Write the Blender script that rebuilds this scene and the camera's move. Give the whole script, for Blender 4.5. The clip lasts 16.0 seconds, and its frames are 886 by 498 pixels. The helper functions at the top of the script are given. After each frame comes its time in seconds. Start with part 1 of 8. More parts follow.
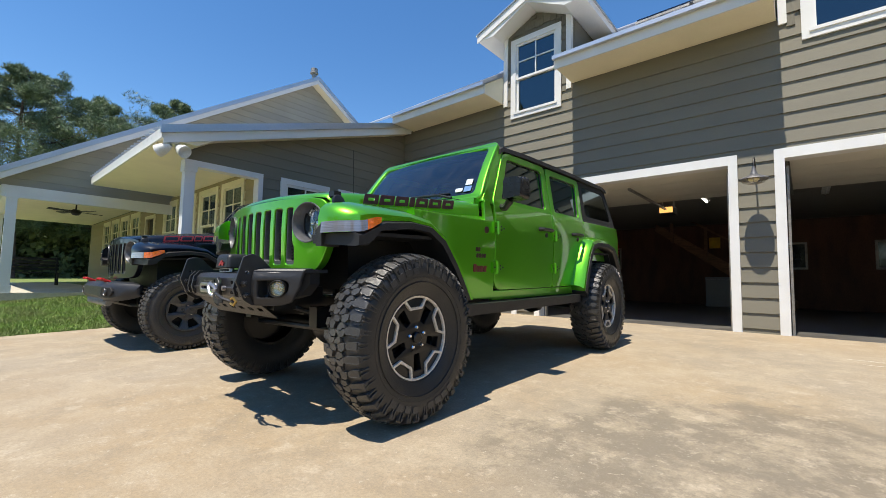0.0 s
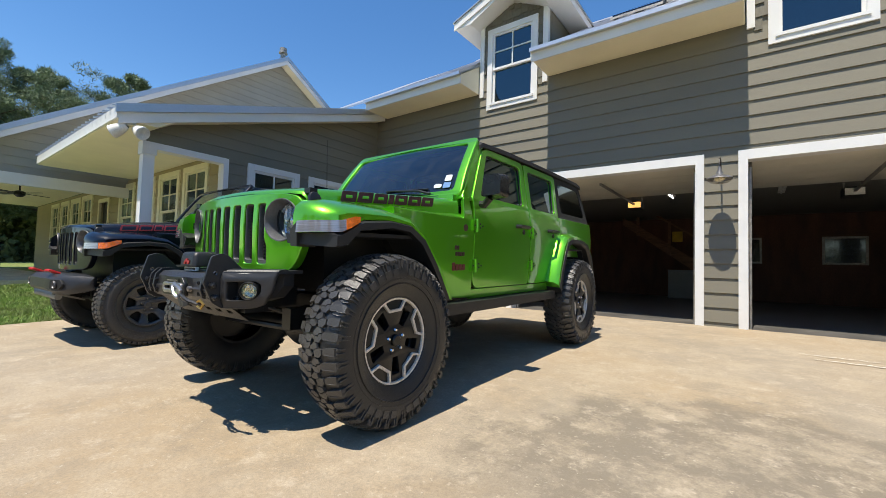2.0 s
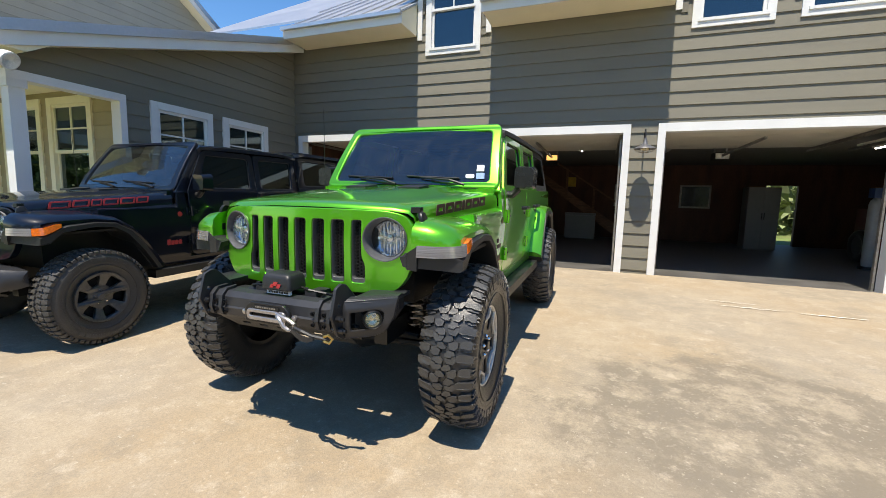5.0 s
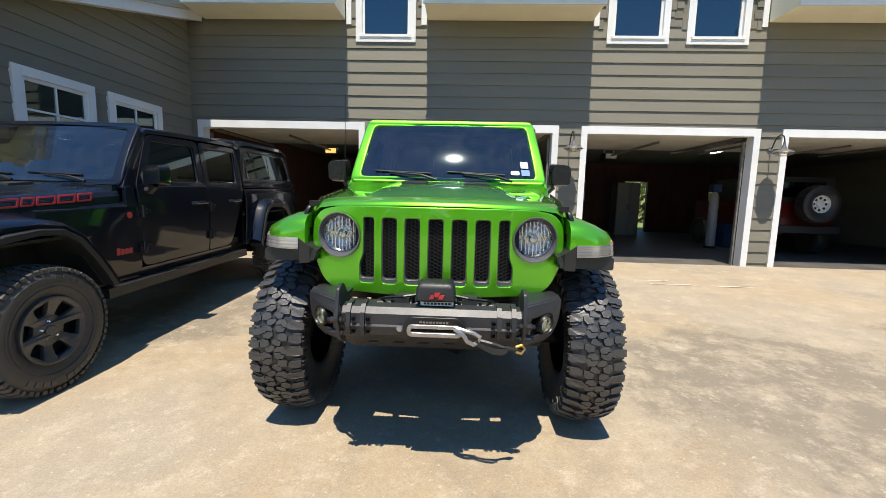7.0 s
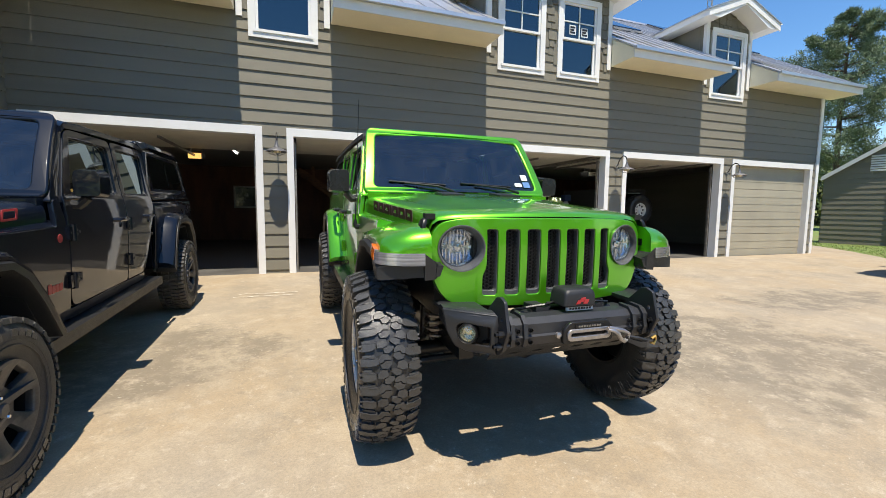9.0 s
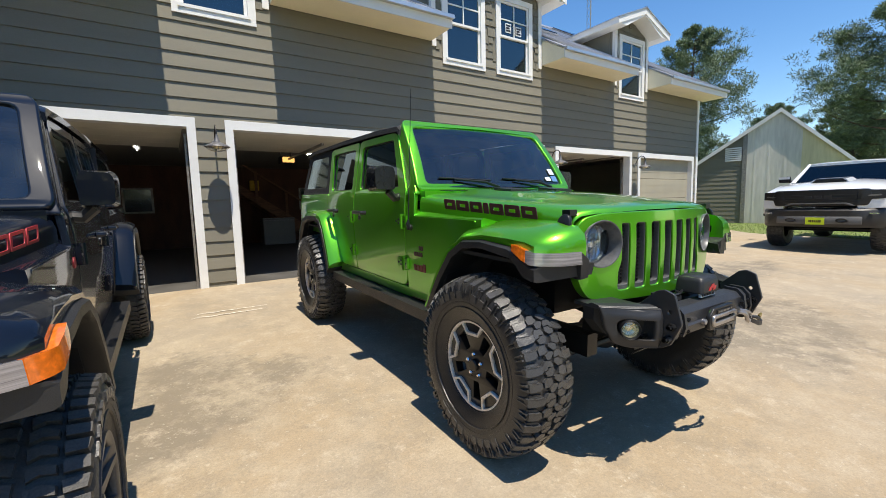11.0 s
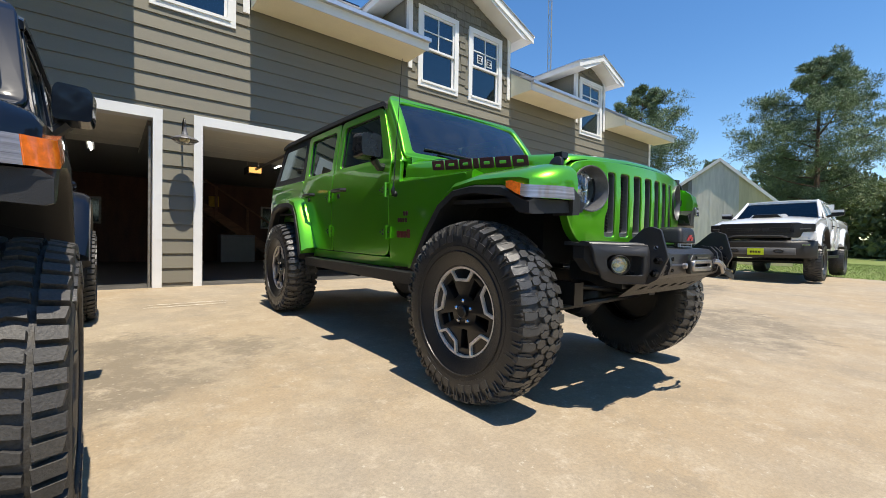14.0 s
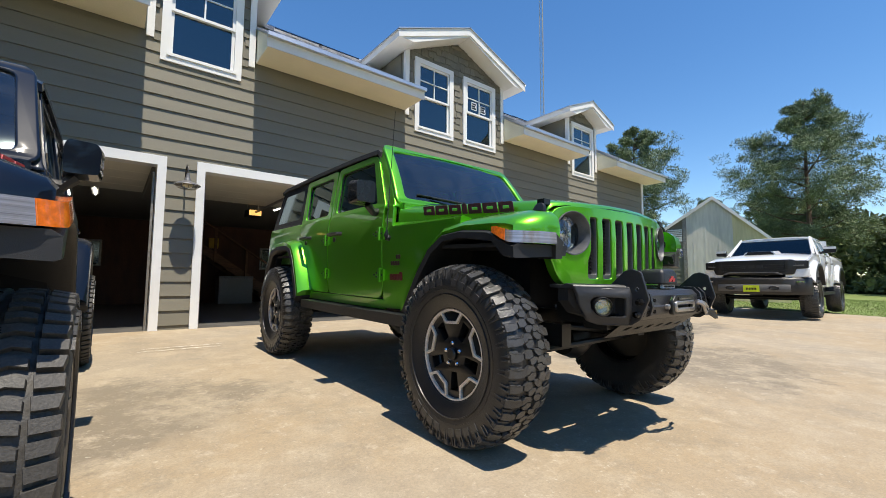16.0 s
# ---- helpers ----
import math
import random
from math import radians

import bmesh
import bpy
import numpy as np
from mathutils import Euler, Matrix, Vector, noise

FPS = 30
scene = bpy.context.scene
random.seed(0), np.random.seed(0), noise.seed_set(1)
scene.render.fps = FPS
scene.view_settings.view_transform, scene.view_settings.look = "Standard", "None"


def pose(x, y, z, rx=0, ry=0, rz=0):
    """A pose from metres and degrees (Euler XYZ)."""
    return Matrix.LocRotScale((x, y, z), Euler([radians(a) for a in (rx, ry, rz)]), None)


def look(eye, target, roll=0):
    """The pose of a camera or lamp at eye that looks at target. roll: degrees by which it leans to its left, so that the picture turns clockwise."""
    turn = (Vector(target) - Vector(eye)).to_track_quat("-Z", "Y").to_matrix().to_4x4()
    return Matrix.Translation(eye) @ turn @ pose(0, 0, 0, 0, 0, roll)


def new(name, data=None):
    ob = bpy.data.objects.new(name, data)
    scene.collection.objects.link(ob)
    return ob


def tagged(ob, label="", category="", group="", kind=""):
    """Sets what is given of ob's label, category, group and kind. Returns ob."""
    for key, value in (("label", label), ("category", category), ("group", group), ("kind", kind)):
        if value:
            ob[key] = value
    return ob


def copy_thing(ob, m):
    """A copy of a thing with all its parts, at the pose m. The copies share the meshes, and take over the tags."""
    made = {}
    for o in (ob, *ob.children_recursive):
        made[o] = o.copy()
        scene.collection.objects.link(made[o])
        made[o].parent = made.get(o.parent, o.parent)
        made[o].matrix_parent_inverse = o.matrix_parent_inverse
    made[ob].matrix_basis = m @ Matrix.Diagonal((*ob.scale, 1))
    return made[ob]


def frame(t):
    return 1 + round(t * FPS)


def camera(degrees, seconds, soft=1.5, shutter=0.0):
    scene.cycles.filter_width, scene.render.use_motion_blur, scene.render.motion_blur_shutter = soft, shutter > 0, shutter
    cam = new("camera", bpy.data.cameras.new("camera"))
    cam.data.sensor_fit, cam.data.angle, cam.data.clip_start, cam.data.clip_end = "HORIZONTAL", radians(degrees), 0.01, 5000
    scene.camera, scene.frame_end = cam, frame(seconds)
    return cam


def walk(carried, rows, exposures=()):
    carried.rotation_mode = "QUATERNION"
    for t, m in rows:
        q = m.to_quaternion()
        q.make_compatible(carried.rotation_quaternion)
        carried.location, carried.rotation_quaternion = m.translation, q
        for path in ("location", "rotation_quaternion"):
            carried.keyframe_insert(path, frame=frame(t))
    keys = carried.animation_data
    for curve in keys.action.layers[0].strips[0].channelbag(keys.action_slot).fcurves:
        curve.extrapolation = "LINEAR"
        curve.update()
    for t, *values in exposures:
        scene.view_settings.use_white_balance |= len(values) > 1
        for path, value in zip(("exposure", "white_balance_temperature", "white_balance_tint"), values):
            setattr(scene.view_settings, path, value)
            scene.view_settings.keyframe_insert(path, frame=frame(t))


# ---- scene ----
cam = camera(93.6, 16.0, soft=0.7)
PATH = [
    (0, (2.628, -1.719, 0.811), (1.318, -0.215, 0.955), 1.1),
    (0.5, (2.626, -1.714, 0.81), (1.331, -0.197, 0.947), 1.0),
    (1, (2.629, -1.71, 0.804), (1.355, -0.173, 0.932), 1.0),
    (1.5, (2.592, -1.7, 0.799), (1.351, -0.136, 0.917), 1.0),
    (2, (2.547, -1.714, 0.888), (1.346, -0.118, 0.976), 1.7),
    (2.5, (2.536, -1.762, 1.024), (1.394, -0.119, 1.032), 2.8),
    (3, (2.491, -1.829, 1.224), (1.427, -0.138, 1.149), 3.4),
    (3.5, (2.345, -1.931, 1.273), (1.371, -0.189, 1.131), 3.4),
    (6, (0.863, -2.58, 1.347), (0.412, -0.648, 1.095), 0.8),
    (6.5, (0.506, -2.622, 1.342), (0.227, -0.658, 1.092), 1.1),
    (7, (0.141, -2.549, 1.321), (0.055, -0.566, 1.073), 1.4),
    (7.5, (-0.23, -2.52, 1.34), (-0.117, -0.539, 1.095), 1.6),
    (8, (-0.603, -2.571, 1.341), (-0.298, -0.607, 1.11), 1.6),
    (8.5, (-0.937, -2.486, 1.319), (-0.445, -0.559, 1.11), 1.3),
    (9, (-1.243, -2.353, 1.305), (-0.584, -0.474, 1.118), 0.6),
    (11.5, (-2.355, -1.664, 1.33), (-1.186, -0.057, 1.105), -1.1),
    (12, (-2.42, -1.681, 1.299), (-1.18, -0.126, 1.078), -0.2),
    (12.5, (-2.411, -1.601, 1.217), (-1.147, -0.063, 1.021), 0.3),
    (13, (-2.366, -1.494, 1.078), (-1.102, 0.048, 0.921), 0.6),
    (13.5, (-2.339, -1.515, 0.901), (-1.085, 0.039, 0.804), 0.8),
    (14, (-2.361, -1.635, 0.83), (-1.114, -0.072, 0.805), 0.8),
    (14.5, (-2.373, -1.708, 0.856), (-1.124, -0.147, 0.902), 0.6),
    (15, (-2.347, -1.714, 0.843), (-1.097, -0.156, 0.947), 0.4),
    (15.5, (-2.345, -1.728, 0.849), (-1.095, -0.172, 0.987), 0.2),
    (16, (-2.367, -1.726, 0.854), (-1.122, -0.169, 1.015), 0.3),
]
walk(cam, [(t, look(eye, target, roll)) for t, eye, target, roll in PATH], [(0.0, 0.64, 6780, 10), (3.5, 0.69, 6780, 10), (6.0, 0.78, 6780, 10), (9.0, 0.70, 6780, 10), (11.5, 0.65, 6780, 10), (16.0, 0.64, 6780, 10)])

# ---- light ----
world = bpy.data.worlds.new("sky")
scene.world = world
world.use_nodes = True
wn = world.node_tree.nodes
wl = world.node_tree.links
sky = wn.new("ShaderNodeTexSky")
sky.sky_type = "NISHITA"
sky.sun_disc = False
sky.sun_elevation = radians(68.6)
sky.sun_rotation = radians(180)
sky.altitude = 50
sky.air_density = 1.0
sky.dust_density = 0.0
sky.ozone_density = 1.6
wn["Background"].inputs["Strength"].default_value = 0.125
tint = wn.new("ShaderNodeHueSaturation")
tint.inputs["Saturation"].default_value = 1.28
tint.inputs["Hue"].default_value = 0.503
wl.new(sky.outputs["Color"], tint.inputs["Color"])
wl.new(tint.outputs["Color"], wn["Background"].inputs["Color"])

sun_data = bpy.data.lights.new("sun", "SUN")
sun_data.energy = 4.5
sun_data.angle = radians(0.53)
sun_data.color = (1.0, 0.94, 0.83)
sun = new("sun", sun_data)
sun.matrix_world = look((0, 0, 0), (0.015, 0.392, -1.0))


# ---- materials ----
def mat(name, col, rough=0.6, metal=0.0, var=0.12, scale=6.0, fine=80.0, bump=0.05, coat=0.0, col2=None,
        stretch=(1, 1, 1), piece=0.0, spec=0.5, island=0.0, flake=0.0):
    """A principled material with variation at two scales and fine relief."""
    m = bpy.data.materials.new(name)
    m.use_nodes = True
    n, l = m.node_tree.nodes, m.node_tree.links
    b = n["Principled BSDF"]
    tc = n.new("ShaderNodeTexCoord")
    mp = n.new("ShaderNodeMapping")
    mp.inputs["Scale"].default_value = stretch
    l.new(tc.outputs["Object"], mp.inputs["Vector"])
    n1 = n.new("ShaderNodeTexNoise")
    n1.inputs["Scale"].default_value = scale
    n1.inputs["Detail"].default_value = 5
    n2 = n.new("ShaderNodeTexNoise")
    n2.inputs["Scale"].default_value = fine
    n2.inputs["Detail"].default_value = 3
    l.new(mp.outputs["Vector"], n1.inputs["Vector"])
    l.new(mp.outputs["Vector"], n2.inputs["Vector"])
    mx = n.new("ShaderNodeMix")
    mx.data_type = "RGBA"
    c2 = col2 or tuple(c * (1 - 2 * var) for c in col)
    mx.inputs["A"].default_value = (*c2, 1)
    mx.inputs["B"].default_value = (*[c * (1 + var * 0.6) for c in col], 1)
    rp = n.new("ShaderNodeValToRGB")
    rp.color_ramp.elements[0].position, rp.color_ramp.elements[1].position = 0.32, 0.68
    l.new(n1.outputs["Fac"], rp.inputs["Fac"])
    l.new(rp.outputs["Color"], mx.inputs["Factor"])
    hs = n.new("ShaderNodeHueSaturation")
    l.new(mx.outputs["Result"], hs.inputs["Color"])
    ma = n.new("ShaderNodeMapRange")
    ma.inputs["From Min"].default_value, ma.inputs["From Max"].default_value = 0.3, 0.7
    ma.inputs["To Min"].default_value, ma.inputs["To Max"].default_value = 1 - var, 1 + var
    l.new(n2.outputs["Fac"], ma.inputs["Value"])
    last = ma.outputs["Result"]
    for amount, node, socket in ((piece, "ShaderNodeObjectInfo", "Random"), (island, "ShaderNodeNewGeometry", "Random Per Island")):
        if amount:
            oi = n.new(node)
            mr = n.new("ShaderNodeMapRange")
            mr.inputs["To Min"].default_value, mr.inputs["To Max"].default_value = 1 - amount, 1 + amount
            l.new(oi.outputs[socket], mr.inputs["Value"])
            mm = n.new("ShaderNodeMath")
            mm.operation = "MULTIPLY"
            l.new(mr.outputs["Result"], mm.inputs[0])
            l.new(last, mm.inputs[1])
            last = mm.outputs[0]
    l.new(last, hs.inputs["Value"])
    l.new(hs.outputs["Color"], b.inputs["Base Color"])
    rr = n.new("ShaderNodeMapRange")
    rr.inputs["To Min"].default_value, rr.inputs["To Max"].default_value = max(0.01, rough * 0.8), min(1, rough * 1.2)
    l.new(n1.outputs["Fac"], rr.inputs["Value"])
    l.new(rr.outputs["Result"], b.inputs["Roughness"])
    b.inputs["Metallic"].default_value = metal
    b.inputs["Coat Weight"].default_value = coat
    b.inputs["Coat Roughness"].default_value = 0.03
    b.inputs["Specular IOR Level"].default_value = spec
    if bump:
        bp = n.new("ShaderNodeBump")
        bp.inputs["Strength"].default_value = bump
        bp.inputs["Distance"].default_value = 0.01
        l.new(n2.outputs["Fac"], bp.inputs["Height"])
        l.new(bp.outputs["Normal"], b.inputs["Normal"])
    return m


def glass(name, tint=(0.6, 0.7, 0.7), rough=0.0, through_it=0.5, ior=1.9, dust=0.0):
    """Tinted sheet glass: part clear, part reflecting."""
    m = bpy.data.materials.new(name)
    m.use_nodes = True
    n, l = m.node_tree.nodes, m.node_tree.links
    n.remove(n["Principled BSDF"])
    tr = n.new("ShaderNodeBsdfTransparent")
    tr.inputs["Color"].default_value = (*[c * through_it for c in tint], 1)
    gl = n.new("ShaderNodeBsdfGlossy")
    gl.inputs["Roughness"].default_value = rough
    gl.inputs["Color"].default_value = (0.78, 0.96, 1, 1)
    f0 = ((ior - 1) / (ior + 1)) ** 2
    lw = n.new("ShaderNodeLayerWeight")
    lw.inputs["Blend"].default_value = 0.5
    pw = n.new("ShaderNodeMath")
    pw.operation = "POWER"
    pw.inputs[1].default_value = 4.0
    l.new(lw.outputs["Facing"], pw.inputs[0])
    fr = n.new("ShaderNodeMath")
    fr.operation = "MULTIPLY_ADD"
    fr.inputs[1].default_value, fr.inputs[2].default_value = 1 - f0, f0
    l.new(pw.outputs[0], fr.inputs[0])
    ms = n.new("ShaderNodeMixShader")
    l.new(fr.outputs[0], ms.inputs[0])
    l.new(tr.outputs[0], ms.inputs[1])
    l.new(gl.outputs[0], ms.inputs[2])
    last = ms
    if dust:
        # a thin film of dust, thicker in smears
        tc = n.new("ShaderNodeTexCoord")
        nz = n.new("ShaderNodeTexNoise")
        nz.inputs["Scale"].default_value, nz.inputs["Detail"].default_value = 5.0, 8
        nz.inputs["Distortion"].default_value = 1.5
        l.new(tc.outputs["Object"], nz.inputs["Vector"])
        mr = n.new("ShaderNodeMapRange")
        mr.inputs["From Min"].default_value, mr.inputs["From Max"].default_value = 0.35, 0.75
        mr.inputs["To Min"].default_value, mr.inputs["To Max"].default_value = dust * 0.5, dust * 1.8
        l.new(nz.outputs["Fac"], mr.inputs["Value"])
        df = n.new("ShaderNodeBsdfDiffuse")
        df.inputs["Color"].default_value = (0.55, 0.54, 0.50, 1)
        last = n.new("ShaderNodeMixShader")
        l.new(mr.outputs["Result"], last.inputs[0])
        l.new(ms.outputs[0], last.inputs[1])
        l.new(df.outputs[0], last.inputs[2])
    l.new(last.outputs[0], n["Material Output"].inputs["Surface"])
    return m


def concrete(name, col, stain, worn=()):
    """Broom-finished concrete with broad tan stains, grey wear and small pale spots."""
    m = bpy.data.materials.new(name)
    m.use_nodes = True
    n, l = m.node_tree.nodes, m.node_tree.links
    b = n["Principled BSDF"]
    tc = n.new("ShaderNodeTexCoord")

    def noise_ramp(scale, detail, lo, hi, rough=0.6):
        t = n.new("ShaderNodeTexNoise")
        t.inputs["Scale"].default_value, t.inputs["Detail"].default_value = scale, detail
        t.inputs["Roughness"].default_value = rough
        l.new(tc.outputs["Object"], t.inputs["Vector"])
        r = n.new("ShaderNodeMapRange")
        r.inputs["From Min"].default_value, r.inputs["From Max"].default_value = lo, hi
        l.new(t.outputs["Fac"], r.inputs["Value"])
        return r.outputs["Result"], t.outputs["Fac"]

    def blend(fac, a, c, amount=1.0):
        x = n.new("ShaderNodeMix")
        x.data_type = "RGBA"
        if amount < 1:
            k = n.new("ShaderNodeMath")
            k.operation = "MULTIPLY"
            k.inputs[1].default_value = amount
            l.new(fac, k.inputs[0])
            fac = k.outputs[0]
        l.new(fac, x.inputs["Factor"])
        if isinstance(a, tuple):
            x.inputs["A"].default_value = (*a, 1)
        else:
            l.new(a, x.inputs["A"])
        x.inputs["B"].default_value = (*c, 1)
        return x.outputs["Result"]

    broad, _ = noise_ramp(0.45, 6, 0.40, 0.60)
    mid, _ = noise_ramp(2.3, 10, 0.47, 0.60, 0.76)
    grey, _ = noise_ramp(0.8, 12, 0.51, 0.62, 0.78)
    pale, _ = noise_ramp(5.5, 10, 0.55, 0.66, 0.75)
    spots, _ = noise_ramp(24, 6, 0.60, 0.68, 0.7)
    grit, gfac = noise_ramp(70, 6, 0.40, 0.62, 0.85)
    c = blend(broad, col, stain, 0.9)
    # worn patches where the paste has gone: (x, y, half length, half width)
    for x0, y0, a, w in worn:
        mp = n.new("ShaderNodeMapping")
        mp.inputs["Location"].default_value = (-x0 / a, -y0 / w, 0)
        mp.inputs["Scale"].default_value = (1 / a, 1 / w, 0)
        l.new(tc.outputs["Object"], mp.inputs["Vector"])
        ln = n.new("ShaderNodeVectorMath")
        ln.operation = "LENGTH"
        l.new(mp.outputs["Vector"], ln.inputs[0])
        ragged, rf = noise_ramp(1.6, 10, 0.0, 1.0, 0.72)
        ad = n.new("ShaderNodeMath")
        ad.operation = "MULTIPLY_ADD"
        ad.inputs[1].default_value = 2.2
        l.new(rf, ad.inputs[0])
        l.new(ln.outputs["Value"], ad.inputs[2])
        mr = n.new("ShaderNodeMapRange")
        mr.interpolation_type = "SMOOTHSTEP"
        mr.inputs["From Min"].default_value, mr.inputs["From Max"].default_value = 2.22, 1.80
        l.new(ad.outputs[0], mr.inputs["Value"])
        c = blend(mr.outputs["Result"], c, (col[0] * 0.52, col[1] * 0.53, col[2] * 0.54), 0.8)
    c = blend(mid, c, (col[0] * 1.30, col[1] * 1.28, col[2] * 1.22), 0.65)
    c = blend(grey, c, (col[0] * 0.66, col[1] * 0.68, col[2] * 0.70), 0.5)
    c = blend(pale, c, tuple(min(0.8, v * 1.45) for v in col), 0.7)
    c = blend(spots, c, tuple(min(0.8, v * 1.55) for v in col), 0.6)
    c = blend(grit, c, tuple(v * 0.50 for v in col), 0.44)
    flecks, _ = noise_ramp(30, 4, 0.665, 0.70, 0.6)
    c = blend(flecks, c, (0.58, 0.53, 0.43), 0.4)
    l.new(c, b.inputs["Base Color"])
    b.inputs["Roughness"].default_value = 0.85
    b.inputs["Specular IOR Level"].default_value = 0.3
    bp = n.new("ShaderNodeBump")
    bp.inputs["Strength"].default_value, bp.inputs["Distance"].default_value = 0.5, 0.008
    l.new(gfac, bp.inputs["Height"])
    l.new(bp.outputs["Normal"], b.inputs["Normal"])
    return m


def lamp_mat(name, col, strength):
    m = mat(name, col, 0.4)
    b = m.node_tree.nodes["Principled BSDF"]
    b.inputs["Emission Color"].default_value = (*col, 1)
    b.inputs["Emission Strength"].default_value = strength
    return m


SIDING = mat("olive siding paint", (0.186, 0.172, 0.132), 0.7, var=0.06, scale=1.2, fine=140, bump=0.12, stretch=(0.3, 0.3, 3), piece=0.05)
SHAKE = mat("olive shingle paint", (0.152, 0.142, 0.110), 0.75, var=0.1, scale=9, fine=120, bump=0.25, stretch=(6, 1, 1), piece=0.12)
GABLE_PAINT = mat("pale gable siding paint", (0.33, 0.32, 0.27), 0.7, var=0.05, scale=1.2, fine=140, bump=0.1, piece=0.04)
TRIM = mat("white trim paint", (0.72, 0.72, 0.71), 0.5, var=0.03, scale=2, fine=90, bump=0.04)
SOFFIT = mat("cream soffit paint", (0.86, 0.79, 0.60), 0.6, var=0.03, scale=2, fine=60, bump=0.05)
TAN = mat("tan porch siding", (0.36, 0.30, 0.18), 0.7, var=0.05, scale=2, fine=100, bump=0.1, piece=0.04)
CREAM = mat("cream window paint", (0.78, 0.72, 0.52), 0.5, var=0.03, fine=60)
METALROOF = mat("galvanised roof metal", (0.58, 0.58, 0.59), 0.36, 0.85, var=0.035, scale=1.2, fine=30, bump=0.06, piece=0.06)
CONCRETE = concrete("driveway concrete", (0.338, 0.284, 0.212), (0.378, 0.288, 0.182), ((2.75, 0.35, 1.45, 1.30), (6.0, 1.6, 1.5, 0.7), (-2.5, 1.6, 1.2, 0.9), (0.3, -4.0, 2.2, 1.2)))
SLAB = concrete("porch slab concrete", (0.5, 0.47, 0.40), (0.44, 0.40, 0.32))
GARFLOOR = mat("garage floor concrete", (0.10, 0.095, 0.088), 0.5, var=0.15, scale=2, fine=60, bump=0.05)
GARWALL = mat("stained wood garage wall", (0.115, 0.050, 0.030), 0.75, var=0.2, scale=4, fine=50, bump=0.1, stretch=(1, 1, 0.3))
GARCEIL = mat("painted garage ceiling", (0.26, 0.25, 0.22), 0.8, var=0.05)
DARKGLASS = glass("window glass", (0.62, 0.66, 0.70), 0.0, 0.5, 2.0)
BLACK = mat("black painted steel", (0.013, 0.013, 0.014), 0.38, 0.2, var=0.1, fine=200, bump=0.05)
GREYMETAL = mat("weathered zinc metal", (0.33, 0.31, 0.28), 0.5, 0.7, var=0.15, scale=12)
ZINC = mat("dull dark zinc", (0.15, 0.15, 0.16), 0.5, 0.4, var=0.2, scale=20)
BULB = mat("warm frosted lamp glass", (0.75, 0.66, 0.45), 0.3, var=0.05)


# ---- builders ----
def mesh_of(bm, material, smooth=False):
    me = bpy.data.meshes.new("mesh")
    bmesh.ops.recalc_face_normals(bm, faces=bm.faces)
    if smooth:
        for f in bm.faces:
            f.smooth = True
    bm.to_mesh(me)
    bm.free()
    for k in (material if isinstance(material, (list, tuple)) else [material]):
        me.materials.append(k)
    return me


def part(name, bm, material, parent=None, label="", smooth=False):
    """One mesh object, a part of parent."""
    ob = new(name, mesh_of(bm, material, smooth))
    if smooth:
        sharpen(ob.data)
    if parent is not None:
        ob.parent = parent
    if label:
        tagged(ob, label)
    return ob


def sharpen(me, degrees=38):
    """Smooth shading that keeps edges sharper than the angle."""
    bm = bmesh.new()
    bm.from_mesh(me)
    for e in bm.edges:
        if len(e.link_faces) == 2 and e.calc_face_angle(0) > radians(degrees):
            e.smooth = False
    bm.to_mesh(me)
    bm.free()


def thing(name, label, category, group="", m=None, kind=""):
    ob = new(name)
    ob.empty_display_size = 0.1
    if m is not None:
        ob.matrix_basis = m
    return tagged(ob, label, category, group, kind)


def box(bm, x0, x1, y0, y1, z0, z1):
    v = [bm.verts.new((x, y, z)) for z in (z0, z1) for y in (y0, y1) for x in (x0, x1)]
    for f in ((0, 2, 3, 1), (4, 5, 7, 6), (0, 1, 5, 4), (2, 6, 7, 3), (0, 4, 6, 2), (1, 3, 7, 5)):
        bm.faces.new([v[i] for i in f])
    return v


def bevel(bm, w, seg=2, angle=25):
    es = [e for e in bm.edges if len(e.link_faces) == 2 and e.calc_face_angle(0) > radians(angle)]
    bmesh.ops.bevel(bm, geom=es, offset=w, segments=seg, profile=0.6, affect="EDGES", clamp_overlap=True)
    return bm


def bbox(x0, x1, y0, y1, z0, z1, w=0.01, seg=2):
    bm = bmesh.new()
    box(bm, x0, x1, y0, y1, z0, z1)
    return bevel(bm, w, seg)


def loft(bm, rings, closed=True, cap=True):
    """Skin between rings of equally many points."""
    vs = [[bm.verts.new(p) for p in r] for r in rings]
    n = len(vs[0])
    for a, b in zip(vs, vs[1:]):
        for i in range(n if closed else n - 1):
            j = (i + 1) % n
            bm.faces.new((a[i], a[j], b[j], b[i]))
    if cap and closed:
        bm.faces.new(vs[0][::-1])
        bm.faces.new(vs[-1])
    return vs


def prism(bm, poly, axis, a, b):
    """A flat outline pushed from a to b along an axis. The outline gives the other two coordinates in order."""
    def p(q, s):
        return {"x": (s, q[0], q[1]), "y": (q[0], s, q[1]), "z": (q[0], q[1], s)}[axis]
    return loft(bm, [[p(q, a) for q in poly], [p(q, b) for q in poly]])


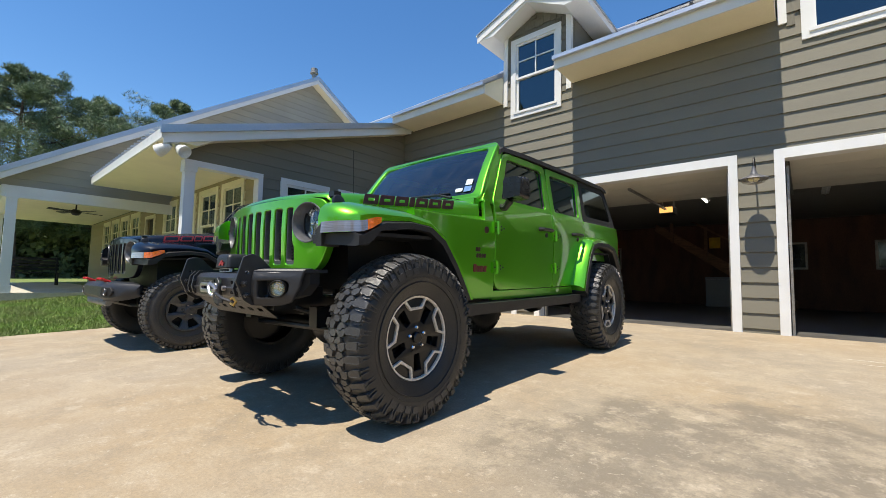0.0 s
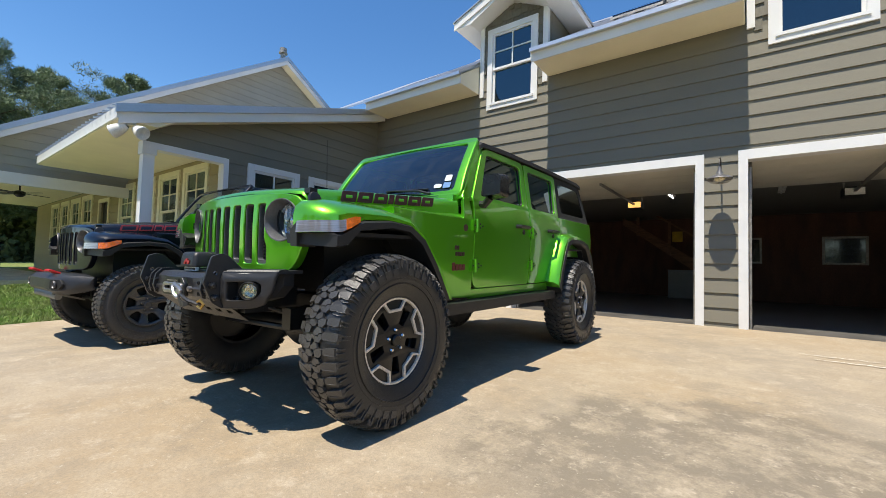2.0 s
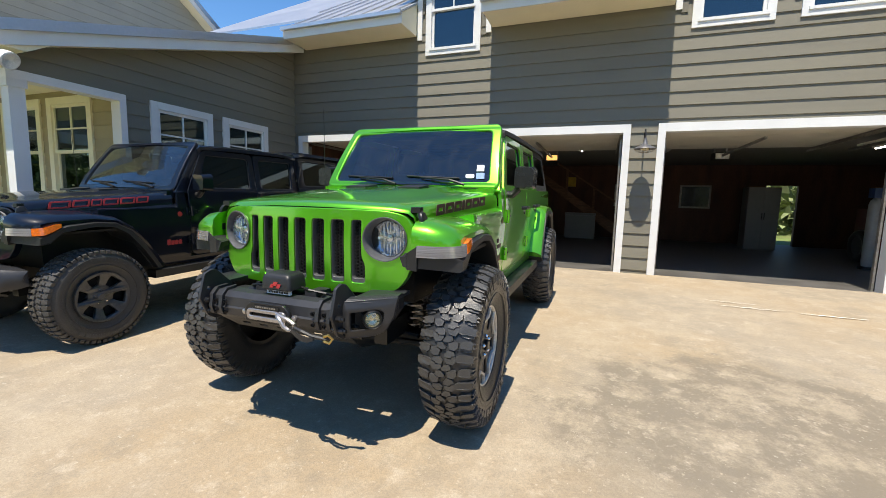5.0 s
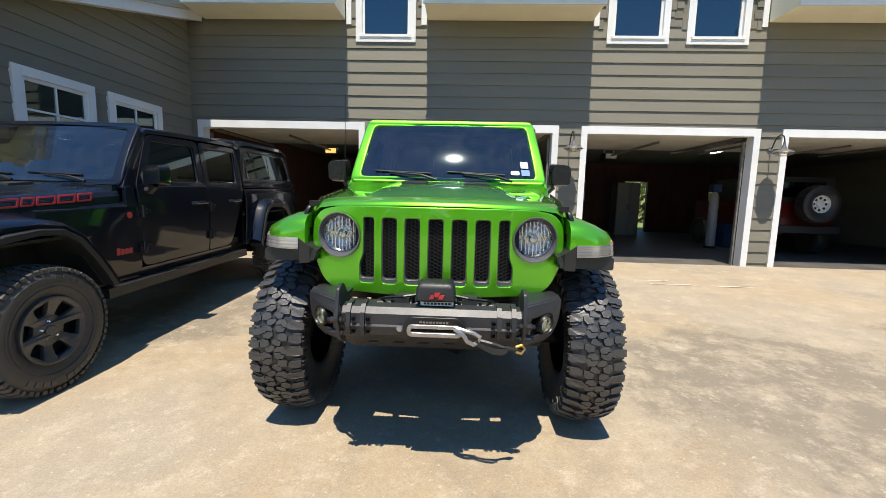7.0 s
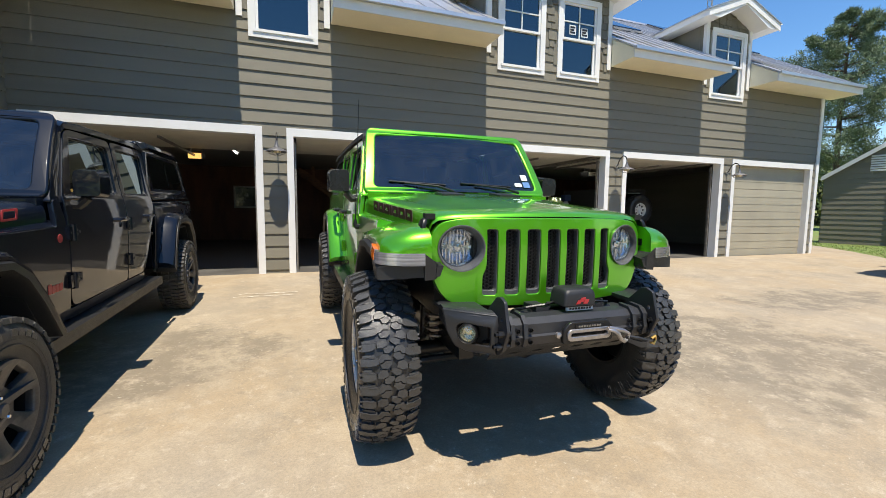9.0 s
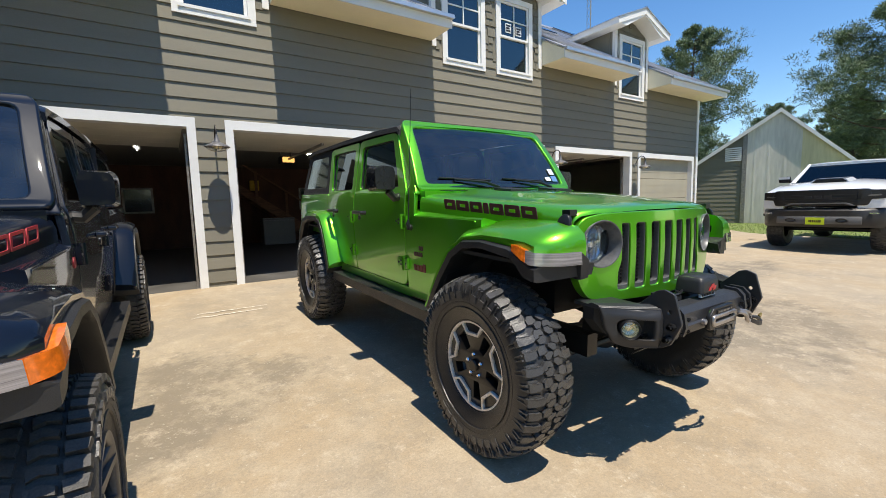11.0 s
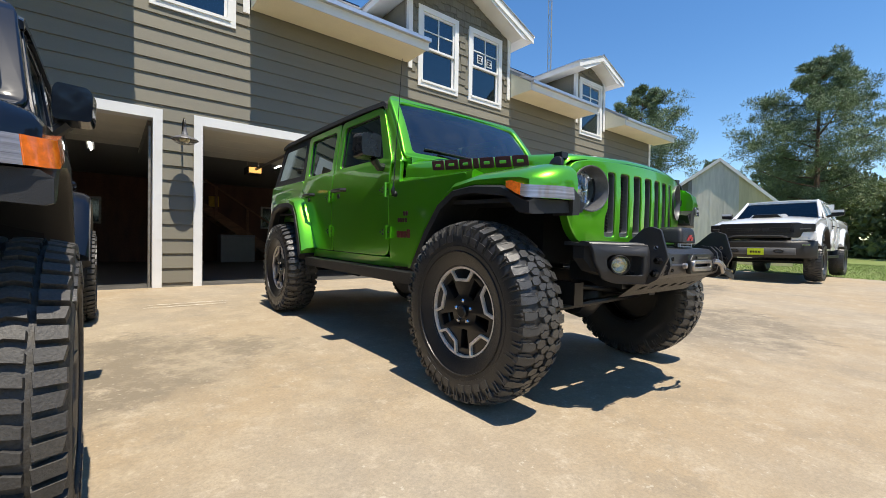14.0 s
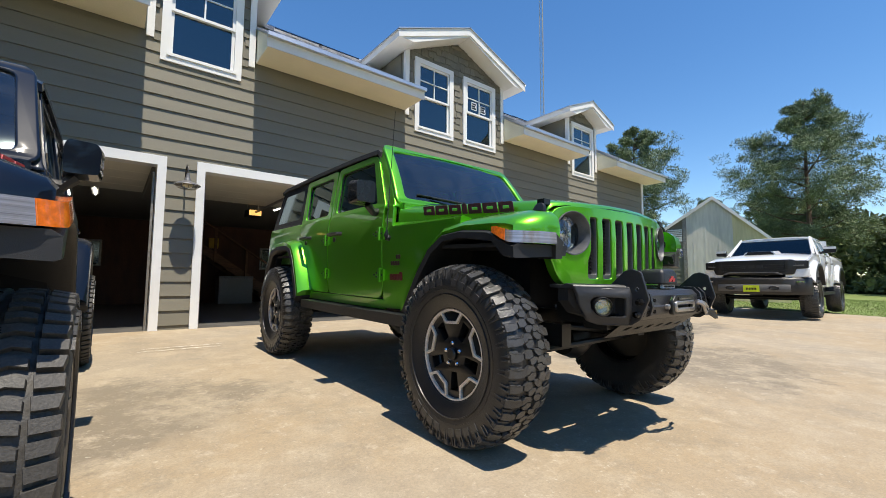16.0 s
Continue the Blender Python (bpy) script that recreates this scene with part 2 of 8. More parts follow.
def tube(bm, pts, r, n=8, cap=True):
    """A round bar along points; r is one radius or one for each point."""
    pts = [Vector(p) for p in pts]
    rings = []
    for i, p in enumerate(pts):
        d = (pts[min(i + 1, len(pts) - 1)] - pts[max(i - 1, 0)]).normalized()
        u = d.orthogonal().normalized() if i == 0 else (u - d * u.dot(d)).normalized()
        w = d.cross(u)
        k = r[i] if isinstance(r, (list, tuple)) else r
        rings.append([p + k * (math.cos(2 * math.pi * j / n) * u + math.sin(2 * math.pi * j / n) * w) for j in range(n)])
    return loft(bm, rings, cap=cap)


def lathe(bm, profile, n=32, axis="x", centre=(0, 0, 0), closed=False):
    """Turns (radius, along) points round an axis."""
    c = Vector(centre)
    rings = []
    for r, s in profile:
        ring = []
        for j in range(n):
            a = 2 * math.pi * j / n
            u, w = r * math.cos(a), r * math.sin(a)
            ring.append(c + Vector({"x": (s, u, w), "y": (u, s, w), "z": (u, w, s)}[axis]))
        rings.append(ring)
    if closed:
        rings.append(rings[0])
    return loft(bm, rings, cap=False)


# ---- setting ----
WALL_Y, SLOPE, SLAB_Z = 5.675, 0.024, 0.125


def ground_z(x, y):
    z = SLOPE * max(-9, min(WALL_Y, y))
    z += 0.055 * max(0, min(6, -5.3 - x)) * max(0, min(1, (5 + y) / 5))
    return z


def ground_sheet():
    bm = bmesh.new()
    xs = [-900, -300, -90, -45, -30, -22, -17, -14, -12, -11.3, -9, -7, -5.3, -3, 0, 4, 8, 12, 14, 18, 24, 34, 60, 150, 400, 900]
    ys = [-900, -300, -90, -40, -20, -12, -9, -5, -3, -1.5, 0, 2, 4, 5.6, 5.7, 9, 14, 20, 35, 60, 120, 300, 900]
    vs = [[bm.verts.new((x, y, ground_z(x, y) - 0.03)) for x in xs] for y in ys]
    for i in range(len(ys) - 1):
        for j in range(len(xs) - 1):
            bm.faces.new((vs[i][j], vs[i][j + 1], vs[i + 1][j + 1], vs[i + 1][j]))
    return bm


GRASSGROUND = mat("mown lawn turf", (0.115, 0.175, 0.035), 0.9, var=0.28, scale=1.1, fine=45, bump=0.4, col2=(0.16, 0.17, 0.05))
tagged(part("ground", ground_sheet(), GRASSGROUND), "mown green lawn reaching to the trees", "ground", kind="structure")


# the slab is cut along y so that its slope is true
def driveway_strips():
    bm = bmesh.new()
    ys = [-30, -9, -5, -1.4, 0.2, 2.0, 4.3, 5.67]
    left = {-30: -5.25, -9: -5.25, -5: -5.2, -1.4: -5.15, 0.2: -5.25, 2.0: -5.2, 4.3: -5.2, 5.67: -5.2}
    right = {-30: 14.2, -9: 14.1, -5: 14.1, -1.4: 14.05, 0.2: 14.05, 2.0: 14.0, 4.3: 14.0, 5.67: 15.2}
    rows = [[bm.verts.new((x, y, SLOPE * max(-9, y))) for x in (left[y], 0, right[y])] for y in ys]
    rows.append([bm.verts.new((x, 8.6, SLAB_Z + 0.01)) for x in (13.15, 15.0, 17.6)])
    for a, b in zip(rows[:-1], rows[1:-1]):
        for i in range(2):
            bm.faces.new((a[i], a[i + 1], b[i + 1], b[i]))
    e = bm.verts.new((13.15, 5.67, SLOPE * 5.67))
    bm.faces.new((e, rows[-2][2], rows[-1][2], rows[-1][1], rows[-1][0]))
    return bm


drive = tagged(part("driveway", driveway_strips(), CONCRETE), "sunlit tan concrete driveway with stains", "driveway", kind="structure")


def subtract(u0, u1, cuts):
    spans = [(u0, u1)]
    for a, b in cuts:
        spans = [s for p, q in spans for s in ((p, min(q, a)), (max(p, b), q)) if s[1] - s[0] > 0.01]
    return spans


def wall_body(name, m, us, zs, solid, thick, material, label):
    """A wall of joined blocks where solid(u, z) holds. Its face is local y = 0, its back y = thick."""
    bm = bmesh.new()
    for z0, z1 in zip(zs, zs[1:]):
        for u0, u1 in zip(us, us[1:]):
            if solid((u0 + u1) / 2, (z0 + z1) / 2):
                box(bm, u0, u1, 0, thick, z0, z1)
    ob = part(name, bm, material)
    ob.matrix_basis = m
    return tagged(ob, label, "wall", kind="structure")


def lap_boards(parent, z0, z1, lo, hi, holes, material, step=0.2, proud=0.022, name="siding_board"):
    """Lapped boards: lo(z), hi(z) bound each course, holes are (u0, u1, z0, z1)."""
    z = z0
    while z < z1 - 0.02:
        t = min(z + step, z1)
        marks = sorted({z, t, *[h for _, _, a, b in holes for h in (a, b) if z < h < t]})
        for a, b in zip(marks, marks[1:]):
            mid = (a + b) / 2
            cuts = [(h[0], h[1]) for h in holes if h[2] < mid < h[3]]
            for p, q in subtract(min(lo(a), lo(b)), max(hi(a), hi(b)), cuts):
                pa, pb = max(p, lo(a)), max(p, lo(b))
                qa, qb = min(q, hi(a)), min(q, hi(b))
                if qa - pa < 0.01:
                    continue
                qb = max(qb, pb + 0.002)
                fa, fb = -proud + (proud - 0.005) * (a - z) / step, -proud + (proud - 0.005) * (b - z) / step
                bm = bmesh.new()
                loft(bm, [[(pa, fa, a), (qa, fa, a), (qa, 0.001, a), (pa, 0.001, a)], [(pb, fb, b), (qb, fb, b), (qb, 0.001, b), (pb, 0.001, b)]])
                part(name, bm, material, parent)
        z = t


def shingles(parent, u0, u1, z0, z1, top, holes, material):
    """Staggered shingles, each its own piece."""
    z, row = z0, 0
    while z < z1:
        u = u0 - random.uniform(0, 0.12)
        while u < u1:
            w = random.uniform(0.11, 0.24)
            a, b = max(u, u0), min(u + w - 0.006, u1)
            drop = random.choice((0, 0.025, 0.05))
            zt = min(z + 0.2, top((a + b) / 2))
            mid = ((a + b) / 2, z + 0.09)
            if b - a > 0.03 and zt - z > 0.04 and not any(h[0] - 0.02 < mid[0] < h[1] + 0.02 and h[2] < mid[1] < h[3] for h in holes):
                bm = bmesh.new()
                k = random.uniform(0, 0.005)
                loft(bm, [[(a, -0.026 - k, z - drop), (b, -0.026 - k, z - drop), (b, -0.004, z - drop), (a, -0.004, z - drop)],
                          [(a, -0.006, zt), (b, -0.006, zt), (b, 0.0, zt), (a, 0.0, zt)]])
                part("shingle", bm, material, parent)
            u += w
        z += 0.17
        row += 1


def sash_window(name, m, w, h, label, paint, bars=(2, 2), shade=None, trim=0.115):
    """A double-hung window: casing, sill, two sashes with bars above, panes. Local x along the wall, -y outwards, origin at its lower left corner."""
    win = thing(name, label, "window", m=m, kind="structure")
    bm = bmesh.new()
    box(bm, 0, trim, -0.045, 0.02, 0, h)
    box(bm, w - trim, w, -0.045, 0.02, 0, h)
    box(bm, trim, w - trim, -0.047, 0.02, h - trim, h)
    box(bm, trim, w - trim, -0.047, 0.02, 0, trim * 0.9)
    part("casing", bevel(bm, 0.004, 1), paint, win)
    part("window_sill", bbox(trim * 0.7, w - trim * 0.7, -0.065, 0.0, trim * 0.75, trim * 1.15, 0.006), paint, win)
    a, b, z0, z1 = trim, w - trim, trim * 0.9, h - trim
    mid = (z0 + z1) / 2
    fr = 0.045
    for nm, lo, hi, y in (("upper_sash", mid - 0.02, z1, 0.0), ("lower_sash", z0, mid + 0.02, 0.03)):
        bm = bmesh.new()
        box(bm, a, a + fr, y - 0.02, y + 0.02, lo, hi)
        box(bm, b - fr, b, y - 0.02, y + 0.02, lo, hi)
        box(bm, a + fr, b - fr, y - 0.02, y + 0.02, hi - fr, hi)
        box(bm, a + fr, b - fr, y - 0.02, y + 0.02, lo, lo + fr)
        if nm == "upper_sash" and bars:
            for i in range(1, bars[0]):
                x = a + (b - a) * i / bars[0]
                box(bm, x - 0.012, x + 0.012, y - 0.016, y + 0.016, lo + fr, hi - fr)
            for i in range(1, bars[1]):
                z = lo + (hi - lo) * i / bars[1]
                box(bm, a + fr, b - fr, y - 0.0155, y + 0.0155, z - 0.012, z + 0.012)
        part(nm, bm, paint, win)
        bm = bmesh.new()
        box(bm, a + fr * 0.7, b - fr * 0.7, y + 0.002, y + 0.007, lo + fr * 0.7, hi - fr * 0.7)
        part("pane", bm, DARKGLASS, win)
    # flat sheet behind the panes; by default its colour is the unlit room's shade
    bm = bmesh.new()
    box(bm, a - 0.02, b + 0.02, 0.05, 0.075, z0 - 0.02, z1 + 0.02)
    part("blind", bm, shade or ROOM_SHADE, win, "flat coloured sheet behind the glass in place of the room")
    return win


# the darkness of an unlit room, put into a flat colour
ROOM_SHADE = mat("unlit room shade colour", (0.035, 0.036, 0.045), 0.9, var=0.2, scale=3)
BLIND = mat("grey insect screen", (0.20, 0.20, 0.21), 0.85, var=0.1, scale=30)

# garage front wall
DOORS = [(-5.10, -1.785), (-1.390, 1.926), (2.35, 5.635), (6.03, 9.30), (9.62, 12.87)]
DOOR_TOP, CASE = 2.715, 0.115
DORMERS = [(-2.13, -0.63), (2.46, 5.53), (8.42, 10.0)]
EAVE_GAPS = DORMERS
X0, X1 = -5.23, 13.12
WINS = [(-1.955, -0.825), (2.70, 3.815), (4.13, 5.235), (8.61, 9.832)]
WIN_Z, WIN_H = 4.19, 1.71
holes = [(a, b, -1, DOOR_TOP) for a, b in DOORS]
win_holes = [(a, b, WIN_Z, WIN_Z + WIN_H) for a, b in WINS]
dorm_top = lambda u: max([6.02 + 0.4 * ((b - a) / 2 - abs(u - (a + b) / 2)) if a <= u <= b else 0 for a, b in DORMERS] + [4.7])
us = sorted({X0, X1, *[v for d in DOORS for v in (d[0] + CASE - 0.02, d[1] - CASE + 0.02)], *[v for d in DORMERS for v in d], *[v for w in WINS for v in (w[0] + 0.1, w[1] - 0.1)]})
zs = [-0.1, DOOR_TOP - 0.12, 4.62, WIN_Z + 0.1, WIN_Z + WIN_H - 0.1, 6.02]
zs = sorted(zs)


def front_solid(u, z):
    if z < DOOR_TOP - 0.14 and any(a + CASE < u < b - CASE for a, b in DOORS):
        return False
    if z > 4.62 and not any(a < u < b for a, b in DORMERS):
        return False
    return not (WIN_Z + 0.1 < z < WIN_Z + WIN_H - 0.1 and any(a + 0.1 < u < b - 0.1 for a, b in WINS))


FRONT = pose(0, WALL_Y, 0)
wall_front = wall_body("wall_front", FRONT, us, zs, front_solid, 0.15, SIDING, "olive lap-sided garage front wall with door openings")
lap_boards(wall_front, -0.0135, 4.512, lambda z: X0 + 0.002, lambda z: X1 - 0.09, holes + win_holes, SIDING, 0.2155, 0.026)
for a, b in DORMERS:
    shingles(wall_front, a + 0.08, b - 0.08, 4.5, 6.9, lambda u: dorm_top(u) - 0.01, win_holes, SHAKE)
    bm = bmesh.new()
    prism(bm, [(a, 6.02), (b, 6.02), ((a + b) / 2, 6.02 + 0.2 * (b - a))], "y", 0.0, 0.15)
    part("dormer_gable", bm, SIDING, wall_front)

for i, ((a, b), sh) in enumerate(zip(WINS, (ROOM_SHADE, BLIND, ROOM_SHADE, BLIND))):
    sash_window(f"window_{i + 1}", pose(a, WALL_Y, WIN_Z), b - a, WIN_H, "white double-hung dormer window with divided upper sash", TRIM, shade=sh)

for u, v in ((4.43, 5.14), (4.74, 5.12)):
    bm = bmesh.new()
    box(bm, u, u + 0.17, -0.006, -0.004, v, v + 0.20)
    sheet = part("window_notice", bm, mat("white paper notice", (0.7, 0.7, 0.7), 0.7), None)
    sheet.matrix_basis = FRONT
    tagged(sheet, "white paper notice taped inside a dormer window", "notice", "window notices")
    bm = bmesh.new()
    for k in range(3):
        box(bm, u + 0.02, u + 0.15 - 0.03 * (k % 2), -0.009, -0.0065, v + 0.025 + 0.055 * k, v + 0.065 + 0.055 * k)
    part("print_bar", bm, BLACK, sheet)

# door casings
for i, (a, b) in enumerate(DOORS):
    bm = bmesh.new()
    box(bm, a, a + CASE, -0.045, 0.16, SLAB_Z - 0.02, DOOR_TOP)
    box(bm, b - CASE, b, -0.045, 0.16, SLAB_Z - 0.02, DOOR_TOP)
    box(bm, a + CASE, b - CASE, -0.047, 0.16, DOOR_TOP - 0.14, DOOR_TOP)
    ob = part("trim", bevel(bm, 0.006, 1), TRIM)
    ob.matrix_basis = FRONT
    tagged(ob, "white painted casing round a garage door opening", "door casing", "garage door casings", "structure")

# corner boards of the dormers and of the garage's end
for a, b in DORMERS:
    for u in (a - 0.01, b - 0.09):
        bm = bmesh.new()
        box(bm, u, u + 0.10, -0.04, 0.05, 4.5, 6.02)
        ob = part("trim", bevel(bm, 0.005, 1), TRIM)
        ob.matrix_basis = FRONT
        tagged(ob, "white dormer corner board", "trim", kind="structure")
bm = bmesh.new()
box(bm, X1 - 0.1, X1 + 0.02, -0.04, 0.10, SLAB_Z - 0.1, 4.6)
ob = part("trim", bevel(bm, 0.005, 1), TRIM)
ob.matrix_basis = FRONT
tagged(ob, "white corner board at the garage's end", "trim", kind="structure")

# main garage roof
EAVE_Y, EAVE_Z, PITCH, RIDGE_Y = 4.95, 4.78, 0.62, 10.4
roof_z = lambda y: EAVE_Z + PITCH * (y - EAVE_Y)
RIDGE_Z = roof_z(RIDGE_Y)
roof = thing("garage_roof", "galvanised standing-seam metal roof over the garage", "roof", kind="structure")
SEGS = [(-4.88, -2.14), (-0.62, 2.45), (5.54, 8.41), (10.01, 13.42)]
for a, b in SEGS:
    bm = bmesh.new()
    prism(bm, [(EAVE_Y - 0.02, EAVE_Z - 0.02), (EAVE_Y - 0.02, EAVE_Z + 0.02), (WALL_Y + 0.1, roof_z(WALL_Y + 0.1) + 0.02), (WALL_Y + 0.1, roof_z(WALL_Y + 0.1) - 0.02)], "x", a, b)
    part("roof_sheet", bm, METALROOF, roof)
    bm = bmesh.new()
    prism(bm, [(EAVE_Y, EAVE_Z - 0.2), (EAVE_Y, EAVE_Z - 0.025), (WALL_Y - 0.03, roof_z(WALL_Y - 0.03) - 0.025), (WALL_Y - 0.03, EAVE_Z - 0.2)], "x", a + 0.02, b - 0.02)
    part("boxed_eave", bm, SOFFIT, roof, "cream boxed soffit")
    bm = bmesh.new()
    box(bm, a, b, EAVE_Y - 0.025, EAVE_Y - 0.002, EAVE_Z - 0.215, EAVE_Z - 0.022)
    part("fascia", bevel(bm, 0.004, 1), TRIM, roof)
    bm = bmesh.new()
    box(bm, a - 0.01, b + 0.01, EAVE_Y - 0.10, EAVE_Y - 0.026, EAVE_Z - 0.06, EAVE_Z + 0.005)
    part("drip_edge", bevel(bm, 0.012, 2), METALROOF, roof)
for ya, yb, za, zb in ((WALL_Y + 0.1, RIDGE_Y, roof_z(WALL_Y + 0.1), RIDGE_Z), (RIDGE_Y, 15.9, RIDGE_Z, RIDGE_Z - PITCH * 5.5)):
    bm = bmesh.new()
    prism(bm, [(ya, za - 0.03), (ya, za + 0.02), (yb, zb + 0.02), (yb, zb - 0.03)], "x", -8.4, 13.42)
    part("roof_sheet", bm, METALROOF, roof)
u = -5.1
while u < 13.4:
    inside = any(a < u < b for a, b in SEGS)
    y0 = EAVE_Y - 0.02 if inside else WALL_Y + 0.7
    bm = bmesh.new()
    prism(bm, [(y0, roof_z(y0) + 0.015), (y0, roof_z(y0) + 0.055), (RIDGE_Y, RIDGE_Z + 0.055), (RIDGE_Y, RIDGE_Z + 0.015)], "x", u, u + 0.022)
    part("seam", bm, METALROOF, roof)
    u += 0.405
bm = bmesh.new()
prism(bm, [(RIDGE_Y - 0.2, RIDGE_Z - 0.07), (RIDGE_Y, RIDGE_Z + 0.09), (RIDGE_Y + 0.2, RIDGE_Z - 0.07)], "x", -5.3, 13.42)
part("ridge_cap", bm, METALROOF, roof)
# closed end of the garage
bm = bmesh.new()
prism(bm, [(WALL_Y + 0.152, -0.1), (15.2, -0.1), (15.2, roof_z(5.7)), (RIDGE_Y, RIDGE_Z - 0.06), (WALL_Y + 0.152, roof_z(WALL_Y + 0.15) - 0.06)], "x", X1 - 0.15, X1)
tagged(part("wall_end", bm, SIDING), "olive end wall of the garage", "wall", kind="structure")
bm = bmesh.new()
prism(bm, [(EAVE_Y - 0.02, EAVE_Z - 0.2), (EAVE_Y - 0.02, EAVE_Z - 0.022), (RIDGE_Y, RIDGE_Z - 0.035), (RIDGE_Y, RIDGE_Z - 0.22)], "x", 13.36, 13.40)
part("rake_board", bm, TRIM, roof)

# dormer roofs and cheeks
for a, b in DORMERS:
    c, half = (a + b) / 2, (b - a) / 2 + 0.42
    ze, rise = 6.08, 0.4
    back = EAVE_Y + (ze + rise * half - EAVE_Z) / PITCH
    droof = thing("dormer_roof", "small gabled dormer roof with white fascia and soffit", "roof", kind="structure")
    for s in (-1, 1):
        bm = bmesh.new()
        loft(bm, [[(c, y, ze + rise * half), (c + s * half, y, ze), (c + s * half, y, ze - 0.14), (c + s * (half - 0.38), y, ze - 0.14), (c, y, ze + rise * half - 0.2)] for y in (5.27, back + 0.3)])
        part("soffit", bm, TRIM, droof)
        bm = bmesh.new()
        loft(bm, [[(c - s * 0.02, y, ze + rise * half + 0.03), (c + s * (half + 0.04), y, ze + 0.012), (c + s * (half + 0.04), y, ze + 0.004 - 0.02), (c - s * 0.02, y, ze + rise * half + 0.008)] for y in (5.22, back + 0.4)])
        part("roof_sheet", bm, METALROOF, droof)
        bm = bmesh.new()
        loft(bm, [[(c, y, ze + rise * half + 0.003), (c + s * (half + 0.02), y, ze - 0.015), (c + s * (half + 0.02), y, ze - 0.17), (c, y, ze + rise * half - 0.17)] for y in (5.245, 5.269)])
        part("fascia", bm, TRIM, droof)
        u = a if s < 0 else b
        bm = bmesh.new()
        yb = EAVE_Y + (6.05 - EAVE_Z) / PITCH
        prism(bm, [(WALL_Y + 0.151, roof_z(WALL_Y + 0.15) - 0.05), (WALL_Y + 0.151, 6.02), (yb, 6.02)], "x", u - 0.01 if s < 0 else u - 0.06, u + 0.06 if s < 0 else u + 0.01)
        cheek = part("cheek", bm, SIDING, droof)

# solar panels on the roof
PANEL = mat("dark blue solar glass", (0.012, 0.016, 0.03), 0.12, var=0.2, scale=12, bump=0.0, coat=0.5)


def solar_panel(u, y):
    t = thing("solar_panel", "dark framed solar panel lying on the metal roof", "solar panel", "roof solar panels")
    for nm, k, mt, lift in (("frame", 0.0, GREYMETAL, 0.07), ("cell_sheet", 0.03, PANEL, 0.105)):
        bm = bmesh.new()
        y0, y1 = y + k, y + 1.3 - k
        prism(bm, [(y0, roof_z(y0) + lift - (0.02 if nm == "frame" else 0.03)), (y0, roof_z(y0) + lift + 0.03), (y1, roof_z(y1) + lift + 0.03), (y1, roof_z(y1) + lift - (0.02 if nm == "frame" else 0.03))], "x", u + k, u + 1.0 - k)
        part(nm, bm, mt, t)


for u0, n in ((0.1, 2), (5.85, 2), (10.6, 2)):
    for i in range(n):
        for y in (7.2, 8.6):
            solar_panel(u0 + i * 1.06, y)

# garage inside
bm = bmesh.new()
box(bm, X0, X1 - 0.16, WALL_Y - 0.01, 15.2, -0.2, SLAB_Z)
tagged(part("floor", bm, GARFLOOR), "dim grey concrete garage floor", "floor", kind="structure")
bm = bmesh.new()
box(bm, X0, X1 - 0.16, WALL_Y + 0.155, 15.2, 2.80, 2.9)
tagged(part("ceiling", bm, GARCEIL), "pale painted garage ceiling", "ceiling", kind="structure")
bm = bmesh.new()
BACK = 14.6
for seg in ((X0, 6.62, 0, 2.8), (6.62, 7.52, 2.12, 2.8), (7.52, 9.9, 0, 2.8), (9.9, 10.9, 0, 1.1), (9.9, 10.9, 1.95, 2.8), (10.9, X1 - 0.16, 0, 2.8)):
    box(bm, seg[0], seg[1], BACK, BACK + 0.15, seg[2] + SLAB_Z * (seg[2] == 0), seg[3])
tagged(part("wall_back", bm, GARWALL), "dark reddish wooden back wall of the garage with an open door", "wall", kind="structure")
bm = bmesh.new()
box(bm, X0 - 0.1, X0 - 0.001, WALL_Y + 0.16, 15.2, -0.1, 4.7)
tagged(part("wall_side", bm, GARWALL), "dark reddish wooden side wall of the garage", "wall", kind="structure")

# wing on the driveway's side
WX = -5.23
WING = pose(WX, 0, 0, 0, 0, 90)
SWINS = [(2.31, 3.435), (3.66, 4.785)]
rake = lambda y: 3.0 + 0.307 * (y - 0.2)
sw_holes = [(a, b, 1.05, 2.77) for a, b in SWINS]
us = [0.66, 1.9, 2.41, 3.335, 3.76, 4.685, 5.72]


def wing_top(u):
    return rake(u) + 0.15


bm = bmesh.new()
for u0, u1, z0, z1 in ((1.9, 2.41, -0.1, 2.75), (2.41, 3.335, -0.1, 1.15), (2.41, 3.335, 2.67, 2.75), (3.335, 3.76, -0.1, 2.75), (3.76, 4.685, -0.1, 1.15), (3.76, 4.685, 2.67, 2.75), (4.685, 5.72, -0.1, 2.75)):
    box(bm, u0, u1, 0, 0.15, z0, z1)
prism(bm, [(0.66, 2.75), (5.72, 2.75), (5.72, wing_top(5.72)), (0.66, wing_top(0.66))], "y", 0, 0.15)
wing = part("wall_wing", bm, SIDING)
wing.matrix_basis = WING
tagged(wing, "shaded olive lap-sided wing wall beside the driveway", "wall", kind="structure")
lap_boards(wing, 0.10, 2.75, lambda z: 1.93, lambda z: 5.67, sw_holes, SIDING)
lap_boards(wing, 2.75, 4.6, lambda z: max(0.7, 0.2 + (z - 3.0) / 0.307 - 0.5), lambda z: 5.67, [], SIDING)
for i, (a, b) in enumerate(SWINS):
    sash_window(f"window_{i + 5}", pose(WX, a, 1.05, 0, 0, 90), b - a, 1.72, "white double-hung window in the shaded wing wall", TRIM, shade=BLIND)
